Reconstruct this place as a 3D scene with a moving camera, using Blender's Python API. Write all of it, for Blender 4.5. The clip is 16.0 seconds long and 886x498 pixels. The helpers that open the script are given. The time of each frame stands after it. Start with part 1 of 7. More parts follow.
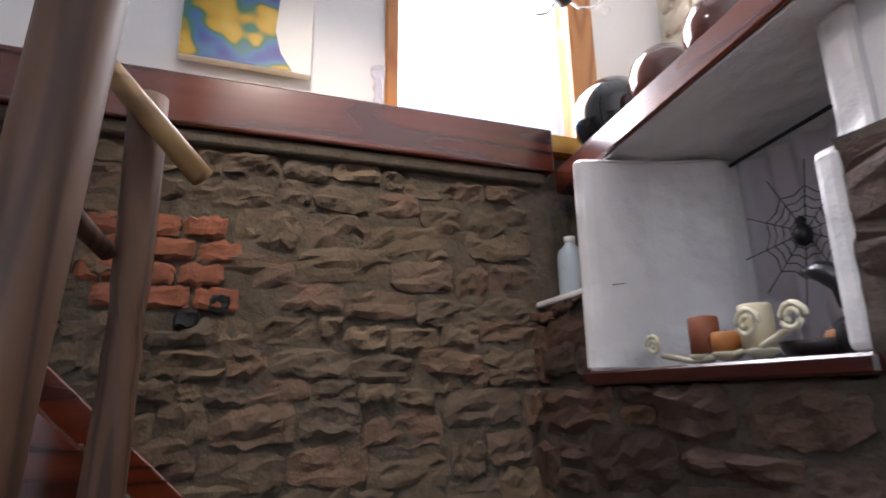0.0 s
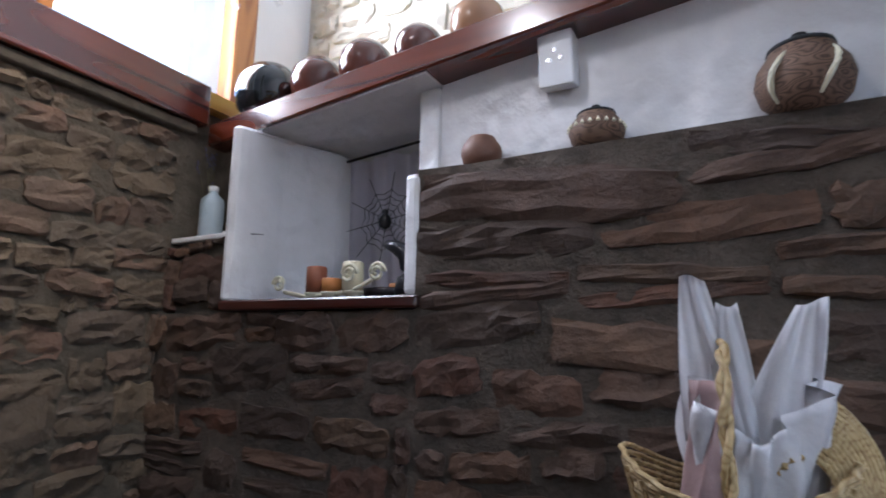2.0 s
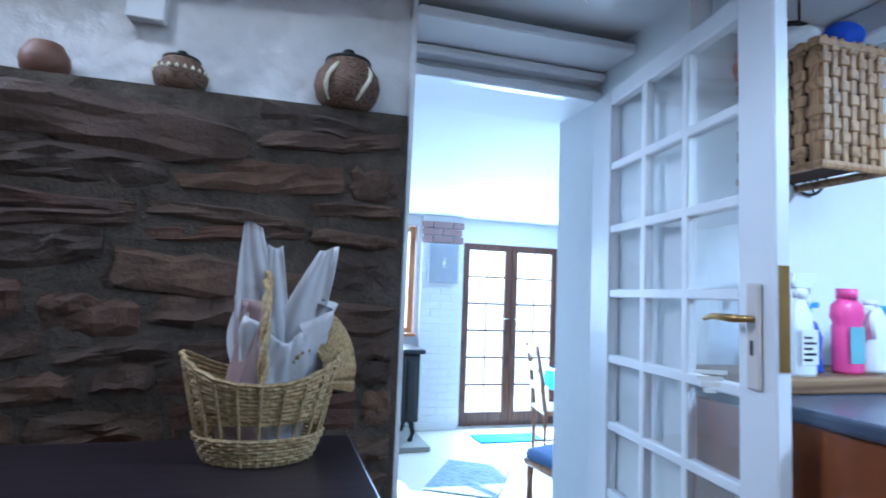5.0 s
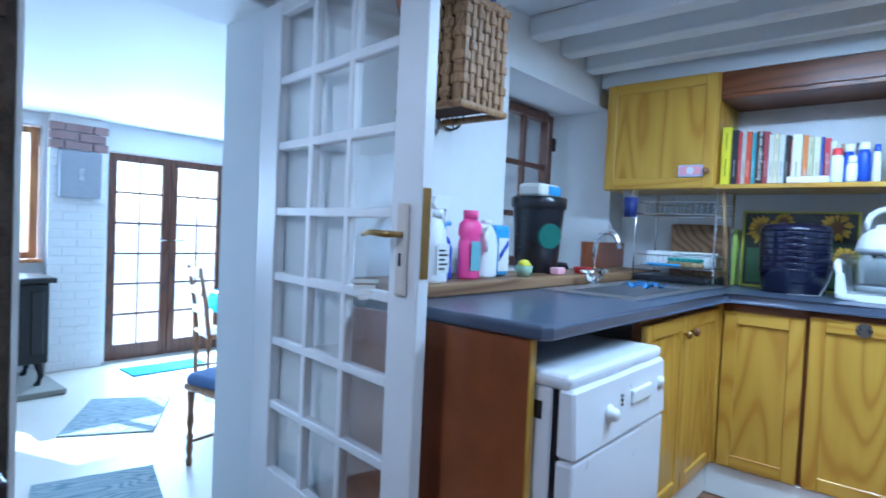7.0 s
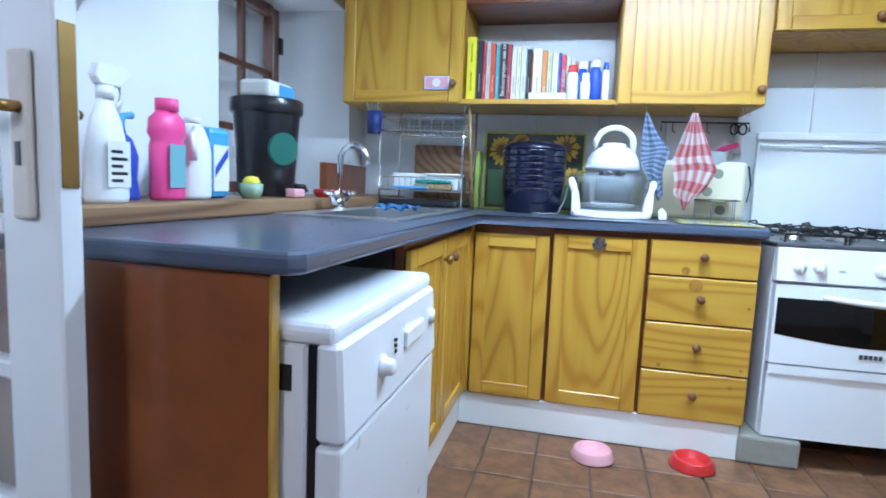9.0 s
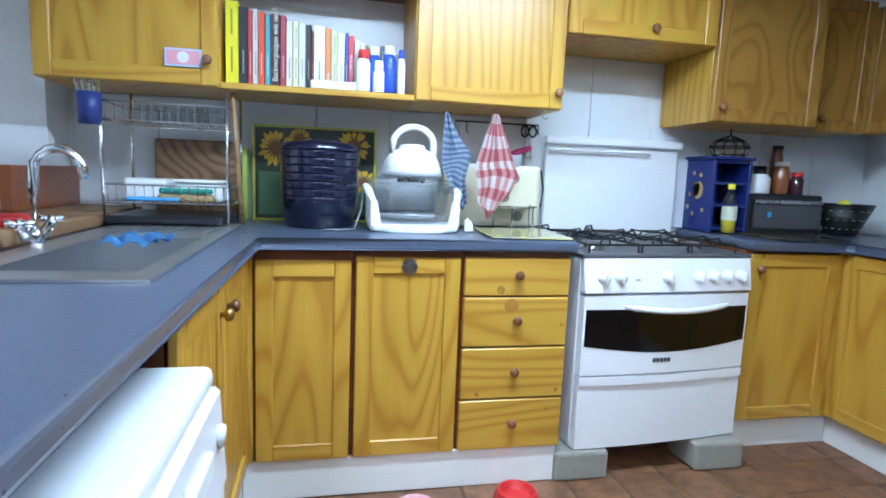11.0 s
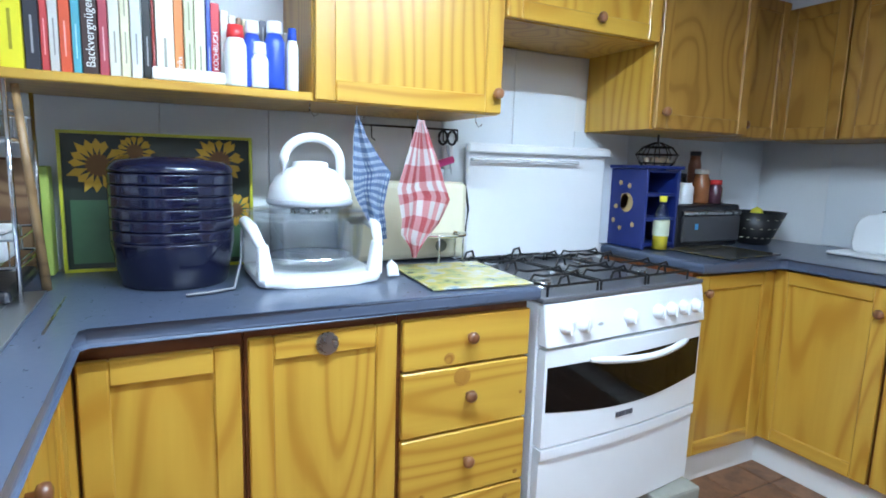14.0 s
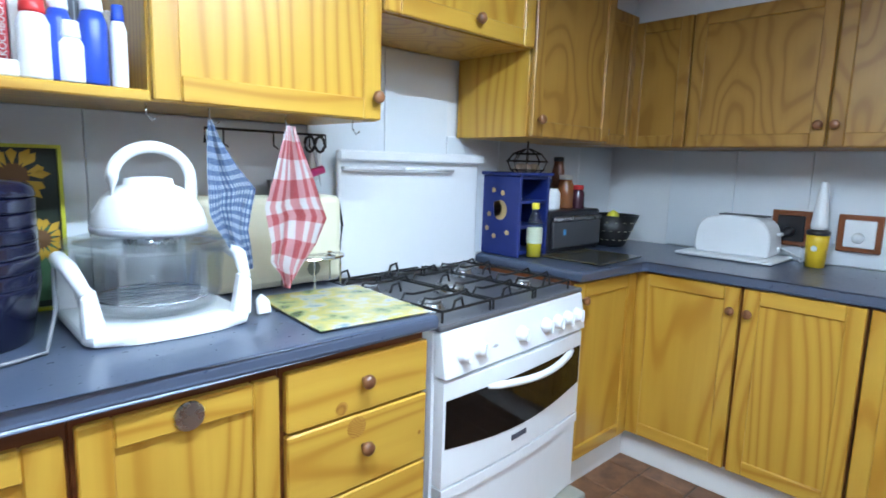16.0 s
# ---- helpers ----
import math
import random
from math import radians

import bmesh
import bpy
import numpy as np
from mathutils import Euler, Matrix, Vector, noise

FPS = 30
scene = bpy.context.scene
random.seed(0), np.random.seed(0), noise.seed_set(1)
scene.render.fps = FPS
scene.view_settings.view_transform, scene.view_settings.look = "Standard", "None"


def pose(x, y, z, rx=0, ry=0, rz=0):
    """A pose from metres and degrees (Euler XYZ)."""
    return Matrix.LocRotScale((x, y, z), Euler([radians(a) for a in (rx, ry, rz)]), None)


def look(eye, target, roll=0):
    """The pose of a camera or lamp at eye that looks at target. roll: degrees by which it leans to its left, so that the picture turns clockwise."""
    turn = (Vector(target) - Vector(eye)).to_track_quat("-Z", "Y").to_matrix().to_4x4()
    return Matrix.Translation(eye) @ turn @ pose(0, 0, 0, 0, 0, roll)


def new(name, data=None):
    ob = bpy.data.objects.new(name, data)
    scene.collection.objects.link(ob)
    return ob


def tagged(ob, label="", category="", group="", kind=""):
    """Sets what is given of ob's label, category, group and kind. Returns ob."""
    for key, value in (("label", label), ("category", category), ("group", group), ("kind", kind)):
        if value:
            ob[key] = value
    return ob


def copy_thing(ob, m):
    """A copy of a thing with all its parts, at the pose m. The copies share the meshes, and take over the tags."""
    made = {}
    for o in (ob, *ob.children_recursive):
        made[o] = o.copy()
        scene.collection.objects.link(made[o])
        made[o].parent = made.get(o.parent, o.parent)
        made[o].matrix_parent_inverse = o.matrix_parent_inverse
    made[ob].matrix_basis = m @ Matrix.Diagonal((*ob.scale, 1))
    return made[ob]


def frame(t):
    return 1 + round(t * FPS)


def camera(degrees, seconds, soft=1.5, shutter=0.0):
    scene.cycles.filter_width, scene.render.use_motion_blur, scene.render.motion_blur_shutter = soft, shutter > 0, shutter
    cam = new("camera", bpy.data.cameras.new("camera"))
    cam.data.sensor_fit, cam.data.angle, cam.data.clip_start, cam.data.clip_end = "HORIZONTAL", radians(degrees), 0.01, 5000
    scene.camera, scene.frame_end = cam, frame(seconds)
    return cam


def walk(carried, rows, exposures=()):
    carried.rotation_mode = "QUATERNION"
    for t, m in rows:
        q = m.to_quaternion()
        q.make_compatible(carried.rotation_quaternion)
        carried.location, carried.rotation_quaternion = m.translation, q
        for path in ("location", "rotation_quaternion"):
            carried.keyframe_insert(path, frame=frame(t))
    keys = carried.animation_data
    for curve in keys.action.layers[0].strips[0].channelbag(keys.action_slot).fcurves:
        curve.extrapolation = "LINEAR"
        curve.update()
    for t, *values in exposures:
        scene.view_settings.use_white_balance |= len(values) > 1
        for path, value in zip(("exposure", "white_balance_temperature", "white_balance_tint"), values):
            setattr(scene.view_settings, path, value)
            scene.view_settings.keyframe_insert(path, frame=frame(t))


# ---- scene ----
cam = camera(76.3, 16.0, soft=1.7, shutter=0.3)
ROWS = [
    (0, look((0.704, -3.473, 1.235), (0.072, -5.301, 1.744), -0.7)),
    (0.5, look((0.787, -3.369, 1.184), (-0.074, -5.114, 1.645), -0.7)),
    (1, look((0.916, -3.314, 1.162), (-0.19, -4.924, 1.59), -0.6)),
    (1.5, look((1.051, -3.289, 1.136), (-0.464, -4.528, 1.546), 0.3)),
    (2, look((1.128, -3.284, 1.143), (-0.604, -4.22, 1.497), 0.7)),
    (2.5, look((1.188, -3.279, 1.159), (-0.671, -3.951, 1.458), 1.1)),
    (3, look((1.23, -3.294, 1.163), (-0.704, -3.737, 1.42), 1.2)),
    (3.2, look((1.244, -3.3, 1.169), (-0.709, -3.663, 1.404), 1.3)),
    (5.3, look((1.43, -3.318, 1.115), (-0.418, -2.566, 1.251), 2.2)),
    (5.5, look((1.438, -3.331, 1.109), (-0.357, -2.455, 1.218), 2.2)),
    (6, look((1.45, -3.342, 1.109), (-0.213, -2.231, 1.14), 2.4)),
    (6.5, look((1.425, -3.327, 1.118), (-0.094, -2.026, 1.098), 2.5)),
    (7, look((1.406, -3.295, 1.114), (0.102, -1.78, 1.051), 2.6)),
    (7.5, look((1.366, -3.219, 1.075), (0.271, -1.548, 0.982), 2.6)),
    (8, look((1.296, -3.12, 1.037), (0.425, -1.324, 0.902), 2.5)),
    (8.5, look((1.237, -3.009, 1.001), (0.564, -1.134, 0.827), 2.4)),
    (9, look((1.149, -2.903, 1.012), (0.69, -0.969, 0.787), 2.4)),
    (9.5, look((1.071, -2.807, 1.031), (0.867, -0.833, 0.783), 2.3)),
    (10, look((1.037, -2.709, 1.063), (1.131, -0.728, 0.807), 2.1)),
    (10.2, look((1.014, -2.663, 1.075), (1.193, -0.687, 0.817), 2.2)),
    (12.5, look((0.942, -2.119, 1.171), (1.59, -0.247, 0.901), 1.7)),
    (13, look((0.918, -2.04, 1.19), (1.674, -0.21, 0.907), 1.7)),
    (13.5, look((0.903, -1.944, 1.202), (1.739, -0.15, 0.915), 1.6)),
    (14, look((0.892, -1.862, 1.227), (1.797, -0.104, 0.93), 1.7)),
    (14.5, look((0.889, -1.816, 1.251), (1.881, -0.105, 0.957), 1.5)),
    (15, look((0.888, -1.757, 1.266), (1.993, -0.118, 0.965), 1.6)),
    (15.5, look((0.887, -1.691, 1.271), (2.121, -0.146, 0.968), 1.7)),
    (16, look((0.904, -1.627, 1.271), (2.261, -0.188, 0.973), 1.7)),
]
walk(cam, ROWS, exposures=[
    (0.0, 2.0, 5950, 18), (1.5, 1.85, 5650, 16), (2.5, 2.0, 5150, 13), (3.2, 2.0, 5000, 10), (5.5, 1.9, 4600, 6),
    (7.0, 1.65, 4650, 6), (8.0, 1.75, 4950, 7), (9.0, 1.95, 5150, 8), (10.0, 1.95, 5250, 8), (12.5, 2.0, 5450, 8), (16.0, 2.05, 5550, 9)])

# ---- world and light ----
world = bpy.data.worlds.new("sky")
scene.world = world
world.use_nodes = True
wn = world.node_tree.nodes
sky = wn.new("ShaderNodeTexSky")
sky.sky_type = "NISHITA"
sky.sun_disc = False
sky.sun_elevation = radians(42)
sky.sun_rotation = radians(250)
wn["Background"].inputs["Strength"].default_value = 0.15
world.node_tree.links.new(sky.outputs[0], wn["Background"].inputs["Color"])


def lamp(name, kind, m, power, color, size=(0.1, 0.1), angle=0.5):
    data = bpy.data.lights.new(name, kind)
    data.energy, data.color = power, color
    if kind == "AREA":
        data.shape, data.size, data.size_y = "RECTANGLE", size[0], size[1]
    elif kind == "SUN":
        data.angle = radians(angle)
    else:
        data.shadow_soft_size = size[0]
    if kind == "SPOT":
        data.spot_size, data.spot_blend = radians(60), 1.0
    ob = new(name, data)
    ob.matrix_world = m
    return ob


lamp("sun", "SUN", look((-8, -3.2, 6.5), (0, 0, 0)), 5.0, (1.0, 0.96, 0.9))
lamp("kitchen_tube_light", "AREA", pose(1.45, -1.23, 2.03), 11.5, (0.8, 0.93, 1.0), (1.2, 0.05))
lamp("kitchen_back_tube_light", "AREA", pose(1.7, -2.2, 2.03), 3.2, (0.8, 0.93, 1.0), (1.2, 0.05))
lamp("window_daylight", "AREA", pose(-0.45, -0.66, 1.41, 0, -90, 0), 0.5, (0.8, 0.9, 1.0), (0.7, 0.7))
lamp("dining_door_daylight", "AREA", pose(-4.22, -0.85, 0.8, 0, -90, 0), 30, (0.72, 0.86, 1.0), (1.9, 1.0))
lamp("dining_window_daylight", "AREA", pose(-4.25, -2.6, 1.2, 0, -90, 0), 10, (0.72, 0.86, 1.0), (1.0, 1.2))
lamp("stair_spot", "SPOT", look((0.75, -4.1, 3.0), (0.45, -5.13, 1.72)), 26, (1.0, 0.86, 0.66), (0.05, 0.05))
lamp("wall_spot", "SPOT", look((1.3, -4.3, 3.0), (-0.3, -3.75, 1.85)), 9, (1.0, 0.9, 0.8), (0.05, 0.05))
lamp("loft_daylight", "AREA", pose(-0.04, -5.3, 2.9, 90, 0, 0), 16, (1.0, 0.97, 0.94), (0.6, 1.3))


# ---- materials ----
def mat(name, build, rough=0.5, metal=0.0, bump=0.0):
    m = bpy.data.materials.new(name)
    m.use_nodes = True
    nt = m.node_tree
    b = nt.nodes["Principled BSDF"]
    b.inputs["Roughness"].default_value = rough
    b.inputs["Metallic"].default_value = metal
    build(nt, b)
    return m


def coords(nt, scale=(1, 1, 1), shift=True):
    c = nt.nodes.new("ShaderNodeTexCoord")
    mp = nt.nodes.new("ShaderNodeMapping")
    mp.inputs["Scale"].default_value = scale
    nt.links.new(c.outputs["Object"], mp.inputs["Vector"])
    if shift:
        info = nt.nodes.new("ShaderNodeObjectInfo")
        mul = nt.nodes.new("ShaderNodeVectorMath")
        mul.operation = "SCALE"
        mul.inputs[0].default_value = (17.0, 11.0, 23.0)
        nt.links.new(info.outputs["Random"], mul.inputs["Scale"])
        nt.links.new(mul.outputs[0], mp.inputs["Location"])
    return mp.outputs["Vector"]


def noise_tex(nt, vec, scale, detail=4.0, rough=0.55):
    n = nt.nodes.new("ShaderNodeTexNoise")
    n.inputs["Scale"].default_value = scale
    n.inputs["Detail"].default_value = detail
    n.inputs["Roughness"].default_value = rough
    nt.links.new(vec, n.inputs["Vector"])
    return n.outputs["Fac"]


def ramp(nt, fac, stops):
    r = nt.nodes.new("ShaderNodeValToRGB")
    e = r.color_ramp.elements
    while len(e) < len(stops):
        e.new(0.5)
    for k, (p, c) in zip(e, stops):
        k.position, k.color = p, (*c, 1)
    nt.links.new(fac, r.inputs["Fac"])
    return r.outputs["Color"]


def mixc(nt, fac, a, b, mode="MIX"):
    m = nt.nodes.new("ShaderNodeMix")
    m.data_type, m.blend_type = "RGBA", mode
    for sock, v in ((m.inputs[0], fac), (m.inputs[6], a), (m.inputs[7], b)):
        if isinstance(v, (int, float)):
            sock.default_value = v
        elif isinstance(v, tuple):
            sock.default_value = (*v, 1)
        else:
            nt.links.new(v, sock)
    return m.outputs[2]


def bumped(nt, b, height, strength, dist=0.01):
    n = nt.nodes.new("ShaderNodeBump")
    n.inputs["Strength"].default_value = strength
    n.inputs["Distance"].default_value = dist
    nt.links.new(height, n.inputs["Height"])
    nt.links.new(n.outputs[0], b.inputs["Normal"])


def math_node(nt, op, a, b=0.0):
    n = nt.nodes.new("ShaderNodeMath")
    n.operation = op
    for s, v in zip(n.inputs, (a, b)):
        if isinstance(v, (int, float)):
            s.default_value = v
        else:
            nt.links.new(v, s)
    return n.outputs[0]


def plain(name, color, rough=0.5, metal=0.0, vary=0.12, scale=18.0, bump=0.0, coat=0.0):
    """A surface of one colour with faint mottling and grain."""
    def build(nt, b):
        v = coords(nt)
        n = noise_tex(nt, v, scale)
        big = noise_tex(nt, v, scale / 7)
        lo = tuple(c * (1 - vary) for c in color)
        hi = tuple(min(1, c * (1 + vary)) for c in color)
        c = mixc(nt, n, lo, hi)
        c = mixc(nt, 0.35, c, mixc(nt, big, lo, hi))
        nt.links.new(c, b.inputs["Base Color"])
        rr = math_node(nt, "ADD", math_node(nt, "MULTIPLY", n, 0.14), max(0.0, rough - 0.07))
        nt.links.new(rr, b.inputs["Roughness"])
        b.inputs["Coat Weight"].default_value = coat
        if bump:
            bumped(nt, b, n, bump)
    return mat(name, build, rough, metal)


def wood(name, dark, light, axis, rough=0.35, lines=34.0, stretch=0.16, scale=3.2, coat=0.15):
    """Sawn pine or stained timber: contour-like growth rings drawn out along the grain."""
    def build(nt, b):
        s = [1.0, 1.0, 1.0]
        s[axis] = stretch
        v = coords(nt, tuple(s))
        n = noise_tex(nt, v, scale, 1.5, 0.4)
        rings = math_node(nt, "SINE", math_node(nt, "MULTIPLY", n, lines * 3.0))
        rings = math_node(nt, "MULTIPLY", math_node(nt, "ADD", rings, 1.0), 0.5)
        fs = [60.0, 60.0, 60.0]
        fs[axis] = 3.0
        fine = noise_tex(nt, coords(nt, tuple(fs)), 1.0, 3.0)
        c = ramp(nt, rings, [(0.0, dark), (0.28, tuple((d + 2 * l) / 3 for d, l in zip(dark, light))), (1.0, light)])
        c = mixc(nt, math_node(nt, "MULTIPLY", fine, 0.45), c, dark)
        blot = noise_tex(nt, coords(nt), 1.6, 2.0)
        c = mixc(nt, math_node(nt, "MULTIPLY", blot, 0.35), c, tuple(0.6 * l for l in light))
        nt.links.new(c, b.inputs["Base Color"])
        b.inputs["Coat Weight"].default_value = coat
        b.inputs["Coat Roughness"].default_value = 0.25
        bumped(nt, b, fine, 0.12, 0.002)
    return mat(name, build, rough)


def stone(name, cols, rough=0.9, scale=9.0, bump=0.6):
    """Rubble stone: each block takes its own tone, with grain, stains and relief."""
    def build(nt, b):
        info = nt.nodes.new("ShaderNodeObjectInfo")
        n = len(cols)
        tone = ramp(nt, info.outputs["Random"], [(i / max(1, n - 1), c) for i, c in enumerate(cols)])
        v = coords(nt)
        g = noise_tex(nt, v, scale, 8.0, 0.65)
        f = noise_tex(nt, v, scale * 6, 6.0, 0.7)
        c = mixc(nt, ramp(nt, g, [(0.3, (0, 0, 0)), (0.7, (1, 1, 1))]), tuple(0.45 * x for x in cols[0]), tone)
        c = mixc(nt, math_node(nt, "MULTIPLY", f, 0.16), c, (0.24, 0.175, 0.11))
        nt.links.new(c, b.inputs["Base Color"])
        bumped(nt, b, math_node(nt, "ADD", g, math_node(nt, "MULTIPLY", f, 0.5)), bump, 0.02)
    return mat(name, build, rough)


def glass(name, tint=(1, 1, 1), rough=0.02):
    """Thin clear glass: passes light straight through, with a gloss that grows at grazing angles."""
    def build(nt, b):
        clear = nt.nodes.new("ShaderNodeBsdfTransparent")
        clear.inputs[0].default_value = (*(0.995 * c for c in tint), 1)
        shine = nt.nodes.new("ShaderNodeBsdfGlossy")
        shine.inputs["Roughness"].default_value = rough
        edge = nt.nodes.new("ShaderNodeLayerWeight")
        edge.inputs["Blend"].default_value = 0.35
        mix = nt.nodes.new("ShaderNodeMixShader")
        k = math_node(nt, "ADD", math_node(nt, "MULTIPLY", edge.outputs["Fresnel"], 0.3), 0.04)
        nt.links.new(k, mix.inputs[0])
        nt.links.new(clear.outputs[0], mix.inputs[1])
        nt.links.new(shine.outputs[0], mix.inputs[2])
        nt.links.new(mix.outputs[0], nt.nodes["Material Output"].inputs["Surface"])
    return mat(name, build, rough)


def glow(name, color, strength):
    def build(nt, b):
        b.inputs["Emission Color"].default_value = (*color, 1)
        b.inputs["Emission Strength"].default_value = strength
        b.inputs["Base Color"].default_value = (*color, 1)
    return mat(name, build)


PINE_Z = wood("pine_upright", (0.43, 0.205, 0.017), (0.63, 0.385, 0.05), 2)
PINE_X = wood("pine_level", (0.43, 0.205, 0.017), (0.63, 0.385, 0.05), 0)
PINE_Y = wood("pine_level_deep", (0.43, 0.205, 0.017), (0.63, 0.385, 0.05), 1)
# swirl-grained pine, darkened for the weaker light on the right-hand wall cabinets
PINE_SWIRL_DIM = wood("pine_swirl_dim_side", (0.27, 0.125, 0.016), (0.43, 0.235, 0.04), 2, 0.4, 24, 0.4, 4.2)
# pine with shade put into its colour, for carcasses and recessed boards
PINE_SHADED = wood("pine_shadow_rail", (0.12, 0.035, 0.01), (0.22, 0.07, 0.02), 0)
KNOT = wood("pine_knot", (0.3, 0.125, 0.015), (0.48, 0.25, 0.035), 1, 0.4, 60, 1.0, 8)
KNOB_WOOD = wood("turned_wood", (0.13, 0.05, 0.02), (0.3, 0.13, 0.05), 2)
RED_BEAM_X = wood("red_varnished_beam_x", (0.045, 0.007, 0.004), (0.14, 0.026, 0.01), 0, 0.16, 20, 0.1, 5, 0.8)
RED_BEAM_Y = wood("red_varnished_beam_y", (0.055, 0.008, 0.004), (0.17, 0.033, 0.012), 1, 0.18, 20, 0.1, 5, 0.8)
SILL_RED = wood("dark_red_sill", (0.02, 0.004, 0.003), (0.06, 0.012, 0.007), 1, 0.3, 20, 0.1, 5, 0.4)
POLE = wood("weathered_pole", (0.045, 0.022, 0.013), (0.15, 0.078, 0.043), 2, 0.6, 18, 0.05, 8, 0.0)
RAIL_WOOD = wood("pale_rail", (0.22, 0.13, 0.055), (0.4, 0.25, 0.11), 0, 0.4)
TREAD = wood("stair_tread", (0.2, 0.13, 0.08), (0.36, 0.26, 0.17), 1, 0.5)
POST_PINE = wood("orange_post", (0.3, 0.1, 0.02), (0.55, 0.24, 0.06), 2, 0.3)
DARK_TABLE = wood("dark_table", (0.012, 0.008, 0.012), (0.03, 0.02, 0.025), 1, 0.35)
END_PANEL = plain("stained_board", (0.23, 0.07, 0.022), 0.33, 0, 0.6, 9, 0.1, 0.25)
LEDGE_WOOD = wood("worn_ledge", (0.13, 0.06, 0.025), (0.32, 0.19, 0.09), 1, 0.6)
WINDOW_WOOD = wood("brown_window", (0.06, 0.02, 0.01), (0.15, 0.055, 0.025), 2, 0.4)
CHAIR_WOOD = wood("chair_wood", (0.18, 0.08, 0.035), (0.36, 0.19, 0.09), 2, 0.4)
WHITE_WALL = plain("white_plaster", (0.78, 0.79, 0.80), 0.75, 0, 0.05, 9, 0.35)
def lumpy(nt, b):
    v = coords(nt, (1, 1, 1), False)
    n = noise_tex(nt, v, 4.5, 2.0)
    f = noise_tex(nt, v, 22.0, 4.0)
    nt.links.new(mixc(nt, f, (0.68, 0.67, 0.67), (0.78, 0.77, 0.77)), b.inputs["Base Color"])
    bumped(nt, b, math_node(nt, "ADD", n, math_node(nt, "MULTIPLY", f, 0.12)), 0.9, 0.05)


LUMPY_WHITE = mat("lumpy_white_plaster", lumpy, 0.3)
WHITE_TILE = plain("painted_panel", (0.74, 0.77, 0.80), 0.4, 0, 0.05, 6, 0.1)
WHITE_PAINT = plain("white_gloss_paint", (0.76, 0.76, 0.78), 0.35, 0, 0.05, 14, 0.15)
CEIL_WHITE = plain("ceiling_white", (0.76, 0.78, 0.80), 0.7, 0, 0.05, 6, 0.2)
PLINTH = plain("plinth_white", (0.82, 0.82, 0.8), 0.5, 0, 0.08, 10, 0.1)
ENAMEL = plain("white_enamel", (0.82, 0.83, 0.85), 0.22, 0, 0.03, 20, 0, 0.3)
DW_WHITE = plain("white_appliance", (0.72, 0.73, 0.77), 0.3, 0, 0.03, 20)
WORKTOP = plain("blue_grey_laminate", (0.075, 0.092, 0.14), 0.3, 0, 0.12, 60, 0, 0.15)
SINK_STEEL = plain("brushed_sink_steel", (0.62, 0.63, 0.65), 0.34, 1.0, 0.02, 14)
STEEL = plain("steel", (0.5, 0.51, 0.53), 0.28, 1.0, 0.08, 40)
CHROME = plain("chrome", (0.75, 0.76, 0.78), 0.1, 1.0, 0.03, 30)
BRASS = plain("brass", (0.42, 0.27, 0.1), 0.35, 1.0, 0.15, 50)
BLACK = plain("black_plastic", (0.012, 0.012, 0.016), 0.3, 0, 0.2, 30)
BLACK_IRON = plain("black_enamel_iron", (0.012, 0.012, 0.013), 0.4, 0.2, 0.3, 40)
DARK_GLASS = plain("dark_oven_glass", (0.008, 0.007, 0.007), 0.06, 0, 0.1, 10, 0, 0.5)
TILE_FLOOR = stone("terracotta_tile", [(0.2, 0.085, 0.038), (0.3, 0.14, 0.06), (0.24, 0.11, 0.05), (0.34, 0.17, 0.085)], 0.5, 14, 0.12)
GROUT = plain("grout", (0.09, 0.065, 0.05), 0.9, 0, 0.3, 40, 0.4)
DINING_TILE = plain("pale_floor_tile", (0.62, 0.58, 0.5), 0.4, 0, 0.1, 8, 0.1)
MORTAR = stone("mortar", [(0.10, 0.083, 0.06), (0.135, 0.112, 0.083)], 0.95, 16, 0.9)
STONE_A = stone("ochre_rubble", [(0.15, 0.108, 0.066), (0.085, 0.06, 0.042), (0.19, 0.135, 0.083), (0.075, 0.062, 0.05), (0.18, 0.098, 0.066), (0.12, 0.095, 0.07)], 0.85, 8, 0.9)
MORTAR_W = stone("brown_mortar", [(0.085, 0.063, 0.047), (0.12, 0.092, 0.07)], 0.9, 14, 0.9)
STONE_W = stone("brown_rubble", [(0.075, 0.036, 0.022), (0.12, 0.06, 0.034), (0.05, 0.033, 0.026), (0.13, 0.042, 0.022), (0.15, 0.082, 0.042), (0.028, 0.017, 0.014)], 0.75, 7, 0.9)
BRICK_RED = stone("red_brick", [(0.28, 0.085, 0.04), (0.22, 0.07, 0.04)], 0.9, 14, 0.4)
BRICK_WHITE = plain("painted_brick", (0.76, 0.75, 0.74), 0.6, 0, 0.06, 20, 0.3)
BRICK_MAUVE = plain("bare_brick", (0.3, 0.2, 0.19), 0.8, 0, 0.15, 20, 0.3)
WHITE_STONE = plain("limewashed_stone", (0.66, 0.62, 0.52), 0.85, 0, 0.22, 6, 1.0)
CLEAR = glass("clear_glass")
GROUND = plain("pale_paving", (0.42, 0.4, 0.36), 0.9, 0, 0.15, 3, 0.3)


# ---- mesh helpers ----
ORIGIN = {}
SHIFT = Vector((0, 0, 0))     # where the group of things being built is moved to


def group_at(x, y, z):
    global SHIFT
    SHIFT = Vector((x, y, z))


def thing(name, label, category, at=(0, 0, 0), group="", kind=""):
    """An empty at the base of a thing; its parts are built in world metres."""
    ob = new(name)
    ob.empty_display_size = 0.05
    ob.location = Vector(at) + SHIFT
    ORIGIN[ob] = Vector(at)
    return tagged(ob, label, category, group, kind)


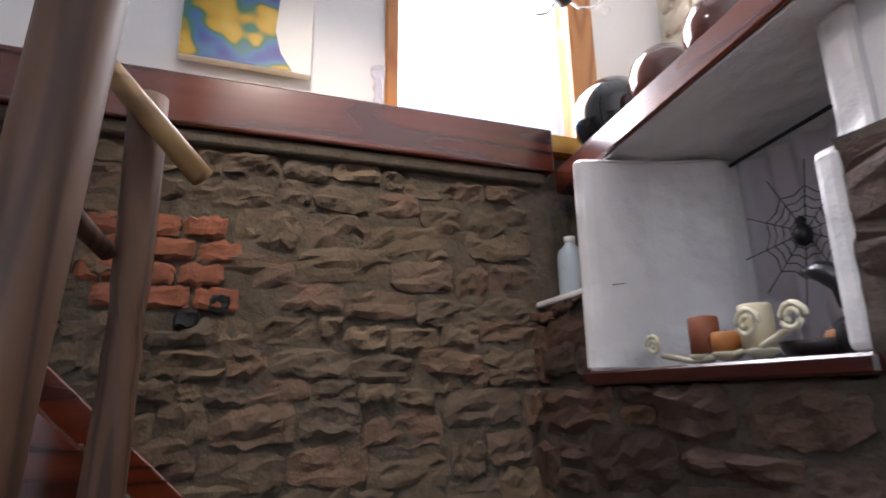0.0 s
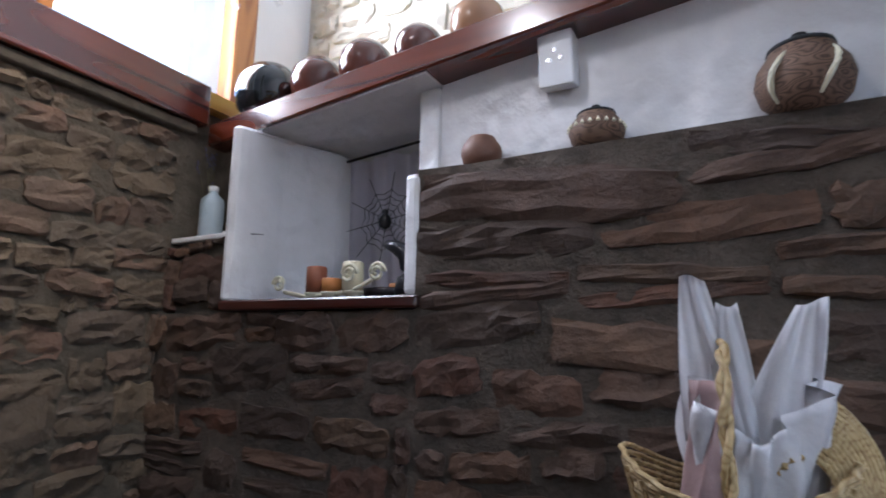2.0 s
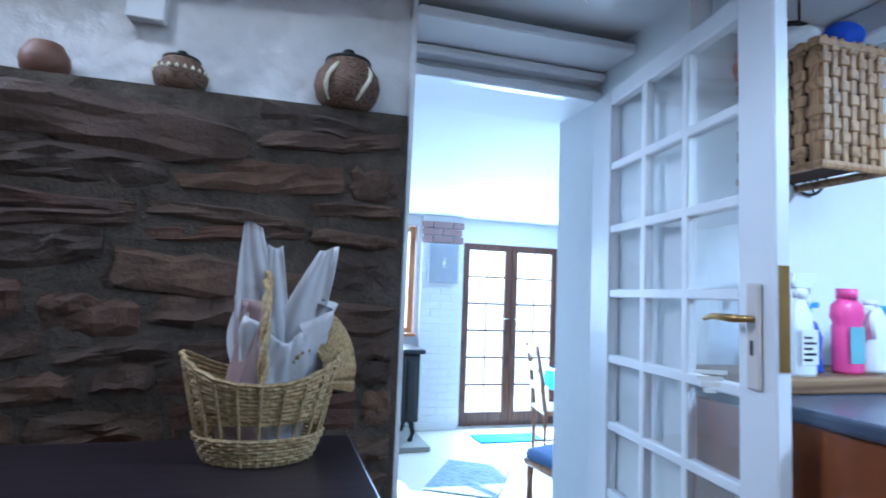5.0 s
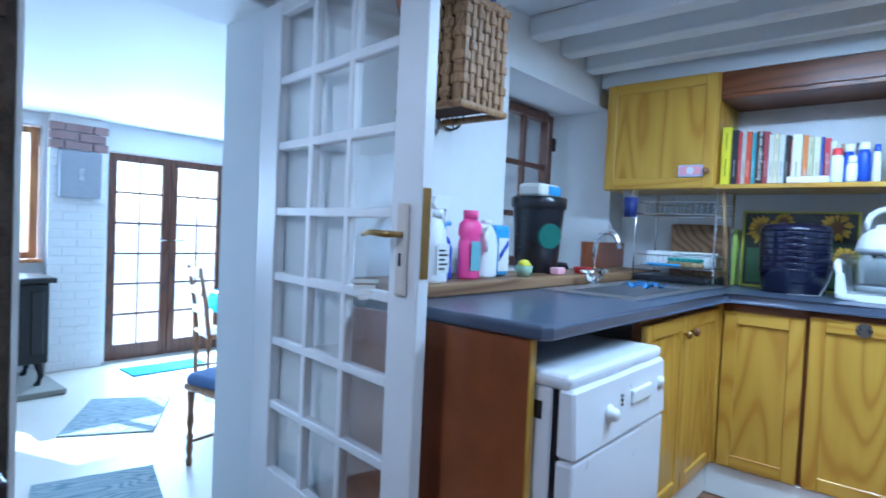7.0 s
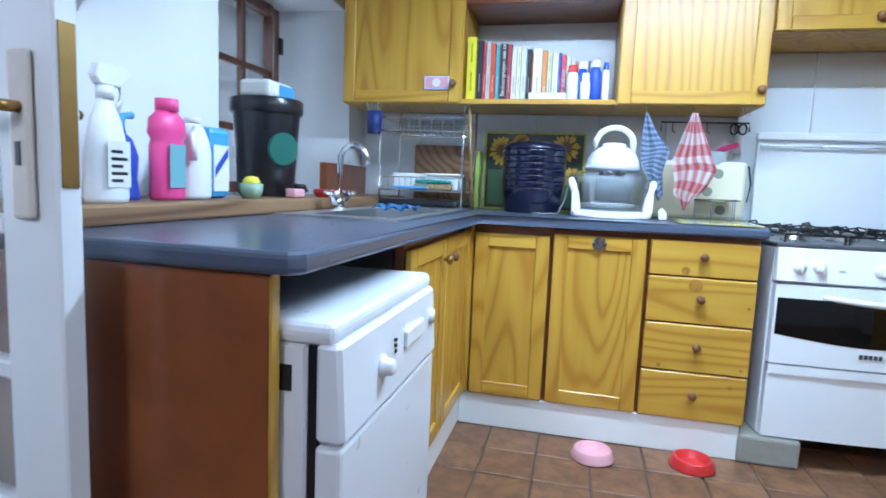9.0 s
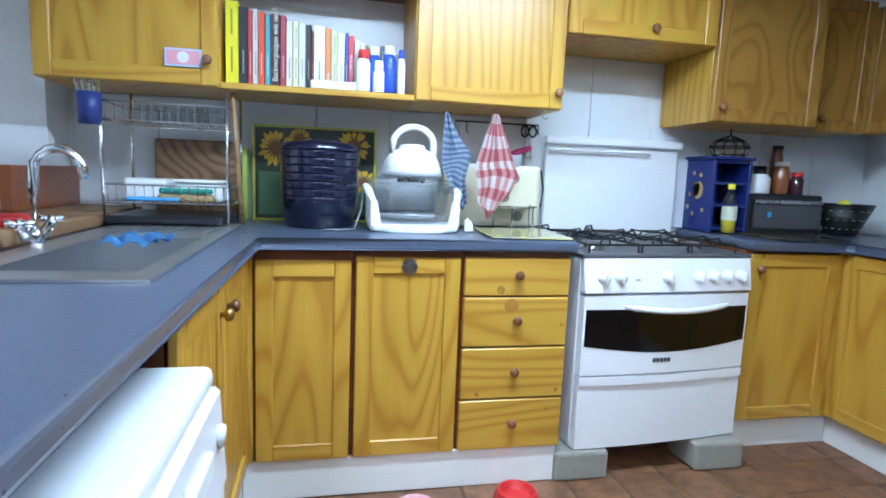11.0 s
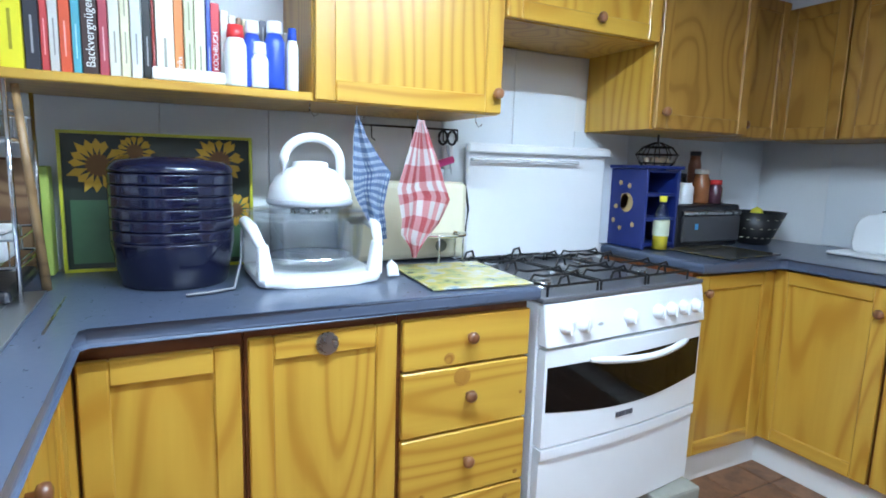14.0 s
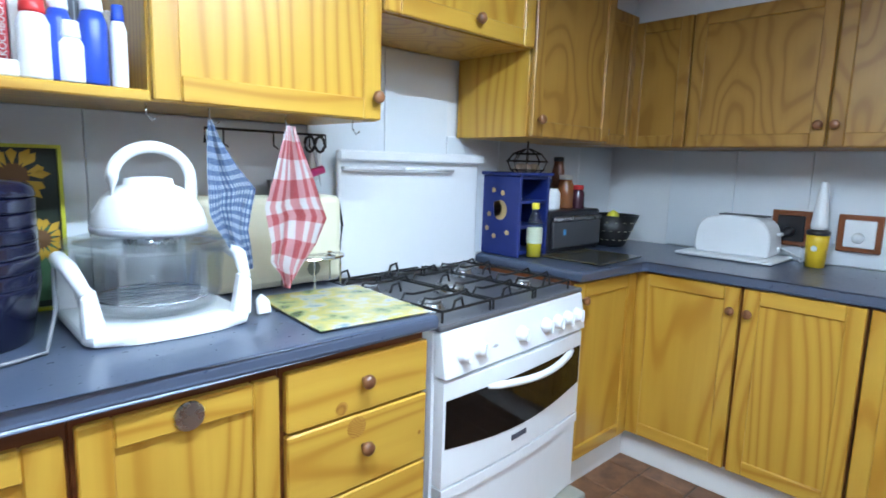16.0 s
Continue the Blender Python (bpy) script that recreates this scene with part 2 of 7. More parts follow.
def part(name, bm, material, parent=None, label="", smooth=False):
    me = bpy.data.meshes.new(name)
    if parent is not None:
        off = ORIGIN[parent]
        bmesh.ops.translate(bm, verts=bm.verts, vec=-off)
    elif SHIFT.length:
        bmesh.ops.translate(bm, verts=bm.verts, vec=SHIFT)
    bmesh.ops.recalc_face_normals(bm, faces=bm.faces)
    bm.to_mesh(me)
    bm.free()
    if smooth:
        for p in me.polygons:
            p.use_smooth = True
    me.materials.append(material)
    ob = new(name, me)
    if parent is not None:
        ob.parent = parent
        ORIGIN[ob] = off
    if label:
        ob["label"] = label
    return ob


def single(name, bm, material, label, category="", at=(0, 0, 0), kind="", group="", smooth=False):
    """A thing or a piece of the setting that is one mesh."""
    ob = part(name, bm, material, smooth=smooth)
    return tagged(ob, label, category, group, kind)


def box(x0, y0, z0, x1, y1, z1, r=0.0, seg=1, bm=None):
    b = bmesh.new()
    m = Matrix.LocRotScale(((x0 + x1) / 2, (y0 + y1) / 2, (z0 + z1) / 2), None, (abs(x1 - x0), abs(y1 - y0), abs(z1 - z0)))
    bmesh.ops.create_cube(b, size=1.0, matrix=m)
    if r:
        bmesh.ops.bevel(b, geom=b.edges[:], offset=r, segments=seg, affect="EDGES", profile=0.5)
    if bm is None:
        return b
    join(bm, b)
    return bm


def join(bm, other):
    me = bpy.data.meshes.new("tmp")
    other.to_mesh(me)
    other.free()
    bm.from_mesh(me)
    bpy.data.meshes.remove(me)
    return bm


def lathe(profile, centre, seg=24, axis="z", bm=None):
    """A turned body from (radius, height) pairs."""
    b = bmesh.new()
    rings = []
    for r, h in profile:
        ring = []
        for k in range(seg):
            a = 2 * math.pi * k / seg
            x, y = r * math.cos(a), r * math.sin(a)
            p = {"z": (x, y, h), "y": (x, h, y), "x": (h, x, y)}[axis]
            ring.append(b.verts.new(Vector(p) + Vector(centre)))
        rings.append(ring)
    for a, c in zip(rings, rings[1:]):
        for k in range(seg):
            b.faces.new((a[k], a[(k + 1) % seg], c[(k + 1) % seg], c[k]))
    if profile[0][0] > 1e-4:
        b.faces.new(rings[0])
    if profile[-1][0] > 1e-4:
        b.faces.new(rings[-1])
    bmesh.ops.remove_doubles(b, verts=b.verts, dist=1e-5)
    if bm is None:
        return b
    join(bm, b)
    return bm


def tube(points, radius, seg=8, closed=False, bm=None):
    """A round bar along points; radius may be a list."""
    b = bmesh.new()
    pts = [Vector(p) for p in points]
    n = len(pts)
    rings = []
    for i, p in enumerate(pts):
        a = pts[(i - 1) % n] if (closed or i > 0) else p
        c = pts[(i + 1) % n] if (closed or i < n - 1) else p
        d = (c - a).normalized()
        u = d.cross(Vector((0, 0, 1)))
        if u.length < 1e-3:
            u = d.cross(Vector((1, 0, 0)))
        u.normalize()
        v = d.cross(u)
        r = radius[i] if isinstance(radius, (list, tuple)) else radius
        rings.append([b.verts.new(p + u * r * math.cos(2 * math.pi * k / seg) + v * r * math.sin(2 * math.pi * k / seg)) for k in range(seg)])
    pairs = list(zip(rings, rings[1:])) + ([(rings[-1], rings[0])] if closed else [])
    for a, c in pairs:
        for k in range(seg):
            b.faces.new((a[k], a[(k + 1) % seg], c[(k + 1) % seg], c[k]))
    if not closed:
        b.faces.new(rings[0])
        b.faces.new(rings[-1])
    if bm is None:
        return b
    join(bm, b)
    return bm


def prism(outline, axis, lo, hi, r=0.0):
    """A plate from an outline of (u, v), drawn out along an axis. x: (y, z); y: (x, z); z: (x, y)."""
    b = bmesh.new()
    put = {"x": lambda u, v, w: (w, u, v), "y": lambda u, v, w: (u, w, v), "z": lambda u, v, w: (u, v, w)}[axis]
    low = [b.verts.new(put(u, v, lo)) for u, v in outline]
    top = [b.verts.new(put(u, v, hi)) for u, v in outline]
    n = len(outline)
    for k in range(n):
        b.faces.new((low[k], low[(k + 1) % n], top[(k + 1) % n], top[k]))
    b.faces.new(low)
    b.faces.new(top)
    if r:
        bmesh.ops.bevel(b, geom=b.edges[:], offset=r, segments=1, affect="EDGES")
    return b


def setting(name, bm, material, label="", category=""):
    return tagged(part(name, bm, material), label, category, "", "structure")


# ---- the shell ----
KX, KY = 3.68, 0.0        # kitchen's right and back wall faces
CEIL = 2.125
floor = setting("floor", box(-0.62, -6.0, -0.25, KX + 0.3, 0.3, -0.006), GROUT, "brown grouted floor slab under terracotta tiles", "floor")
dining_floor = setting("dining_floor", box(-4.5, -4.6, -0.4, -0.62, 1.6, -0.24), DINING_TILE, "pale glossy floor tiles in sunlight", "floor")
ground = setting("ground", box(-900, -900, -0.6, 900, 900, -0.42), GROUND, "pale paved ground outside", "ground")

wall_back = setting("wall_back", box(-0.62, 0.012, -0.2, KX + 0.3, 0.3, CEIL + 0.2), WHITE_WALL, "white painted kitchen wall", "wall")
wall_right = setting("wall_right", box(KX + 0.008, -6.0, -0.2, KX + 0.3, 0.011, 4.4), WHITE_WALL, "white painted kitchen side wall", "wall")
# wall behind the sink with its deep window recess
bm = box(-0.6, -2.08, -0.2, -0.05, -1.2, CEIL)
box(-0.6, -1.199, -0.2, -0.05, -0.17, 0.93, bm=bm)
box(-0.6, -1.199, 1.86, -0.05, -0.17, CEIL, bm=bm)
box(-0.6, -0.169, -0.2, -0.02, 0.011, CEIL, bm=bm)
wall_window = setting("wall_window", bm, WHITE_WALL, "white plastered thick wall with a deep window recess", "wall")
# wall between stone room and dining room: doorway between y = -2.95 and y = -2.1
bm = box(-0.93, -2.07, -0.3, -0.601, 1.6, CEIL + 0.1)
box(-0.93, -2.909, 1.955, -0.601, -2.071, CEIL + 0.1, bm=bm)
wall_doorway = setting("wall_doorway", bm, WHITE_WALL, "white plastered wall round the dining room doorway", "wall")
bm = prism([(-4.12, 1.65), (-2.912, 1.65), (-2.912, 2.30), (-3.02, 2.30), (-3.02, 2.13), (-4.12, 2.005)], "x", -0.93, -0.40)
wall_white_upper = setting("wall_white_upper", bm, LUMPY_WHITE, "lumpy white plaster wall above the stone", "wall")
header = setting("trim_header", box(-0.6, -2.91, 1.935, -0.55, -2.08, 1.975, 0.006), WHITE_PAINT, "white painted door frame head", "door frame")
header_b = setting("trim_moulding", box(-0.6, -2.91, 2.01, -0.52, -2.08, 2.045, 0.01), WHITE_PAINT, "white moulding above the door", "trim")
header_c = setting("trim_board", box(-0.6, -2.91, 2.05, -0.33, -2.08, 2.085, 0.006), WHITE_PAINT, "white boarding above the door", "trim")

ceiling = bmesh.new()
box(-0.6, -3.02, CEIL, KX + 0.3, 0.3, CEIL + 0.12, bm=ceiling)
setting("ceiling", ceiling, CEIL_WHITE, "white kitchen ceiling", "ceiling")
for n, y in enumerate((-0.46, -0.72, -1.02, -1.46, -1.95, -2.42, -2.96)):
    setting(f"trim_beam_{n + 1}", box(-0.05, y - 0.05, CEIL - (0.10 if n else 0.12), KX, y + 0.05, CEIL - 0.001, 0.008), CEIL_WHITE, "white painted ceiling beam", "beam")

# dining room shell
bm = box(-4.6, -4.6, -0.4, -4.3, -3.3, 2.4)
box(-4.6, -3.299, -0.4, -4.3, -1.9, 0.72, bm=bm)
box(-4.6, -3.299, 1.85, -4.3, -1.9, 2.4, bm=bm)
box(-4.6, -1.899, -0.4, -4.3, -1.39, 2.4, bm=bm)
box(-4.6, -1.389, 1.71, -4.3, -0.25, 2.4, bm=bm)
box(-4.6, -0.249, -0.4, -4.3, 1.6, 2.4, bm=bm)
setting("wall_dining_garden", bm, WHITE_WALL, "white dining room wall with glazed doors", "wall")
setting("wall_dining_end", box(-4.6, 1.6, -0.4, -0.6, 1.8, 2.4), WHITE_WALL, "white dining room end wall", "wall")
setting("wall_dining_south", box(-4.6, -4.8, -0.4, -0.94, -4.6, 2.4), WHITE_WALL, "white dining room side wall", "wall")
setting("ceiling_dining", box(-4.6, -4.8, 1.955, -0.931, 1.8, 2.3), CEIL_WHITE, "white dining room ceiling", "ceiling")

# stone room shell
setting("wall_stairs_far", box(2.6, -6.2, -0.2, KX, -3.4, 4.4), WHITE_WALL, "plain white wall beside the stairs", "wall")
bm = box(-1.4, -6.2, 2.31, -0.94, -2.5, 4.4)
box(-0.975, -6.2, 1.90, -0.94, -3.02, 2.309, bm=bm)
wall_loft_side = setting("wall_loft_side", bm, WHITE_STONE, "limewashed rough stone wall above the shelf", "wall")
setting("ceiling_loft", box(-1.4, -6.2, 4.2, KX, -2.95, 4.4), CEIL_WHITE, "high white ceiling over the stairs", "ceiling")
setting("wall_over_kitchen", box(-1.4, -3.02, 2.25, KX, -2.9, 4.2), WHITE_WALL, "plain white wall above the kitchen", "wall")
setting("ceiling_doorway", box(-0.93, -2.95, CEIL + 0.12, -0.55, -2.0, CEIL + 0.2), CEIL_WHITE, "white ceiling over the doorway", "ceiling")
bm = box(0.30, -5.42, 2.172, 2.6, -5.222, 4.2)
box(-1.4, -5.42, 3.6, 0.299, -5.222, 4.2, bm=bm)
box(-1.4, -5.42, 2.171, -0.50, -5.222, 3.499, bm=bm)
setting("wall_loft_end", bm, WHITE_WALL, "bright white wall of the landing above", "wall")
setting("floor_loft", box(-0.93, -5.75, 2.10, 1.25, -5.14, 2.168), PINE_X, "timber landing floor above the stone wall", "floor")
setting("wall_south_core", box(-0.9, -5.6, -0.2, 2.6, -5.19, 2.095), MORTAR, "rubble stone core of the stair wall", "wall")
# beams
setting("trim_beam_south", box(-0.28, -5.22, 2.0, 1.9, -5.098, 2.165, 0.008, 2), RED_BEAM_X, "red varnished timber beam on the stone wall", "beam")
setting("trim_beam_niche", prism([(-5.094, 1.913), (-3.03, 2.113), (-3.03, 2.205), (-5.094, 2.005)], "x", -0.62, -0.275, 0.006), RED_BEAM_Y, "red varnished timber beam over the niche", "beam")
setting("trim_shelf", prism([(-5.2, 1.97), (-3.03, 2.18), (-3.03, 2.20), (-5.2, 1.99)], "x", -0.93, -0.621), PINE_Y, "sloping board behind the beam", "shelf")
setting("trim_slate", box(-0.25, -5.19, 1.957, 1.9, -5.118, 1.998, 0.006), MORTAR, "grey slate course under the beam", "trim")


# ---- niche ----
setting("wall_niche_side", box(-0.93, -5.18, -0.2, -0.36, -4.86, 1.92), MORTAR, "dark stone pier behind the ledge", "wall")
bm = prism([(-0.19, -4.825), (-0.215, -4.812), (-0.40, -4.79), (-0.44, -4.772), (-0.60, -4.69), (-0.715, -4.68), (-0.715, -4.90), (-0.355, -4.90), (-0.19, -4.86)], "z", 1.297, 1.925, 0.012)
setting("wall_niche_reveal", bm, LUMPY_WHITE, "rounded white plaster niche side", "wall")
setting("wall_niche_shelf", box(-0.38, -5.165, 1.52, -0.205, -4.828, 1.54, 0.006, 2), LUMPY_WHITE, "white plaster ledge beside the niche", "wall")
setting("wall_niche_block", box(-0.38, -5.12, 1.262, -0.225, -4.83, 1.519), MORTAR, "stone block under the plaster ledge", "wall")
setting("wall_niche_right", box(-0.93, -4.165, 1.297, -0.252, -4.11, 1.665, 0.018, 2), LUMPY_WHITE, "white plaster niche edge", "wall")
setting("wall_niche_right_upper", box(-0.93, -4.20, 1.666, -0.385, -4.121, 2.0, 0.015, 2), LUMPY_WHITE, "white plaster niche edge", "wall")
# unseen slab added across the niche window opening to stop light leaking in
bm = box(-0.93, -4.9, 1.0, -0.71, -4.11, 2.0)
setting("wall_niche_back", bm, LUMPY_WHITE, "white slab behind the curtain, added to shut out stray light", "wall")
setting("window_sill_niche", prism([(-0.715, -4.83), (-0.165, -4.83), (-0.225, -4.10), (-0.715, -4.10)], "z", 1.262, 1.297, 0.006), SILL_RED, "dark red varnished niche sill", "sill")
setting("ceiling_niche", prism([(-4.9, 1.925), (-4.12, 2.0), (-4.12, 2.013), (-4.9, 1.938)], "x", -0.93, -0.29), LUMPY_WHITE, "white niche soffit", "ceiling")


# ---- cabinets ----
def knob(parent, p, axis, name="knob", r=0.017, m=None):
    prof = [(0.006, 0.0), (0.006, 0.010), (r * 0.8, 0.013), (r, 0.020), (r * 0.9, 0.028), (r * 0.5, 0.032), (0.0, 0.033)]
    s = {"-y": ("y", -1), "-x": ("x", -1), "x": ("x", 1)}[axis]
    part(name, lathe([(a, h * s[1]) for a, h in prof], p, 14, s[0]), m or KNOB_WOOD, parent, "", True)


def shaker(parent, axis, at, a0, a1, z0, z1, t=0.02, rail=0.055, mat_v=None, name="door", hinge=None, raised=False):
    """A framed pine door in the plane axis = at, facing the room. axis 'y': faces -y; 'x': faces +x; '-x': faces -x."""
    sgn = {"y": -1, "x": 1, "-x": -1}[axis]
    def b3(u0, u1, w0, w1, d0, d1, r):
        lo, hi = at + sgn * d0, at + sgn * d1
        return box(u0, min(lo, hi), w0, u1, max(lo, hi), w1, r) if axis == "y" else box(min(lo, hi), u0, w0, max(lo, hi), u1, w1, r)
    level = mat_v or (PINE_X if axis == "y" else PINE_Y)
    up = mat_v or PINE_Z
    door = part(name, b3(a0 + rail - 0.004, a1 - rail + 0.004, z0 + rail - 0.004, z1 - rail + 0.004, 0.002, t * 0.55, 0.0), up, parent)
    for nm, u0, u1, w0, w1, mt in (("stile", a0, a0 + rail, z0, z1, up), ("stile", a1 - rail, a1, z0, z1, up),
                                   ("rail", a0 + rail, a1 - rail, z0, z0 + rail, level), ("rail", a0 + rail, a1 - rail, z1 - rail, z1, level)):
        part(nm, b3(u0, u1, w0, w1, 0.0, t, 0.0035), mt, door)
    return door


def cabinet(name, label, x0, y0, z0, x1, y1, z1, group, m=PINE_Z):
    c = thing(name, label, "cabinet", ((x0 + x1) / 2, (y0 + y1) / 2, z0), group)
    part("body", box(x0, y0, z0, x1, y1, z1, 0.002), m, c)
    return c


WT = 0.902
FY, FX, RX = -0.60, 0.70, 3.11      # cabinet front planes: back run, sink run, far run
Z0, Z1 = 0.14, 0.862
FY2 = -0.485      # front of the cabinet beside the stove
G1, G2 = "base cabinets", "wall cabinets"
c = cabinet("base_cabinet", "orange pine base cabinet with a framed door", 0.735, FY + 0.004, Z0, 1.053, -0.02, Z1, G1, PINE_SHADED)
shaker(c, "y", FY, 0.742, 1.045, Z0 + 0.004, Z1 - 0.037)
c = cabinet("base_cabinet", "orange pine base cabinet with a framed door and dark pull", 1.054, FY + 0.004, Z0, 1.42, -0.02, Z1, G1, PINE_SHADED)
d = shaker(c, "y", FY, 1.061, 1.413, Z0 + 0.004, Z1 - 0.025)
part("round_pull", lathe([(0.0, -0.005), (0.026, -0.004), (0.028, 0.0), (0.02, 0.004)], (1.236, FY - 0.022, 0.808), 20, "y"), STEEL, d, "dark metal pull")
c = cabinet("drawer_cabinet", "orange pine cabinet with four knotty drawers", 1.421, FY + 0.004, Z0, 1.815, -0.02, Z1, G1, PINE_SHADED)
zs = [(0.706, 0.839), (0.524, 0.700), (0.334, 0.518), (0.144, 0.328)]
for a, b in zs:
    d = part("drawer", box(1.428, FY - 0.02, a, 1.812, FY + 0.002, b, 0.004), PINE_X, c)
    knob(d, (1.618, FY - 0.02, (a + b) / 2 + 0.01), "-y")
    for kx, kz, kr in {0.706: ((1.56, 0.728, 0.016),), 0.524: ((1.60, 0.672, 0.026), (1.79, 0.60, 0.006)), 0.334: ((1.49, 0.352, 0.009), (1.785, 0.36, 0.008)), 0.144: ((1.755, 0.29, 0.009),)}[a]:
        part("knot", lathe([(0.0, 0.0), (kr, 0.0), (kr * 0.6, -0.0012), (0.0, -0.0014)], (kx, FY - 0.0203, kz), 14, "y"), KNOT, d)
c = cabinet("base_cabinet", "narrow orange pine base cabinet beside the stove", 2.63, FY2 + 0.004, Z0, 3.07, -0.02, Z1, G1, PINE_SHADED)
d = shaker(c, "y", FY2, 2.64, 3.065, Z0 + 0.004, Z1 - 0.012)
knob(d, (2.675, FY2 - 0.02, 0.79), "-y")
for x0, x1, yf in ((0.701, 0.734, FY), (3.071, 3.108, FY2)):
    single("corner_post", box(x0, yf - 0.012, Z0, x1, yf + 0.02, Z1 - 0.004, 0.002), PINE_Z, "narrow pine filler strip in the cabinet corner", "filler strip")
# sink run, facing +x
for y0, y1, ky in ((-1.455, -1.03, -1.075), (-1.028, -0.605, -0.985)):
    c = cabinet("base_cabinet", "orange pine sink cabinet with a framed door", 0.10, y0, Z0, FX - 0.004, y1, 0.70, G1, PINE_SHADED)
    part("front_rail", box(FX - 0.03, y0, 0.701, FX - 0.004, y1, Z1), PINE_SHADED, c)
    d = shaker(c, "x", FX, y0 + 0.004, y1 - 0.004, Z0 + 0.004, Z1 - 0.03)
    knob(d, (FX + 0.02, ky, 0.765), "x", m=BRASS if ky < -1.05 else KNOB_WOOD)
# far run, facing -x
edges = [-0.49, -0.91, -1.29, -1.68, -2.07]
for i, (y1, y0) in enumerate(zip(edges, edges[1:])):
    c = cabinet("base_cabinet", "orange pine base cabinet with swirling grain", RX + 0.004, y0 + 0.002, Z0, KX - 0.01, y1 - 0.002, Z1, G1, PINE_SHADED)
    d = shaker(c, "-x", RX, y0 + 0.006, y1 - 0.006, Z0 + 0.004, Z1 - 0.008)
    knob(d, (RX - 0.02, (y0 + 0.03) if i % 2 == 0 else (y1 - 0.03), 0.765), "-x")
setting("baseboard_back", box(0.70, -0.605, 0.0, 1.805, -0.585, Z0, 0.003), PLINTH, "white painted plinth", "plinth")
setting("baseboard_sink", box(0.678, -1.45, 0.0, 0.698, -0.58, Z0, 0.003), PLINTH, "white painted plinth", "plinth")
setting("baseboard_stove_side", box(2.63, -0.455, 0.0, 3.15, -0.435, Z0, 0.003), PLINTH, "white painted plinth", "plinth")
setting("baseboard_far", box(3.152, -2.07, 0.0, 3.172, -0.437, Z0, 0.003), PLINTH, "white painted plinth", "plinth")

# worktops, rounded front
def slab(pts, z0, z1):
    b = prism(pts, "z", z0, z1)
    bmesh.ops.bevel(b, geom=[e for e in b.edges if abs(e.verts[0].co.z - e.verts[1].co.z) < 1e-6], offset=0.012, segments=3, affect="EDGES", profile=0.5)
    return b


worktop = thing("worktop", "blue-grey laminate L-shaped worktop with rounded edge", "worktop", (0.5, -1.2, 0.912))
b = slab([(0.22, -2.135), (0.727, -2.135), (0.745, -2.11), (0.745, -0.66), (0.765, -0.637), (1.83, -0.637), (1.83, -0.004), (0.22, -0.004)], 0.863, WT)
wt = part("slab", b, WORKTOP, worktop)
hole = part("sink_cutter", box(0.35, -1.31, 0.80, 0.62, -0.75, 0.95), WORKTOP, worktop)
cutmod = wt.modifiers.new("sink_hole", "BOOLEAN")
cutmod.object, cutmod.solver = hole, "EXACT"
cut_mesh = bpy.data.meshes.new_from_object(wt.evaluated_get(bpy.context.evaluated_depsgraph_get()))
wt.modifiers.clear()
wt.data = cut_mesh
bpy.data.objects.remove(hole)
part("joint_strip", box(0.70, -0.665, WT - 0.0005, 0.705, -0.35, WT + 0.0008), STEEL, worktop, "thin metal joint strip").matrix_basis = Matrix.Identity(4)
far_worktop = thing("worktop", "blue-grey laminate corner worktop beside the stove", "worktop", (3.2, -0.8, 0.912))
part("slab", slab([(2.625, -0.004), (2.625, -0.53), (3.06, -0.53), (3.082, -0.55), (3.082, -2.07), (KX, -2.07), (KX, -0.004)], 0.863, WT), WORKTOP, far_worktop)

# wall cabinets
UY, UB, UT = -0.355, 1.38, 1.945
c = cabinet("wall_cabinet", "orange pine wall cabinet with a framed door", 0.03, UY + 0.004, UB, 0.60, -0.004, UT, G2, PINE_Z)
d = shaker(c, "y", UY, 0.034, 0.596, UB + 0.002, UT - 0.003)
knob(d, (0.565, UY - 0.02, UB + 0.085), "-y")
part("sticker", box(0.43, UY - 0.0225, UB + 0.06, 0.545, UY - 0.0202, UB + 0.118), plain("sticker_blue", (0.5, 0.62, 0.85), 0.5), d, "pink and blue paper label")
part("sticker_ground", box(0.436, UY - 0.024, UB + 0.066, 0.539, UY - 0.0227, UB + 0.112), plain("sticker_pink", (0.75, 0.35, 0.4), 0.5), d)
part("sticker_oval", lathe([(0.0, -0.001), (0.019, 0.0), (0.0, 0.001)], (0.487, UY - 0.0245, UB + 0.09), 20, "y"), WHITE_PAINT, d)
# open book shelf
c = thing("book_shelf", "open pine wall shelf holding cookery books", "shelf", (0.93, -0.19, UB), G2)
part("shelf_board", box(0.602, UY - 0.018, UB - 0.002, 1.268, -0.004, UB + 0.02, 0.003), PINE_X, c)
part("top_board", box(0.602, UY + 0.01, UT - 0.13, 1.268, -0.004, UT - 0.11, 0.002), PINE_SHADED, c)
part("fascia", box(0.602, UY + 0.01, UT - 0.108, 1.268, UY + 0.03, UT, 0.002), PINE_SHADED, c)
part("back_board", box(0.602, -0.014, UB + 0.022, 1.268, -0.004, UT - 0.132), WHITE_PAINT, c, "white back board")
c = cabinet("wall_cabinet", "bright pine wall cabinet with a wide framed door", 1.27, UY + 0.004, UB, 1.845, -0.004, UT + 0.09, G2)
d = shaker(c, "y", UY, 1.274, 1.842, UB + 0.002, UT + 0.08)
knob(d, (1.818, UY - 0.02, UB + 0.06), "-y")
c = cabinet("wall_cabinet", "short orange pine cabinet above the stove", 1.847, UY + 0.004, 1.666, 2.487, -0.004, UT + 0.09, G2)
d = shaker(c, "y", UY, 1.85, 2.484, 1.668, UT + 0.08)
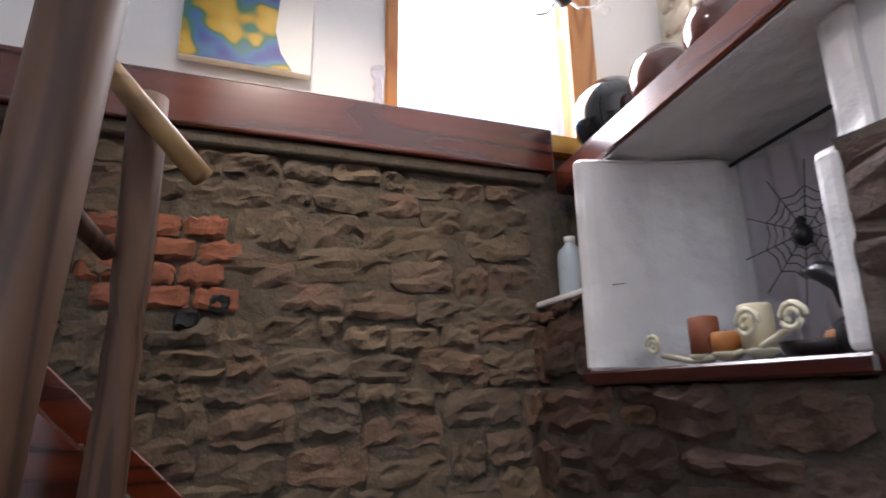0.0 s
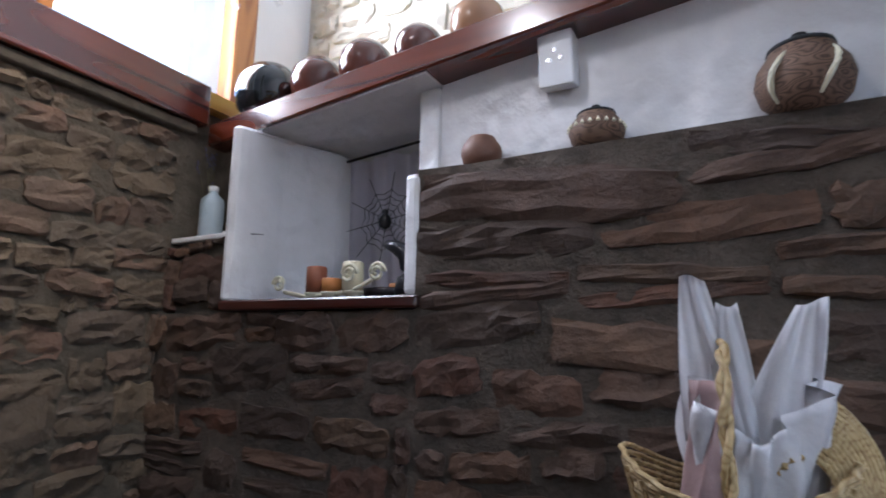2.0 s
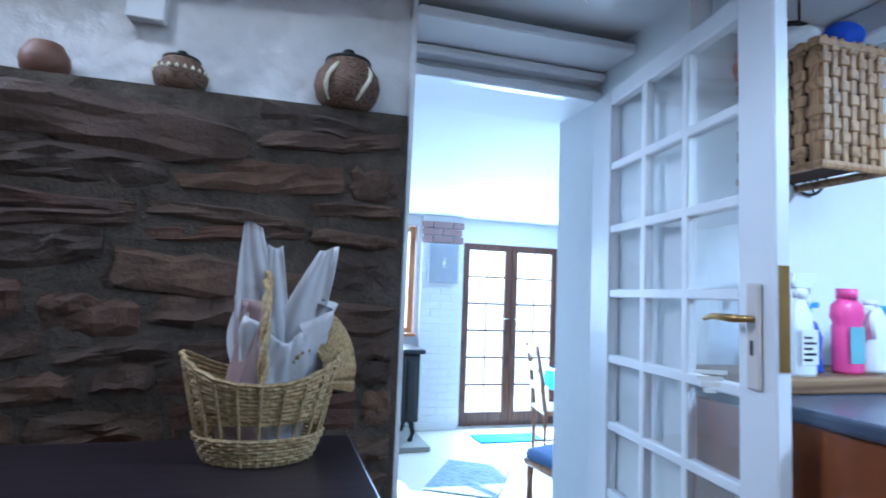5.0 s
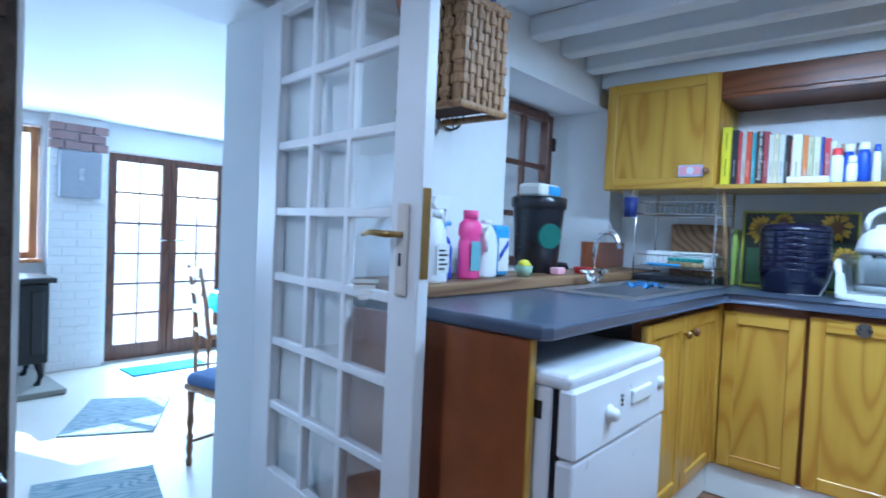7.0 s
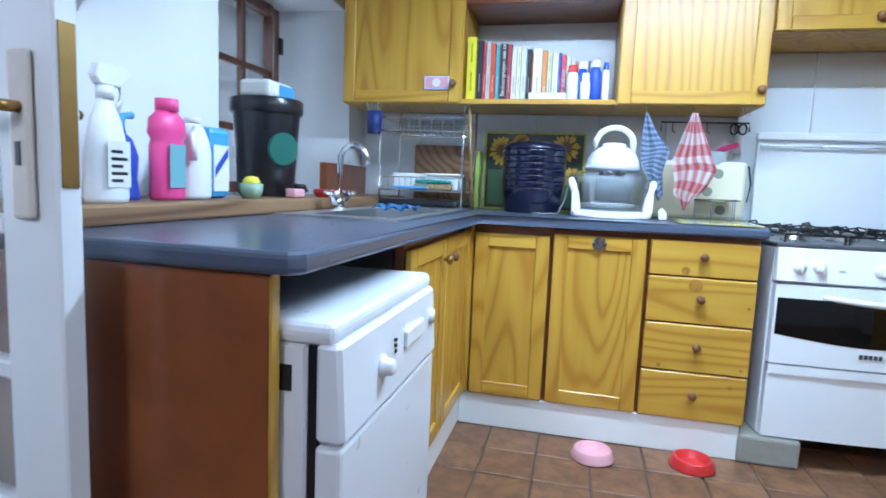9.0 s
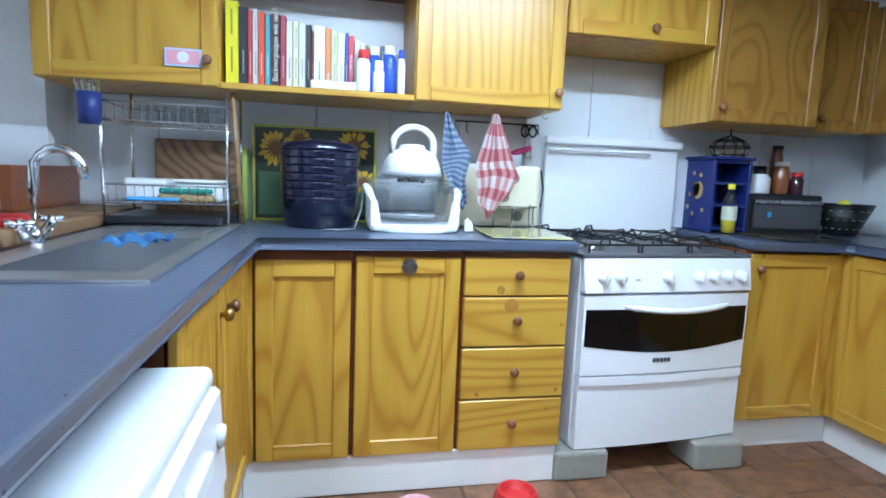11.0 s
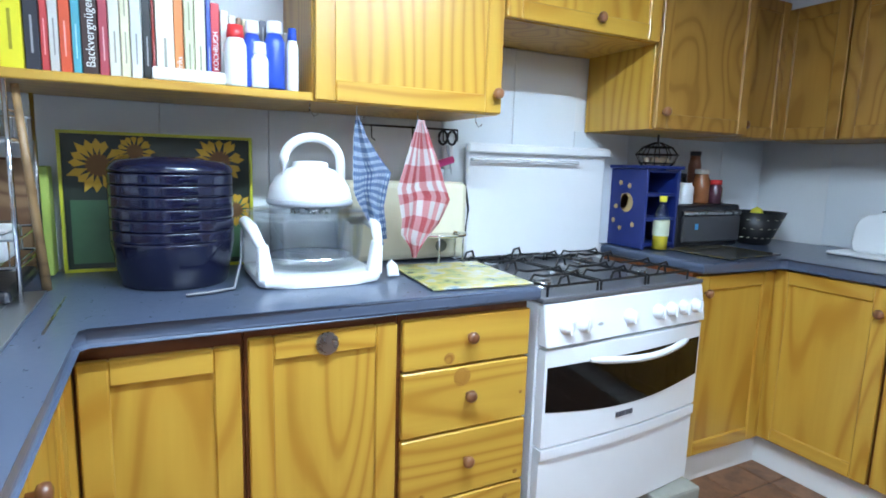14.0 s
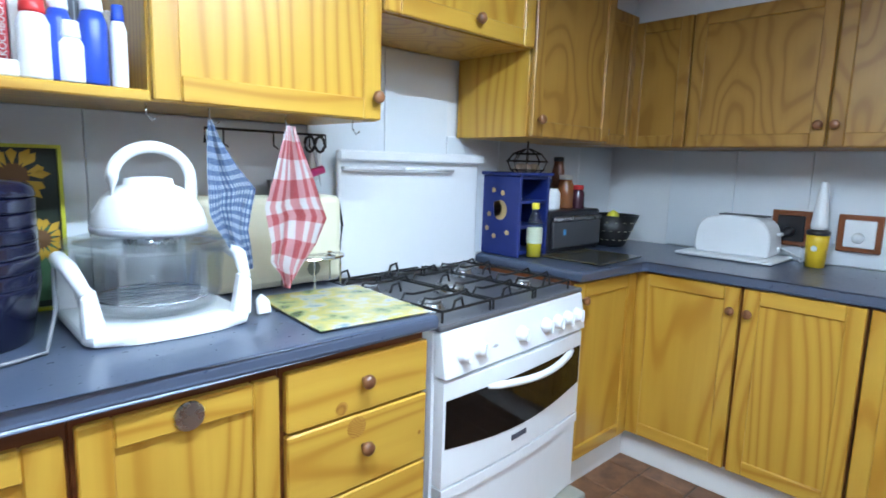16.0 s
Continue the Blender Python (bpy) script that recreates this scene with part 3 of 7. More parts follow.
knob(d, (2.20, UY - 0.02, 1.71), "-y")
c = cabinet("wall_cabinet", "orange pine wall cabinet with a framed door", 2.49, UY + 0.004, 1.374, 2.998, -0.004, UT + 0.05, G2)
d = shaker(c, "y", UY, 2.494, 2.994, 1.376, UT + 0.045, mat_v=PINE_SWIRL_DIM)
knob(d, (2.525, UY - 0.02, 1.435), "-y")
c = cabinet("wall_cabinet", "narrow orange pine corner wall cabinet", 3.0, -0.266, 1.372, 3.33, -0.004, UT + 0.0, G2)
d = shaker(c, "y", -0.27, 3.004, 3.326, 1.374, UT - 0.003, rail=0.05, mat_v=PINE_SWIRL_DIM)
knob(d, (3.08, -0.29, 1.425), "-y")
for n, (x0, y0, z0, x1, y1) in enumerate(((-0.018, -0.345, UT + 0.002, 1.269, 0.01), (1.27, -0.345, UT + 0.092, 2.488, 0.01), (2.489, -0.345, UT + 0.052, 2.999, 0.01), (3.0, -0.26, UT + 0.002, 3.345, 0.01), (3.346, -2.1, UT - 0.028, KX + 0.007, 0.01))):
    setting(f"trim_bulkhead_{n + 1}", box(x0, y0, z0, x1, y1, CEIL - 0.002), CEIL_WHITE, "white painted board closing the gap above the cabinets", "trim")
RW = 3.335
for i, (y1, y0) in enumerate(((-0.272, -0.54), (-0.542, -1.056), (-1.058, -1.572), (-1.574, -2.1))):
    c = cabinet("wall_cabinet", "orange pine wall cabinet with swirling grain", RW + 0.004, y0, 1.37, KX - 0.004, y1, UT - 0.03, G2, PINE_SWIRL_DIM)
    d = shaker(c, "-x", RW, y0 + 0.003, y1 - 0.003, 1.372, UT - 0.033, rail=0.05, mat_v=PINE_SWIRL_DIM)
    if i:
        knob(d, (RW - 0.02, (y0 + 0.025) if i % 2 else (y1 - 0.025), 1.45), "-x")

# end panel and ledge
setting("trim_ledge", box(-0.05, -2.085, 0.903, 0.24, -0.004, 0.947, 0.008, 2), LEDGE_WOOD, "worn timber ledge behind the sink", "ledge")
end_panel = single("end_panel", box(0.02, -2.115, 0.0, 0.684, -2.095, 0.862, 0.002), END_PANEL, "red-brown stained board at the worktop's end", "panel")
part("edge_strip", box(0.685, -2.117, 0.0, 0.69, -2.093, 0.862), PINE_Z, None).parent = end_panel


# ---- glass door ----
def glazed_door():
    L, Hh, T = 0.97, 1.925, 0.04
    d = thing("door_1", "open white painted glazed door with many panes", "door", (0, 0, 0), "", "structure")
    part("door_stile", box(0, -T / 2, 0, 0.15, T / 2, Hh, 0.004), WHITE_PAINT, d)
    part("door_stile", box(L - 0.125, -T / 2, 0, L, T / 2, Hh, 0.004), WHITE_PAINT, d)
    part("door_rail", box(0.15, -T / 2, Hh - 0.06, L - 0.125, T / 2, Hh, 0.003), WHITE_PAINT, d)
    part("door_rail", box(0.15, -T / 2, 0, L - 0.125, T / 2, 0.205, 0.003), WHITE_PAINT, d)
    cols, rows = 3, 7
    w, hgt = (L - 0.275) / cols, (Hh - 0.265) / rows
    for i in range(1, cols):
        part("glazing_bar", box(0.15 + i * w - 0.015, -0.016, 0.205, 0.15 + i * w + 0.015, 0.016, Hh - 0.06, 0.004), WHITE_PAINT, d)
    for j in range(1, rows):
        part("glazing_bar", box(0.151, -0.0165, 0.205 + j * hgt - 0.015, L - 0.126, 0.0165, 0.205 + j * hgt + 0.015, 0.004), WHITE_PAINT, d)
    for i in range(cols):
        for j in range(rows):
            p = part("pane", box(0.15 + i * w + 0.012, -0.002, 0.205 + j * hgt + 0.012, 0.15 + (i + 1) * w - 0.012, 0.002, 0.205 + (j + 1) * hgt - 0.012), CLEAR, d)
            p.visible_shadow = False
    pl = part("handle_plate", box(L - 0.085, -0.032, 0.93, L - 0.04, -0.0205, 1.18, 0.006, 2), plain("cream_plate", (0.62, 0.55, 0.5), 0.3), d, "cream and brass handle plate")
    part("door_handle", tube([(L - 0.06, -0.03, 1.095), (L - 0.06, -0.06, 1.095), (L - 0.075, -0.07, 1.095), (L - 0.15, -0.072, 1.098), (L - 0.185, -0.07, 1.09)], [0.009, 0.009, 0.01, 0.008, 0.006], 10), BRASS, pl, "brass lever", True)
    part("keyhole", box(L - 0.068, -0.034, 1.01, L - 0.058, -0.0321, 1.045), BLACK, pl)
    pb = part("handle_plate", box(L - 0.085, 0.0205, 0.93, L - 0.04, 0.032, 1.18, 0.006, 2), BRASS, d, "cream and brass handle plate")
    part("door_handle", tube([(L - 0.06, 0.03, 1.095), (L - 0.06, 0.06, 1.095), (L - 0.15, 0.07, 1.098)], 0.009, 10), BRASS, pb, "brass lever", True)
    part("lock_plate", box(L - 0.001, -0.013, 0.98, L + 0.003, 0.013, 1.22), BRASS, d, "brass lock plate")
    return d


door = glazed_door()
door.matrix_basis = pose(-0.56, -2.095, 0.005, 0, 0, -6.5)


# ---- stonework ----
def stone_block(w, hgt, d, rnd, rough, nx=7, nz=5, strata=2.2):
    """A split rubble block facing -y: x 0..w, z 0..hgt, with a flaky uneven face standing about d proud."""
    b = bmesh.new()
    seed = rnd.random() * 100
    tilt, lean = rnd.uniform(-0.5, 0.5) * rough, rnd.uniform(-0.7, 0.7) * rough
    cut = [rnd.uniform(0.0, 0.3) for _ in range(4)]
    grid = []
    for j in range(nz + 1):
        row = []
        for i in range(nx + 1):
            u, v = i / nx, j / nz
            edge = i in (0, nx) or j in (0, nz)
            p = Vector((u * w * 11 + seed, v * hgt * 11 * strata, seed))
            k = noise.noise(p) + 0.5 * noise.noise(p * 2.3) + 0.35 * abs(noise.noise(p * 4.1))
            dep = (0.5 * d if edge else d) + rough * k * (0.35 if edge else 1.0) + tilt * (u - 0.5) + lean * (v - 0.5)
            x = w * u + noise.noise(Vector((seed, v * 4, u * 3))) * 0.13 * hgt
            z = hgt * v + noise.noise(Vector((u * 5 + seed * 2, 5, v * 2))) * 0.2 * hgt
            c = cut[(2 if u > 0.5 else 0) + (1 if v > 0.5 else 0)]
            eu, ev = abs(2 * u - 1), abs(2 * v - 1)
            pull = c * max(0.0, eu + ev - 1.3)
            x += (0.5 - u) * pull * hgt * 1.6
            z += (0.5 - v) * pull * hgt * 1.6
            row.append(b.verts.new((x, -dep, z)))
        grid.append(row)
    for j in range(nz):
        for i in range(nx):
            b.faces.new((grid[j][i], grid[j][i + 1], grid[j + 1][i + 1], grid[j + 1][i]))
    rim = grid[0] + [r[-1] for r in grid[1:]] + grid[-1][-2::-1] + [r[0] for r in grid[-2:0:-1]]
    back = [b.verts.new((p.co.x, 0.03, p.co.z)) for p in rim]
    n = len(rim)
    for k in range(n):
        b.faces.new((rim[k], back[k], back[(k + 1) % n], rim[(k + 1) % n]))
    return b


def rough_bed(u0, u1, z0, z1, step, amp, y):
    """The uneven mortar that fills the joints, facing -y."""
    b = bmesh.new()
    nu, nv = int((u1 - u0) / step), int((z1 - z0) / step)
    g = []
    for j in range(nv + 1):
        row = []
        for i in range(nu + 1):
            u, z = u0 + (u1 - u0) * i / nu, z0 + (z1 - z0) * j / nv
            p = Vector((u * 9, y * 7, z * 9))
            row.append(b.verts.new((u, y - amp * (noise.noise(p) + 0.5 * noise.noise(p * 3.1)), z)))
        g.append(row)
    for j in range(nv):
        for i in range(nu):
            b.faces.new((g[j][i], g[j][i + 1], g[j + 1][i + 1], g[j + 1][i]))
    return b


def rubble(owner, place, x0, x1, z0, z1, material, rnd, hrange, ratio, depth, rough, joint=0.012, skip=None, name="stone"):
    """Courses of blocks on a wall; place maps wall (u, z) to a matrix."""
    z = z0
    n = 0
    warp = lambda u, v: 0.045 * noise.noise(Vector((u * 2.6, v * 2.2, x0 * 7))) + 0.02 * noise.noise(Vector((u * 7, v * 6, x1)))
    while z < z1 - 0.03:
        hh = min(rnd.uniform(*hrange), z1 - z)
        if z1 - z - hh < 0.035:
            hh = z1 - z
        u = x0 - rnd.uniform(0, 0.1)
        while u < x1 - 0.02:
            w = hh * rnd.uniform(*ratio)
            if x1 - u - w < 0.06:
                w = x1 - u
            parts = 2 if (hh > 0.13 and rnd.random() < 0.4) else 1
            for k in range(parts):
                zz, h2 = z + k * hh / parts, hh / parts
                uu = max(u, x0)
                ww = u + w - uu
                if ww > 0.03 and not (skip and skip(uu + ww / 2, zz + h2 / 2)):
                    bm = stone_block(ww - joint, h2 - joint, depth * rnd.uniform(0.5, 1.2), rnd, rough)
                    me = bpy.data.meshes.new(name)
                    bmesh.ops.recalc_face_normals(bm, faces=bm.faces)
                    bm.to_mesh(me)
                    bm.free()
                    me.materials.append(material)
                    ob = new(name, me)
                    ob.parent = owner
                    ob.matrix_basis = place(uu + joint / 2, zz + joint / 2 + warp(uu + ww / 2, zz + h2 / 2) + rnd.uniform(-0.008, 0.008)) @ pose(0, 0, 0, 0, rnd.uniform(-6, 6), 0)
                    n += 1
            u += w
        z += hh
    return n


# ---- more materials ----
PAPER = plain("paper_white", (0.75, 0.74, 0.7), 0.6, 0, 0.06)
PLASTIC_WHITE = plain("white_plastic", (0.8, 0.81, 0.82), 0.35, 0, 0.04)
PINK = plain("pink_plastic", (0.8, 0.08, 0.3), 0.35, 0, 0.06)
PALE_PINK = plain("pale_pink_plastic", (0.75, 0.4, 0.45), 0.4)
RED = plain("red_plastic", (0.6, 0.03, 0.03), 0.4)
BLUE = plain("blue_plastic", (0.03, 0.07, 0.42), 0.35)
SKYBLUE = plain("sky_blue_plastic", (0.1, 0.35, 0.7), 0.4)
GREEN_D = plain("dark_green_label", (0.02, 0.12, 0.09), 0.5)
YELLOW = plain("yellow_plastic", (0.75, 0.5, 0.02), 0.4)
LEMON = plain("lemon_yellow", (0.8, 0.72, 0.05), 0.4)
CREAM = plain("cream_paint", (0.72, 0.68, 0.5), 0.45)
WICKER = wood("pale_wicker", (0.25, 0.15, 0.05), (0.5, 0.36, 0.17), 0, 0.6, 30, 0.5, 14, 0.0)
CANE = wood("brown_cane", (0.2, 0.1, 0.04), (0.46, 0.27, 0.12), 2, 0.5, 20, 0.5, 12, 0.05)
POT_BROWN = plain("fired_clay", (0.16, 0.075, 0.045), 0.55, 0, 0.35, 25, 0.3)
WOVEN = wood("coiled_basket", (0.05, 0.025, 0.015), (0.22, 0.13, 0.08), 2, 0.7, 30, 3.0, 9, 0.0)
GOURD_DARK = plain("dark_gourd", (0.008, 0.012, 0.014), 0.12, 0, 0.3, 8, 0, 0.5)
GOURD_RED = plain("red_brown_gourd", (0.09, 0.03, 0.02), 0.15, 0, 0.5, 9, 0, 0.5)
GOURD_TAN = plain("tan_gourd", (0.3, 0.16, 0.08), 0.25, 0, 0.3, 9, 0, 0.4)
CURTAIN = plain("lilac_net_curtain", (0.78, 0.75, 0.81), 0.9, 0, 0.06, 30)
BAG = plain("thin_white_plastic_bag", (0.82, 0.79, 0.8), 0.35, 0, 0.06, 20, 0.4)
BLUE_CLOTH = plain("blue_cloth", (0.05, 0.2, 0.42), 0.9, 0, 0.2, 40, 0.3)
TEAL_CLOTH = plain("teal_tablecloth", (0.05, 0.3, 0.4), 0.9, 0, 0.15, 30, 0.2)
RUG = wood("rag_rug", (0.12, 0.2, 0.24), (0.4, 0.46, 0.46), 1, 0.95, 40, 0.2, 9, 0.0)
CUSHION = plain("blue_cushion", (0.12, 0.18, 0.35), 0.9, 0, 0.15, 30, 0.2)
CEMENT = plain("grey_cement_brick", (0.3, 0.29, 0.25), 0.95, 0, 0.15, 25, 0.5)
BLUE_BOX = plain("royal_blue_paint", (0.016, 0.028, 0.16), 0.45, 0, 0.2, 15)
BLUE_BLACK = plain("blue_black_plastic", (0.008, 0.009, 0.028), 0.18, 0, 0.2, 20, 0, 0.3)


def checks(name, a, b, size, mid):
    """Woven gingham: two sets of crossing stripes."""
    def build(nt, bs):
        c = nt.nodes.new("ShaderNodeUVMap")
        sep = nt.nodes.new("ShaderNodeSeparateXYZ")
        nt.links.new(c.outputs[0], sep.inputs[0])
        bits = []
        for k in (0, 1):
            s = math_node(nt, "MULTIPLY", sep.outputs[k], size)
            bits.append(math_node(nt, "GREATER_THAN", math_node(nt, "FRACT", s), 0.5))
        both = math_node(nt, "MULTIPLY", math_node(nt, "ADD", bits[0], bits[1]), 0.5)
        col = ramp(nt, both, [(0.0, b), (0.45, mid), (0.95, a)])
        grain = noise_tex(nt, coords(nt), 260, 2)
        nt.links.new(mixc(nt, math_node(nt, "MULTIPLY", grain, 0.25), col, (0.8, 0.8, 0.8)), bs.inputs["Base Color"])
        bumped(nt, bs, grain, 0.3, 0.002)
    return mat(name, build, 0.95)


RED_CHECK = checks("red_gingham", (0.5, 0.03, 0.04), (0.78, 0.74, 0.74), 5.0, (0.68, 0.32, 0.33))
BLUE_CHECK = checks("blue_gingham", (0.03, 0.08, 0.25), (0.6, 0.66, 0.75), 16.0, (0.16, 0.26, 0.45))


def letters(text, size, m, material, parent, name="lettering"):
    cu = bpy.data.curves.new("lettering", "FONT")
    cu.body, cu.size, cu.extrude = text, size, 0.0004
    cu.align_x, cu.align_y = "LEFT", "CENTER"
    tmp = new("lettering_curve", cu)
    me = bpy.data.meshes.new_from_object(tmp.evaluated_get(bpy.context.evaluated_depsgraph_get()))
    bpy.data.objects.remove(tmp)
    me.transform(Matrix.Translation(-ORIGIN[parent]) @ m)
    me.materials.clear()
    me.materials.append(material)
    ob = new(name, me)
    ob.parent = parent
    ORIGIN[ob] = ORIGIN[parent]
    return ob


def simple(name, bm, material, label, category, group="", smooth=True):
    return tagged(part(name, bm, material, None, "", smooth), label, category, group)


def loose_cloth(name, fn, nu, nv, material, label, category, thick=0.003, parent=None):
    """A sheet given by fn(u, v), with thickness and uv."""
    b = bmesh.new()
    uv = b.loops.layers.uv.new("uv")
    g = [[b.verts.new(fn(i / nu, j / nv)) for i in range(nu + 1)] for j in range(nv + 1)]
    for j in range(nv):
        for i in range(nu):
            f = b.faces.new((g[j][i], g[j][i + 1], g[j + 1][i + 1], g[j + 1][i]))
            for l, (p, q) in zip(f.loops, ((i, j), (i + 1, j), (i + 1, j + 1), (i, j + 1))):
                l[uv].uv = (p / nu, q / nv)
    bmesh.ops.solidify(b, geom=b.faces[:], thickness=thick)
    ob = part(name, b, material, parent, "", True)
    return ob if parent else tagged(ob, label, category)


# ---- stairs, posts and rail ----
group_at(0.03, 0, 0)
stairs = thing("staircase", "steep timber stairs with red-brown sides along the stone wall", "stairs", (0.9, -4.85, 0))
for k in range(9):
    z, x = 0.19 * (k + 2) - 0.001, 0.38 + 0.165 * k
    part("tread", box(x - 0.02, -5.09, z - 0.035, x + 0.21, -4.735, z, 0.008, 2), TREAD, stairs)
    part("riser", box(x + 0.165, -5.085, z, x + 0.18, -4.74, z + 0.155), TREAD, stairs)
for y in (-5.118, -4.735):
    part("stringer", prism([(0.18, 0.0), (0.42, 0.0), (2.0, 1.72), (2.0, 2.02), (1.86, 2.02), (0.18, 0.42)], "y", y, y + 0.026, 0.004), RED_BEAM_X, stairs, "red-brown varnished side board")


def wobbly_post(name, label, x, y, z0, z1, r, lean, seed):
    pts, rad = [], []
    for k in range(15):
        t = k / 14
        pts.append((x + lean * t + 0.012 * math.sin(seed + 5 * t), y + 0.01 * math.sin(2 * seed + 4 * t), z0 + (z1 - z0) * t))
        rad.append(r * (1.06 - 0.12 * t + 0.06 * math.sin(seed * 3 + 11 * t)))
    return simple(name, tube(pts, rad, 14), POLE, label, "post")


group_at(0.065, 0, 0)
wobbly_post("post", "rough weathered log post by the stairs", 0.868, -4.665, 0.0, 1.845, 0.038, 0.004, 1.0)
wobbly_post("tall_post", "tall pale stripped log post", 1.035, -4.42, 0.0, 3.6, 0.062, -0.17, 2.3)
group_at(0.065, 0, 0.03)
simple("handrail", tube([(0.746, -4.605, 1.628), (0.953, -4.605, 1.856), (1.5, -4.605, 2.458)], 0.0235, 16), RAIL_WOOD, "pale turned wooden handrail sloping down the stairs", "handrail")
simple("diagonal_brace", tube([(0.90, -4.65, 1.475), (0.935, -4.56, 1.51), (0.965, -4.46, 1.55)], [0.017, 0.019, 0.021], 10), POLE, "rough pole brace between the posts", "brace")

# ---- landing above ----
group_at(0, 0, 0.03)
loft_post = simple("door_post", box(0.262, -5.26, 2.147, 0.312, -5.2, 3.5, 0.006), POST_PINE, "orange varnished timber door post", "post", smooth=False)
group_at(-0.1, 0, 0.03)
simple("door_post", box(-0.46, -5.28, 2.147, -0.335, -5.18, 3.5, 0.018, 2), POST_PINE, "knotty orange log door post", "post", smooth=False)
group_at(0.07, 0, 0.09)
canvas = thing("painting", "unframed canvas with bright swirling colours", "painting", (0.71, -5.19, 2.17))
part("canvas_body", box(0.50, -5.205, 2.175, 0.905, -5.175, 2.62, 0.003), PAPER, canvas)


def art(nt, b):
    v = coords(nt, (1, 1, 1), False)
    n = noise_tex(nt, v, 5.0, 2.0)
    w = noise_tex(nt, v, 9.0, 3.0)
    c = ramp(nt, n, [(0.34, (0.005, 0.02, 0.25)), (0.43, (0.01, 0.12, 0.35)), (0.48, (0.01, 0.14, 0.06)), (0.51, (0.5, 0.3, 0.01)), (0.58, (0.55, 0.38, 0.05)), (0.63, (0.4, 0.03, 0.01))])
    c = mixc(nt, math_node(nt, "MULTIPLY", w, 0.12), c, (0.7, 0.5, 0.08))
    nt.links.new(c, b.inputs["Base Color"])


part("picture", prism([(0.56, 2.18), (0.60, 2.24), (0.62, 2.32), (0.60, 2.62), (0.90, 2.62), (0.90, 2.18)], "y", -5.1745, -5.173), mat("swirled_paint", art, 0.5), canvas, "blue, green and orange swirls")
group_at(0, 0, 0.025)
candle = thing("glass_candlestick", "clear cut-glass candlestick on the landing edge", "candlestick", (0.345, -5.19, 2.147))
part("stem", lathe([(0.03, 0), (0.03, 0.01), (0.012, 0.02), (0.018, 0.04), (0.01, 0.06), (0.02, 0.085), (0.012, 0.11), (0.026, 0.135), (0.028, 0.16), (0.016, 0.165)], (0.345, -5.17, 2.147), 12), glass("cut_glass", (0.95, 0.95, 1.0)), candle, "", True)
group_at(-0.05, 0, 0.1)
chand = thing("chandelier", "dark metal chandelier with hanging crystals", "chandelier", (-0.15, -4.95, 2.55))
part("hub", lathe([(0.0, -0.03), (0.03, -0.015), (0.035, 0.0), (0.02, 0.03), (0.006, 0.05), (0.006, 1.7)], (-0.215, -4.95, 2.50), 14), BLACK_IRON, chand, "", True)
for k in range(5):
    a = 2 * math.pi * k / 5 + 0.4
    dx, dy = math.cos(a), math.sin(a)
    arm = part("arm", tube([(-0.215 + dx * r, -4.95 + dy * r, 2.50 + h) for r, h in ((0.02, 0), (0.06, -0.035), (0.11, -0.03), (0.15, 0.01), (0.16, 0.05))], 0.005, 8), CHROME, chand, "", True)
    for q in range(3):
        part("crystal", lathe([(0.0, 0.0), (0.009, 0.014), (0.006, 0.028), (0.0, 0.034)], (-0.215 + dx * 0.155 + 0.014 * (q - 1), -4.95 + dy * 0.155, 2.45 - 0.012 * (q % 2)), 6), glass("crystal"), arm)

# gourds on the beam
group_at(0, 0, 0)
for y, r, m, lab in ((-4.93, 0.135, GOURD_DARK, "large glossy black calabash gourd"), (-4.675, 0.105, GOURD_RED, "glossy red-brown calabash gourd"),
                     (-4.45, 0.10, GOURD_RED, "glossy red-brown calabash gourd"), (-4.225, 0.088, GOURD_RED, "dark patterned calabash gourd"), (-4.0, 0.095, GOURD_TAN, "tan and brown calabash gourd")):
    prof = [(0.0, 0.0), (r * 0.55, 0.01), (r * 0.92, r * 0.5), (r, r * 0.95), (r * 0.92, r * 1.4), (r * 0.6, r * 1.78), (r * 0.2, r * 1.93), (0.012, r * 1.95), (0.010, r * 2.03), (0.0, r * 2.04)]
    simple("gourd", lathe(prof, (-0.42, y, 2.017 + 0.097 * (y + 4.95)), 28), m, lab + " on the beam", "gourd", "gourds")

# niche things
group_at(-0.06, 0.01, 0.029)
def fold(u, v):
    y = -4.755 + 0.625 * u
    return (-0.60 + 0.014 * math.sin(u * 42 + 2 * v) + 0.012 * math.sin(u * 17 + v), y, 1.275 + 0.60 * v)


loose_cloth("curtain", fold, 60, 8, CURTAIN, "pale lilac net curtain over the niche window", "curtain")
simple("curtain_rod", tube([(-0.575, -4.80, 1.862), (-0.575, -4.13, 1.92)], 0.006, 8), BLACK_IRON, "thin dark curtain rod", "rod")
web = thing("spider_web_decoration", "black beaded spider web with a spider, hung on the curtain", "decoration", (-0.55, -4.46, 1.40))
CX, CY, CZ = -0.552, -4.48, 1.60
for k in range(10):
    a = 2 * math.pi * k / 10 + 0.15
    part("thread", tube([(CX, CY, CZ), (CX, CY + 0.19 * math.cos(a), CZ + 0.19 * math.sin(a))], 0.0014, 6), BLACK_IRON, web)
for j, r in enumerate((0.045, 0.07, 0.095, 0.12)):
    ring = []
    for k in range(10):
        a = 2 * math.pi * k / 10 + 0.15
        a2 = a + math.pi / 10
        ring.append((CX, CY + r * math.cos(a), CZ + r * math.sin(a)))
        ring.append((CX, CY + r * 0.86 * math.cos(a2), CZ + r * 0.86 * math.sin(a2)))
    part("web_ring", tube(ring, 0.0016, 5, True), BLACK_IRON, web)
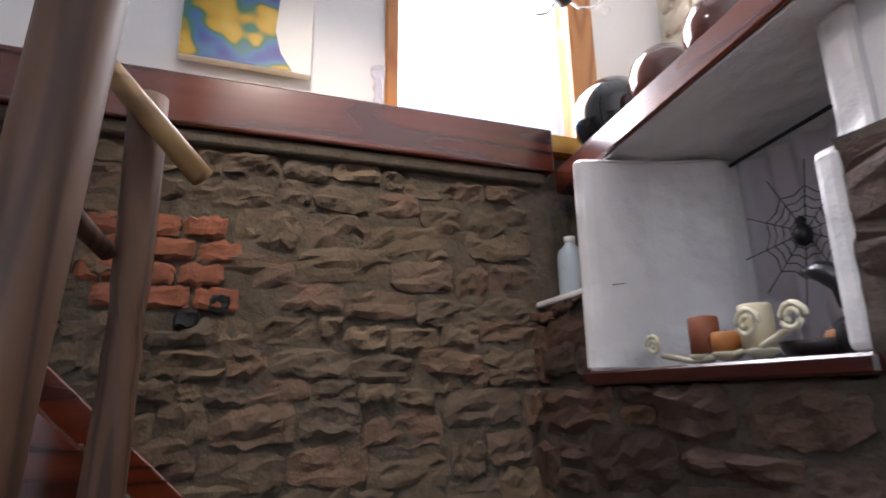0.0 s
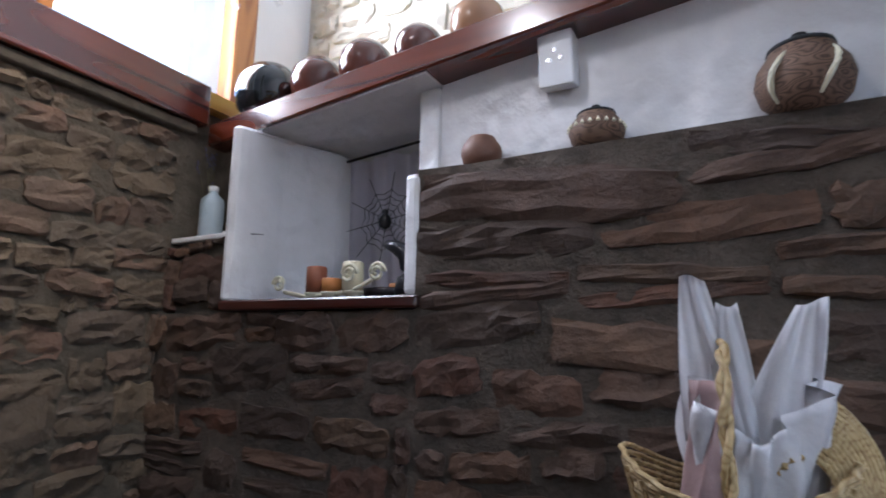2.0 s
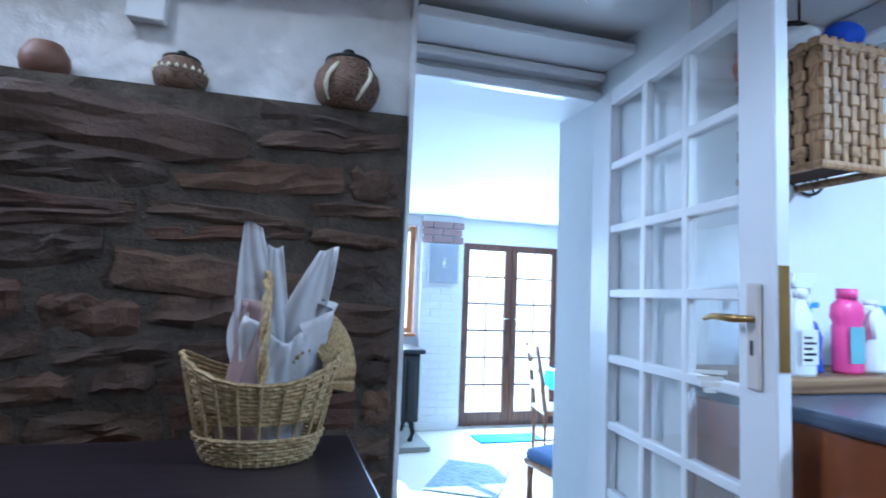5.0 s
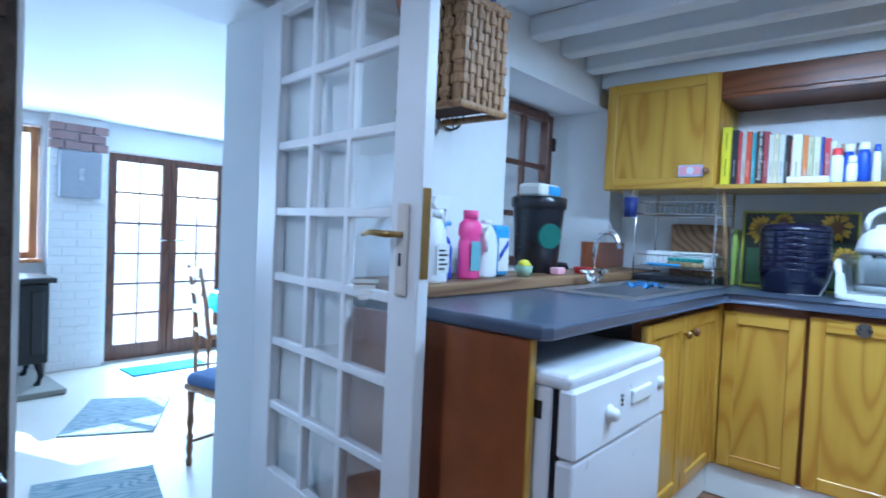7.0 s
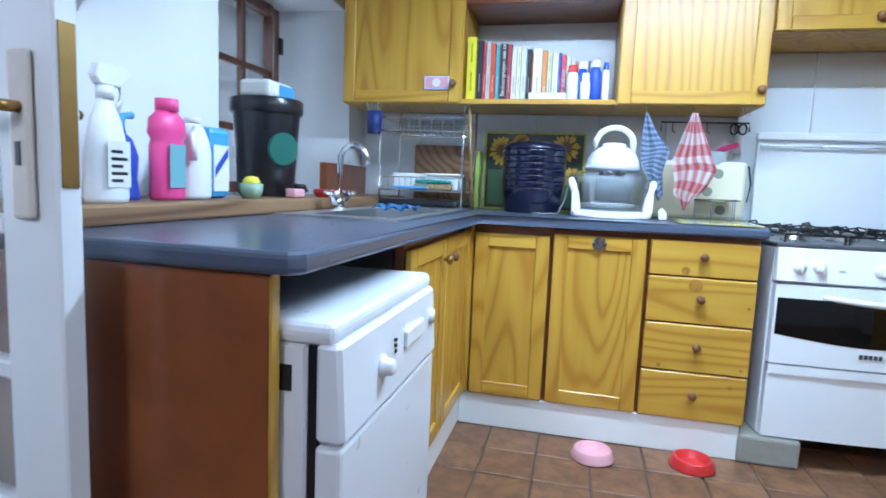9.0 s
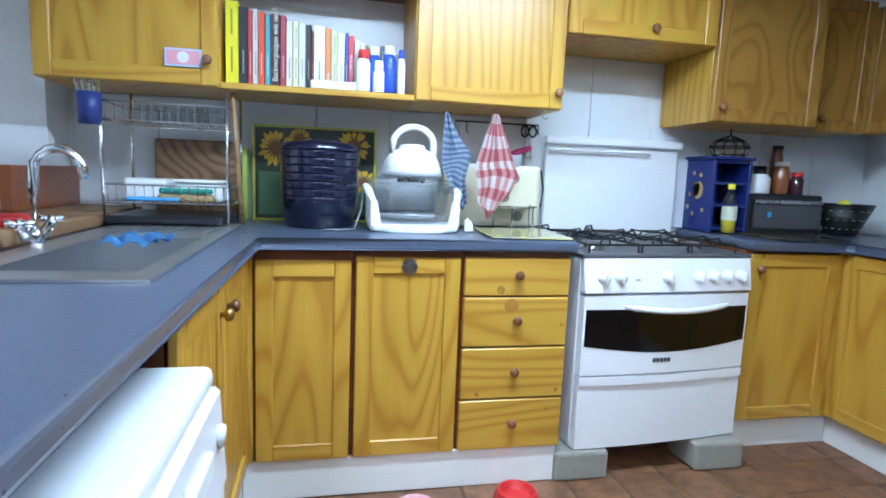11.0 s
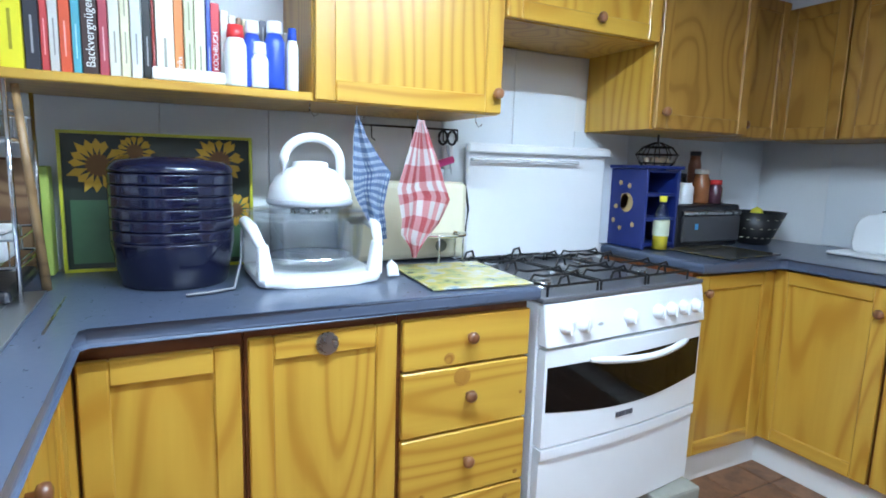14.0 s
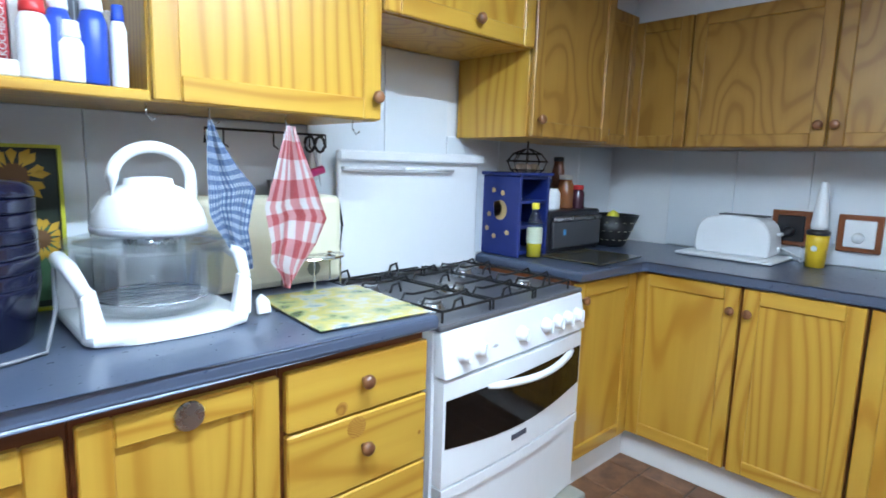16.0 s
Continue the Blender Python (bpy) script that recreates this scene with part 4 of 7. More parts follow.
part("spider", lathe([(0.0, -0.03), (0.018, -0.02), (0.024, 0.0), (0.02, 0.02), (0.01, 0.03), (0.014, 0.04), (0.0, 0.055)], (CX + 0.01, CY, CZ - 0.01), 12), BLACK_IRON, web, "dark spider", True)

holder = thing("candle_holder", "cream wrought-iron candle holder with curled ends on the sill", "candle holder", (-0.27, -4.47, 1.27))
part("bar", tube([(-0.22, -4.66, 1.30), (-0.24, -4.58, 1.283), (-0.25, -4.47, 1.29), (-0.24, -4.38, 1.30), (-0.22, -4.30, 1.325)], 0.007, 8), CREAM, holder, "", True)
for y0, z0, s, r in ((-4.665, 1.325, -1, 0.026), (-4.375, 1.345, 1, 0.032), (-4.27, 1.345, 1, 0.03)):
    pts = [(-0.2, y0 + s * r * (1 - k / 30) * math.cos(k * 0.5), z0 + r * (1 - k / 30) * math.sin(k * 0.5)) for k in range(22)]
    part("scroll", tube(pts, 0.006, 7), CREAM, holder, "", True)
for y in (-4.56, -4.49, -4.40):
    part("cup", lathe([(0.012, 0.0), (0.03, 0.012), (0.034, 0.018), (0.034, 0.022)], (-0.26, y, 1.275), 16), CREAM, holder, "", True)
for y, r, h0, h, c, lab in ((-4.555, 0.034, 1.297, 0.088, (0.28, 0.09, 0.04), "brown"), (-4.49, 0.033, 1.297, 0.045, (0.5, 0.2, 0.05), "orange"), (-4.405, 0.034, 1.297, 0.095, (0.7, 0.63, 0.42), "cream")):
    cd = thing("candle", f"thick {lab} pillar candle, partly burnt", "candle", (-0.26, y, h0), "niche candles")
    part("wax", lathe([(r, 0), (r * 1.02, h * 0.5), (r, h - 0.004), (r * 0.85, h), (r * 0.6, h - 0.008), (0.0, h - 0.01)], (-0.26, y, h0), 18), plain(lab + "_wax", c, 0.5), cd, "", True)
    part("wick", tube([(-0.26, y, h0 + h - 0.01), (-0.259, y, h0 + h + 0.006)], 0.0012, 5), BLACK, cd)
# raven
bird = bmesh.new()
tube([(-0.33, -4.24, 1.275), (-0.33, -4.225, 1.33), (-0.325, -4.215, 1.375), (-0.31, -4.24, 1.42), (-0.30, -4.275, 1.44), (-0.29, -4.31, 1.443)], [0.045, 0.05, 0.045, 0.03, 0.022, 0.004], 12, bm=bird)
tube([(-0.33, -4.23, 1.33), (-0.36, -4.20, 1.28)], [0.03, 0.008], 10, bm=bird)
simple("raven_figure", bird, BLACK, "black raven figure standing on the sill", "figure")
dish = thing("dark_dish", "dark wooden dish with dried things on the sill", "dish", (-0.36, -4.33, 1.27))
part("bowl", lathe([(0.05, 0.0), (0.085, 0.015), (0.095, 0.04), (0.088, 0.04), (0.07, 0.02), (0.0, 0.015)], (-0.38, -4.34, 1.27), 20), DARK_TABLE, dish, "", True)
part("pumpkin", lathe([(0.0, 0.0), (0.03, 0.008), (0.038, 0.025), (0.03, 0.042), (0.0, 0.048)], (-0.37, -4.30, 1.286), 14), plain("dull_orange", (0.4, 0.16, 0.05), 0.6), dish, "dull orange fruit", True)
# plaster ledge things
group_at(-0.06, -0.08, 0.054)
vase = thing("stoneware_bottle", "pale blue and white stoneware bottle on the ledge", "bottle", (-0.225, -4.965, 1.487))
part("bottle_body", lathe([(0.04, 0), (0.044, 0.006), (0.044, 0.135), (0.04, 0.155), (0.02, 0.175), (0.016, 0.185)], (-0.225, -4.965, 1.487), 20), plain("pale_blue_glaze", (0.42, 0.5, 0.55), 0.3), vase, "", True)
part("neck", lathe([(0.015, 0.185), (0.019, 0.19), (0.019, 0.205), (0.012, 0.207)], (-0.225, -4.965, 1.487), 16), PLASTIC_WHITE, vase, "white glazed neck", True)
lav = thing("dried_lavender", "small bunch of dried lavender leaning in the corner", "dried flowers", (-0.30, -5.06, 1.487))
rl = random.Random(3)
st, fl = bmesh.new(), bmesh.new()
for k in range(34):
    top = (-0.30 + rl.uniform(-0.07, 0.09), -5.06 + rl.uniform(-0.05, 0.03), 1.80 + rl.uniform(-0.08, 0.07))
    tube([(-0.31 + rl.uniform(-0.01, 0.01), -5.065, 1.49), top], 0.0012, 4, bm=st)
    for q in range(5):
        lathe([(0, 0), (0.005, 0.005), (0.0, 0.011)], (top[0] + rl.uniform(-.006, .006), top[1] + rl.uniform(-.006, .006), top[2] - 0.011 * q), 5, bm=fl)
part("stem_bunch", st, plain("dry_stem", (0.16, 0.14, 0.08), 0.9), lav)
part("flower_heads", fl, plain("lavender", (0.1, 0.09, 0.16), 0.9), lav)["kind"] = "stuff"
for y, r, h, m, nm, lb in ((-4.90, 0.016, 0.03, PAPER, "tealight", "small white tealight on the ledge"), (-4.865, 0.02, 0.022, plain("shell_brown", (0.2, 0.14, 0.1), 0.6), "sea_shell", "small brown shell on the ledge")):
    simple(nm, lathe([(r, 0), (r * 1.05, h * 0.6), (r * 0.8, h), (0, h * 0.9)], (-0.245, y, 1.487), 12), m, lb, nm.split("_")[-1])
simple("dry_twig", tube([(-0.23, -4.88, 1.492), (-0.21, -4.76, 1.49), (-0.20, -4.66, 1.476)], [0.003, 0.0025, 0.001], 6), DARK_TABLE, "thin dry twig lying over the ledge", "twig")

# pots on the stone ledge
group_at(0, 0, 0)
def clay_pot(y, x, z, r, h, m, label, lid=False):
    p = thing("clay_pot" if not lid else "lidded_basket", label, "pot", (x, y, z), "pots on the stone ledge")
    part("pot_body", lathe([(r * 0.6, 0.0), (r * 0.9, h * 0.22), (r, h * 0.48), (r * 0.93, h * 0.7), (r * 0.72, h * 0.9), (r * 0.68, h * 0.97), (r * 0.62, h), (r * 0.5, h * 0.93), (0.0, h * 0.9)], (x, y, z), 30), m, p, "", True)
    if lid:
        part("lid", lathe([(r * 0.5, h * 0.93), (r * 0.7, h * 0.99), (r * 0.68, h * 1.04), (r * 0.3, h * 1.12), (r * 0.12, h * 1.15), (r * 0.2, h * 1.22), (r * 0.16, h * 1.27), (0.0, h * 1.29)], (x, y, z), 24), BLACK_IRON, p, "dark coiled lid", True)
    return p


clay_pot(-3.95, -0.34, 1.673, 0.062, 0.098, POT_BROWN, "small brown clay pot with pierced rim")
p = clay_pot(-3.613, -0.36, 1.686, 0.076, 0.10, WOVEN, "small dark carved pot with a lid", True)
for k in range(22):
    a = 2 * math.pi * k / 22
    part("stud", lathe([(0, 0), (0.006, 0.004), (0, 0.016)], (-0.36 + 0.075 * math.cos(a), -3.613 + 0.075 * math.sin(a), 1.739), 5), CREAM, p)
p = clay_pot(-3.128, -0.365, 1.701, 0.105, 0.155, WOVEN, "round coiled basket with pale stripes and a lid", True)
for a0 in (0.3, -0.9):
    pts = []
    for k in range(11):
        t = k / 10
        h = 0.018 + 0.12 * t
        r = 0.1065 * math.sin(math.pi * (0.22 + 0.6 * t)) + 0.004
        pts.append((-0.365 + r * math.cos(a0 + 0.5 * t), -3.128 + r * math.sin(a0 + 0.5 * t), 1.701 + h))
    part("stripe", tube(pts, 0.007, 6), CREAM, p, "pale woven stripe")
sensor = thing("air_freshener", "white wall-mounted air freshener box with a dark top", "air freshener", (-0.39, -3.8, 1.88))
part("case", prism([(-0.4, 1.90), (-0.335, 1.885), (-0.325, 2.05), (-0.4, 2.05)], "y", -3.767, -3.665, 0.004), PLASTIC_WHITE, sensor)
part("vent", box(-0.385, -3.74, 2.05, -0.345, -3.69, 2.062, 0.003), BLACK, sensor, "dark vent cap")
for y, z in ((-3.735, 1.965), (-3.70, 1.967), (-3.718, 1.995)):
    part("button", lathe([(0.009, 0), (0.007, 0.003), (0, 0.0035)], (-0.331, y, z), 12, "x"), STEEL, sensor)

# ---- table with basket ----
table = thing("side_table", "dark stained wooden table against the stone wall", "table", (0.19, -3.55, 0))
part("tabletop", box(-0.12, -4.02, 0.72, 0.49, -3.1, 0.752, 0.005, 2), DARK_TABLE, table)
part("apron", box(-0.08, -3.98, 0.62, 0.44, -3.14, 0.72), DARK_TABLE, table)
for x in (-0.08, 0.40):
    for y in (-3.98, -3.18):
        part("leg", box(x, y, 0.0, x + 0.045, y + 0.045, 0.62, 0.004), DARK_TABLE, table)


def wicker_basket():
    b = thing("wicker_basket", "oval pale wicker basket with a twisted handle", "basket", (0.13, -3.38, 0.752))
    cx, cy, z0 = 0.06, -3.38, 0.754
    rings = [(0.008 * k, 0.085 + 0.003 * k, 0.115 + 0.0035 * k) for k in range(7)]
    rings2 = [(0.082 + 0.0085 * k, 0.095 + 0.0035 * k, 0.135 + 0.0035 * k) for k in range(11)]
    for n, (h, rx, ry) in enumerate(rings + rings2):
        up = 0.055 if n >= len(rings) else 0.0
        pts = []
        for k in range(44):
            a = 2 * math.pi * k / 44
            lift = up * abs(math.sin(a)) ** 2.5 * (n - 6) / 11
            wob = 0.003 * (1 if (k + n) % 2 else -1)
            pts.append((cx + (rx + wob) * math.cos(a), cy + (ry + wob) * math.sin(a), z0 + 0.008 + h + lift))
        part("cane_ring", tube(pts, 0.0048, 6, True), WICKER, b)
    for k in range(22):
        a = 2 * math.pi * k / 22
        part("stake", tube([(cx + 0.085 * math.cos(a), cy + 0.115 * math.sin(a), z0), (cx + 0.10 * math.cos(a), cy + 0.136 * math.sin(a), z0 + 0.065), (cx + 0.13 * math.cos(a), cy + 0.17 * math.sin(a), z0 + 0.165 + 0.05 * abs(math.sin(a)) ** 2.5)], 0.0035, 6), WICKER, b)
    part("base", lathe([(0.0, 0.0), (0.108, 0.0), (0.108, 0.008), (0.0, 0.008)], (0, 0, 0), 28), WICKER, b).matrix_basis = pose(-0.07, 0.0, 0.002) @ Matrix.Diagonal((0.8, 1.05, 1, 1)) @ Matrix.Translation(ORIGIN[b])
    for ph in (0, math.pi):
        pts = []
        for k in range(41):
            t = math.pi * k / 40
            c = Vector((cx - 0.125 * math.cos(t), cy + 0.0, z0 + 0.16 + 0.25 * math.sin(t)))
            w = 0.006
            pts.append(c + Vector((w * math.cos(k * 0.8 + ph) * math.cos(t), w * math.sin(k * 0.8 + ph), w * math.cos(k * 0.8 + ph) * math.sin(t))))
        part("handle", tube(pts, 0.0065, 7), WICKER, b, "twisted cane handle", True)
    # a folded wicker flap leaning at one end
    for k in range(12):
        r = 0.055 + 0.0075 * k
        pts = [(cx + 0.03 - 0.006 * k + 0.012 * math.cos(3 * a) + 0.002 * (1 if q % 2 else -1), cy + 0.10 + r * 0.78 * math.cos(a), z0 + 0.175 + r * 1.15 * math.sin(a)) for q, a in enumerate([math.pi * q / 24 - 0.25 for q in range(25)])]
        part("flap_cane", tube(pts, 0.006, 6), WICKER, b)
    return b


group_at(0, 0.055, 0)
wicker_basket()


def bag_sheet(u, v):
    a = 2 * math.pi * u
    crease = 0.012 * math.sin(7 * a + 4 * v) + 0.008 * math.sin(13 * a - 6 * v) + 0.006 * math.sin(23 * a + 9 * v)
    r = 0.062 + 0.05 * v * (1 - 0.6 * v) + crease * (0.5 + v)
    mouth = 0.05 * v ** 3 * math.cos(2 * a)
    return (0.05 + 0.6 * r * math.sin(a) + 0.02 * v, -3.375 + (r + 0.3 * mouth) * math.cos(a) + 0.03 * v, 0.79 + 0.29 * v + mouth - 0.02)


def bag_strap(y0, lean, top, wide, seed):
    """One handle of the bag, drawn up into a crumpled point."""
    def fn(u, v):
        w = wide * (1 - 0.6 * v ** 1.6)
        fold = 0.006 * math.sin(u * 7 + seed + 3 * v) + 0.003 * math.sin(u * 17 + 5 * v)
        return (0.075 + fold + 0.012 * v, y0 + lean * v + (u - 0.5) * w, 1.0 + (top - 1.0) * v + 0.006 * math.sin(u * 4 + seed) * v)
    return fn


group_at(0, 0.06, 0)
bag = thing("plastic_bag", "crumpled white plastic carrier bag standing in the basket", "bag", (0.05, -3.375, 0.765))
loose_cloth("bag_body", bag_sheet, 72, 18, BAG, "", "", 0.001, bag)
loose_cloth("handle_loop", bag_strap(-3.40, -0.025, 1.27, 0.10, 0.5), 22, 16, BAG, "", "", 0.001, bag)
loose_cloth("handle_loop", bag_strap(-3.375, -0.0, 1.225, 0.08, 2.5), 18, 14, BAG, "", "", 0.001, bag)
loose_cloth("handle_loop", bag_strap(-3.33, 0.075, 1.225, 0.11, 4.1), 22, 16, BAG, "", "", 0.001, bag)
pink_bag = thing("plastic_bag", "faded pink plastic bag crushed into the basket", "bag", (0.07, -3.45, 0.80))
loose_cloth("bag_body", lambda u, v: (0.075 + 0.03 * math.sin(u * 6.283) + 0.008 * math.sin(u * 19 + 6 * v), -3.435 + 0.03 * v + (0.04 - 0.01 * v) * math.cos(u * 6.283) + 0.006 * math.sin(u * 31 + 8 * v), 0.80 + 0.30 * v), 48, 14, plain("faded_pink_film", (0.6, 0.42, 0.4), 0.4, 0, 0.12, 20, 0.4), "", "", 0.001, pink_bag)
group_at(0, 0, 0)

# ---- dining room ----
def french_leaf(y0, y1):
    d = thing("door_2", "dark wooden glazed garden door with twelve panes", "door", (-4.32, y0, -0.17), "", "structure")
    x0, x1, z0, z1 = -4.36, -4.32, -0.235, 1.70
    part("door_stile", box(x0, y0, z0, x1, y0 + 0.07, z1, 0.004), WINDOW_WOOD, d)
    part("door_stile", box(x0, y1 - 0.07, z0, x1, y1, z1, 0.004), WINDOW_WOOD, d)
    part("door_rail", box(x0, y0 + 0.07, z1 - 0.07, x1, y1 - 0.07, z1), WINDOW_WOOD, d)
    part("door_rail", box(x0, y0 + 0.07, z0, x1, y1 - 0.07, z0 + 0.14), WINDOW_WOOD, d)
    for j in range(1, 6):
        z = z0 + 0.14 + j * (z1 - z0 - 0.21) / 6
        part("glazing_bar", box(x0 + 0.008, y0 + 0.07, z - 0.009, x1 - 0.008, y1 - 0.07, z + 0.009), WINDOW_WOOD, d)
    part("glazing_bar", box(x0 + 0.012, (y0 + y1) / 2 - 0.005, z0 + 0.14, x1 - 0.012, (y0 + y1) / 2 + 0.005, z1 - 0.07), WINDOW_WOOD, d)
    for j in range(6):
        a = z0 + 0.14 + j * (z1 - z0 - 0.21) / 6
        p = part("pane", box(-4.342, y0 + 0.07, a + 0.008, -4.338, y1 - 0.07, a + (z1 - z0 - 0.21) / 6 - 0.008), CLEAR, d)
        p.visible_shadow = False
    part("door_handle", tube([(x1, y1 - 0.035 if y0 < -1 else y0 + 0.035, 0.9), (x1 + 0.04, y1 - 0.035 if y0 < -1 else y0 + 0.035, 0.9), (x1 + 0.045, (y1 - 0.12) if y0 < -1 else y0 + 0.12, 0.9)], 0.009, 8), CHROME, d, "chrome lever", True)
    return d


french_leaf(-1.38, -0.825)
french_leaf(-0.82, -0.26)
win = thing("window_2", "bright dining room window with an orange wooden sill", "window", (-4.36, -2.6, 0.72), "", "structure")
for y in (-3.29, -2.64, -1.97):
    part("window_frame", box(-4.42, y, 0.73, -4.36, y + 0.06, 1.84, 0.004), POST_PINE, win)
for z in (0.73, 1.785):
    part("window_frame", box(-4.419, -3.23, z, -4.361, -1.97, z + 0.05, 0.004), POST_PINE, win)
part("window_sill", box(-4.42, -3.29, 0.70, -4.2, -1.91, 0.728, 0.004), POST_PINE, win)
part("pane", box(-4.392, -3.24, 0.77, -4.388, -1.97, 1.80), CLEAR, win).visible_shadow = False
pillar = thing("brick_pillar", "white painted brick chimney pillar with bare bricks on top", "pillar", (-4.22, -1.66, -0.17))
part("core", box(-4.29, -1.87, -0.24, -4.196, -1.45, 1.954), BRICK_WHITE, pillar)
for j in range(28):
    z = -0.23 + j * 0.076
    bare = z > 1.63
    x1 = -4.19 if not bare else -4.17
    for i in range(3):
        y0 = -1.88 + i * 0.215 - (0.107 if j % 2 else 0)
        a, b = max(y0, -1.88), min(y0 + 0.205, -1.44)
        if b - a > 0.03:
            part("brick", box(-4.225, a, z, x1, b, z + 0.066, 0.003), BRICK_MAUVE if bare else BRICK_WHITE, pillar)
group_at(0, 0, -0.045)
fuse = thing("meter_box", "grey electrical box on the pillar", "electrical box", (-4.17, -1.66, 1.3))
part("box_case", box(-4.189, -1.82, 1.30, -4.12, -1.50, 1.70, 0.012, 2), plain("grey_steel", (0.32, 0.34, 0.38), 0.5), fuse)
part("latch", box(-4.12, -1.68, 1.45, -4.11, -1.64, 1.56, 0.003), STEEL, fuse)
group_at(0, 0, -0.07)
heater = thing("wood_stove", "black cast-iron wood heater on a hearth slab", "stove", (-3.75, -2.25, -0.17))
part("firebox", box(-4.1, -2.7, 0.05, -3.6, -2.0, 0.66, 0.02, 2), BLACK_IRON, heater)
part("top_plate", box(-4.12, -2.74, 0.66, -3.57, -1.96, 0.70, 0.01), BLACK_IRON, heater)
for x in (-4.05, -3.66):
    for y in (-2.66, -2.06):
        part("leg", tube([(x, y, 0.06), (x + 0.02, y + 0.02, -0.05), (x, y, -0.125)], [0.03, 0.02, 0.025], 8), BLACK_IRON, heater)
for k in range(5):
    part("rib", box(-3.601, -2.64 + k * 0.13, 0.12, -3.585, -2.56 + k * 0.13, 0.6, 0.005), BLACK_IRON, heater)
setting("hearth", box(-4.2, -2.9, -0.169, -3.45, -1.92, -0.125, 0.006), CEMENT, "grey hearth slab", "hearth")
for (x0, y0, x1, y1, a, lb) in ((-3.09, -2.075, -2.33, -1.545, -31, "pale blue woven rag rug"), (-1.82, -2.63, -1.02, -2.09, -16, "worn blue rag rug"), (-3.95, -1.38, -3.64, -0.7, 0, "dark teal door mat")):
    r = single("rug", box((x0 - x1) / 2, (y0 - y1) / 2, 0, (x1 - x0) / 2, (y1 - y0) / 2, 0.012, 0.003), RUG if "rag" in lb else TEAL_CLOTH, lb + " on the tiles", "rug")
    r.matrix_basis = pose((x0 + x1) / 2, (y0 + y1) / 2, -0.169, 0, 0, a)


def dining_chair(m, cushion):
    c = thing("dining_chair", "wooden dining chair with turned legs and ladder back", "chair", (0, 0, 0), "dining chairs")
    prof = [(0.014, 0), (0.018, 0.03), (0.012, 0.05), (0.02, 0.10), (0.014, 0.13), (0.02, 0.16), (0.013, 0.19), (0.022, 0.24), (0.017, 0.30), (0.02, 0.42)]
    for x in (-0.19, 0.19):
        part("leg", lathe(prof, (x, -0.19, 0), 12), CHAIR_WOOD, c, "", True)
        part("back_post", tube([(x, 0.19, 0), (x, 0.19, 0.42), (x * 0.97, 0.22, 0.7), (x * 0.95, 0.27, 0.98)], [0.018, 0.02, 0.018, 0.014], 10), CHAIR_WOOD, c, "", True)
    part("seat", box(-0.22, -0.22, 0.42, 0.22, 0.21, 0.46, 0.012, 2), CHAIR_WOOD, c)
    for z in (0.6, 0.76, 0.9):
        part("slat", prism([(-0.18, z), (0.18, z), (0.18, z + 0.05), (0, z + 0.075), (-0.18, z + 0.05)], "y", 0.215 + (z - 0.6) * 0.16, 0.232 + (z - 0.6) * 0.16, 0.003), CHAIR_WOOD, c)
    for a, b in (((-0.19, -0.19, 0.13), (-0.19, 0.19, 0.13)), ((0.19, -0.19, 0.13), (0.19, 0.19, 0.13)), ((-0.19, 0, 0.13), (0.19, 0, 0.13))):
        part("stretcher", tube([a, b], 0.009, 8), CHAIR_WOOD, c, "", True)
    c.matrix_basis = m
    if cushion:
        q = single("cushion", box(-0.21, -0.21, 0, 0.21, 0.2, 0.07, 0.032, 3), CUSHION, "plump blue cushion on the chair seat", "cushion", smooth=True)
        q.matrix_basis = m @ pose(0, -0.01, 0.531, 3, 0, 4)
    return c


chair = dining_chair(pose(-1.46, -1.63, -0.24, 0, 0, 8), True)
copy_thing(chair, pose(-3.0, -0.9, -0.24, 0, 0, 168))
group_at(0, -0.45, -0.07)
dt = thing("dining_table", "wooden dining table under a teal cloth", "table", (-2.9, 0.3, -0.17))
part("tabletop", box(-3.5, -0.35, 0.53, -2.3, 1.2, 0.56, 0.005), CHAIR_WOOD, dt)
for x in (-3.4, -2.46):
    for y in (-0.25, 1.05):
        part("leg", lathe([(0.03, 0), (0.035, 0.2), (0.025, 0.4), (0.04, 0.7)], (x, y, -0.17), 12), CHAIR_WOOD, dt, "", True)
loose_cloth("tablecloth", lambda u, v: (-3.58 + 1.36 * u, -0.43 + 1.7 * v, 0.567 - (0.16 + 0.02 * math.sin(30 * (u + v))) * (1 if min(u, v, 1 - u, 1 - v) < 0.03 else 0)), 36, 36, TEAL_CLOTH, "teal tablecloth hanging over the table edge", "tablecloth", 0.004)

# ---- kitchen window ----
group_at(0, 0.09, -0.09)
kw = thing("window_1", "small brown timber cottage window in a deep recess", "window", (-0.40, -0.68, 1.02), "", "structure")
for y in (-1.16, -0.395):
    part("window_frame", box(-0.43, y, 1.03, -0.37, y + 0.055, 1.93, 0.004), WINDOW_WOOD, kw)
for z in (1.03, 1.89):
    part("window_frame", box(-0.429, -1.105, z, -0.371, -0.395, z + 0.05, 0.004), WINDOW_WOOD, kw)
part("glazing_bar", box(-0.415, -0.64, 1.08, -0.385, -0.61, 1.89, 0.003), WINDOW_WOOD, kw)
for z in (1.31, 1.60):
    part("glazing_bar", box(-0.414, -1.105, z, -0.386, -0.395, z + 0.03, 0.003), WINDOW_WOOD, kw)
part("hinge", box(-0.372, -0.35, 1.72, -0.355, -0.325, 1.80, 0.003), BLACK_IRON, kw, "black iron hinge")
part("pane", box(-0.402, -1.105, 1.08, -0.398, -0.395, 1.89), CLEAR, kw).visible_shadow = False

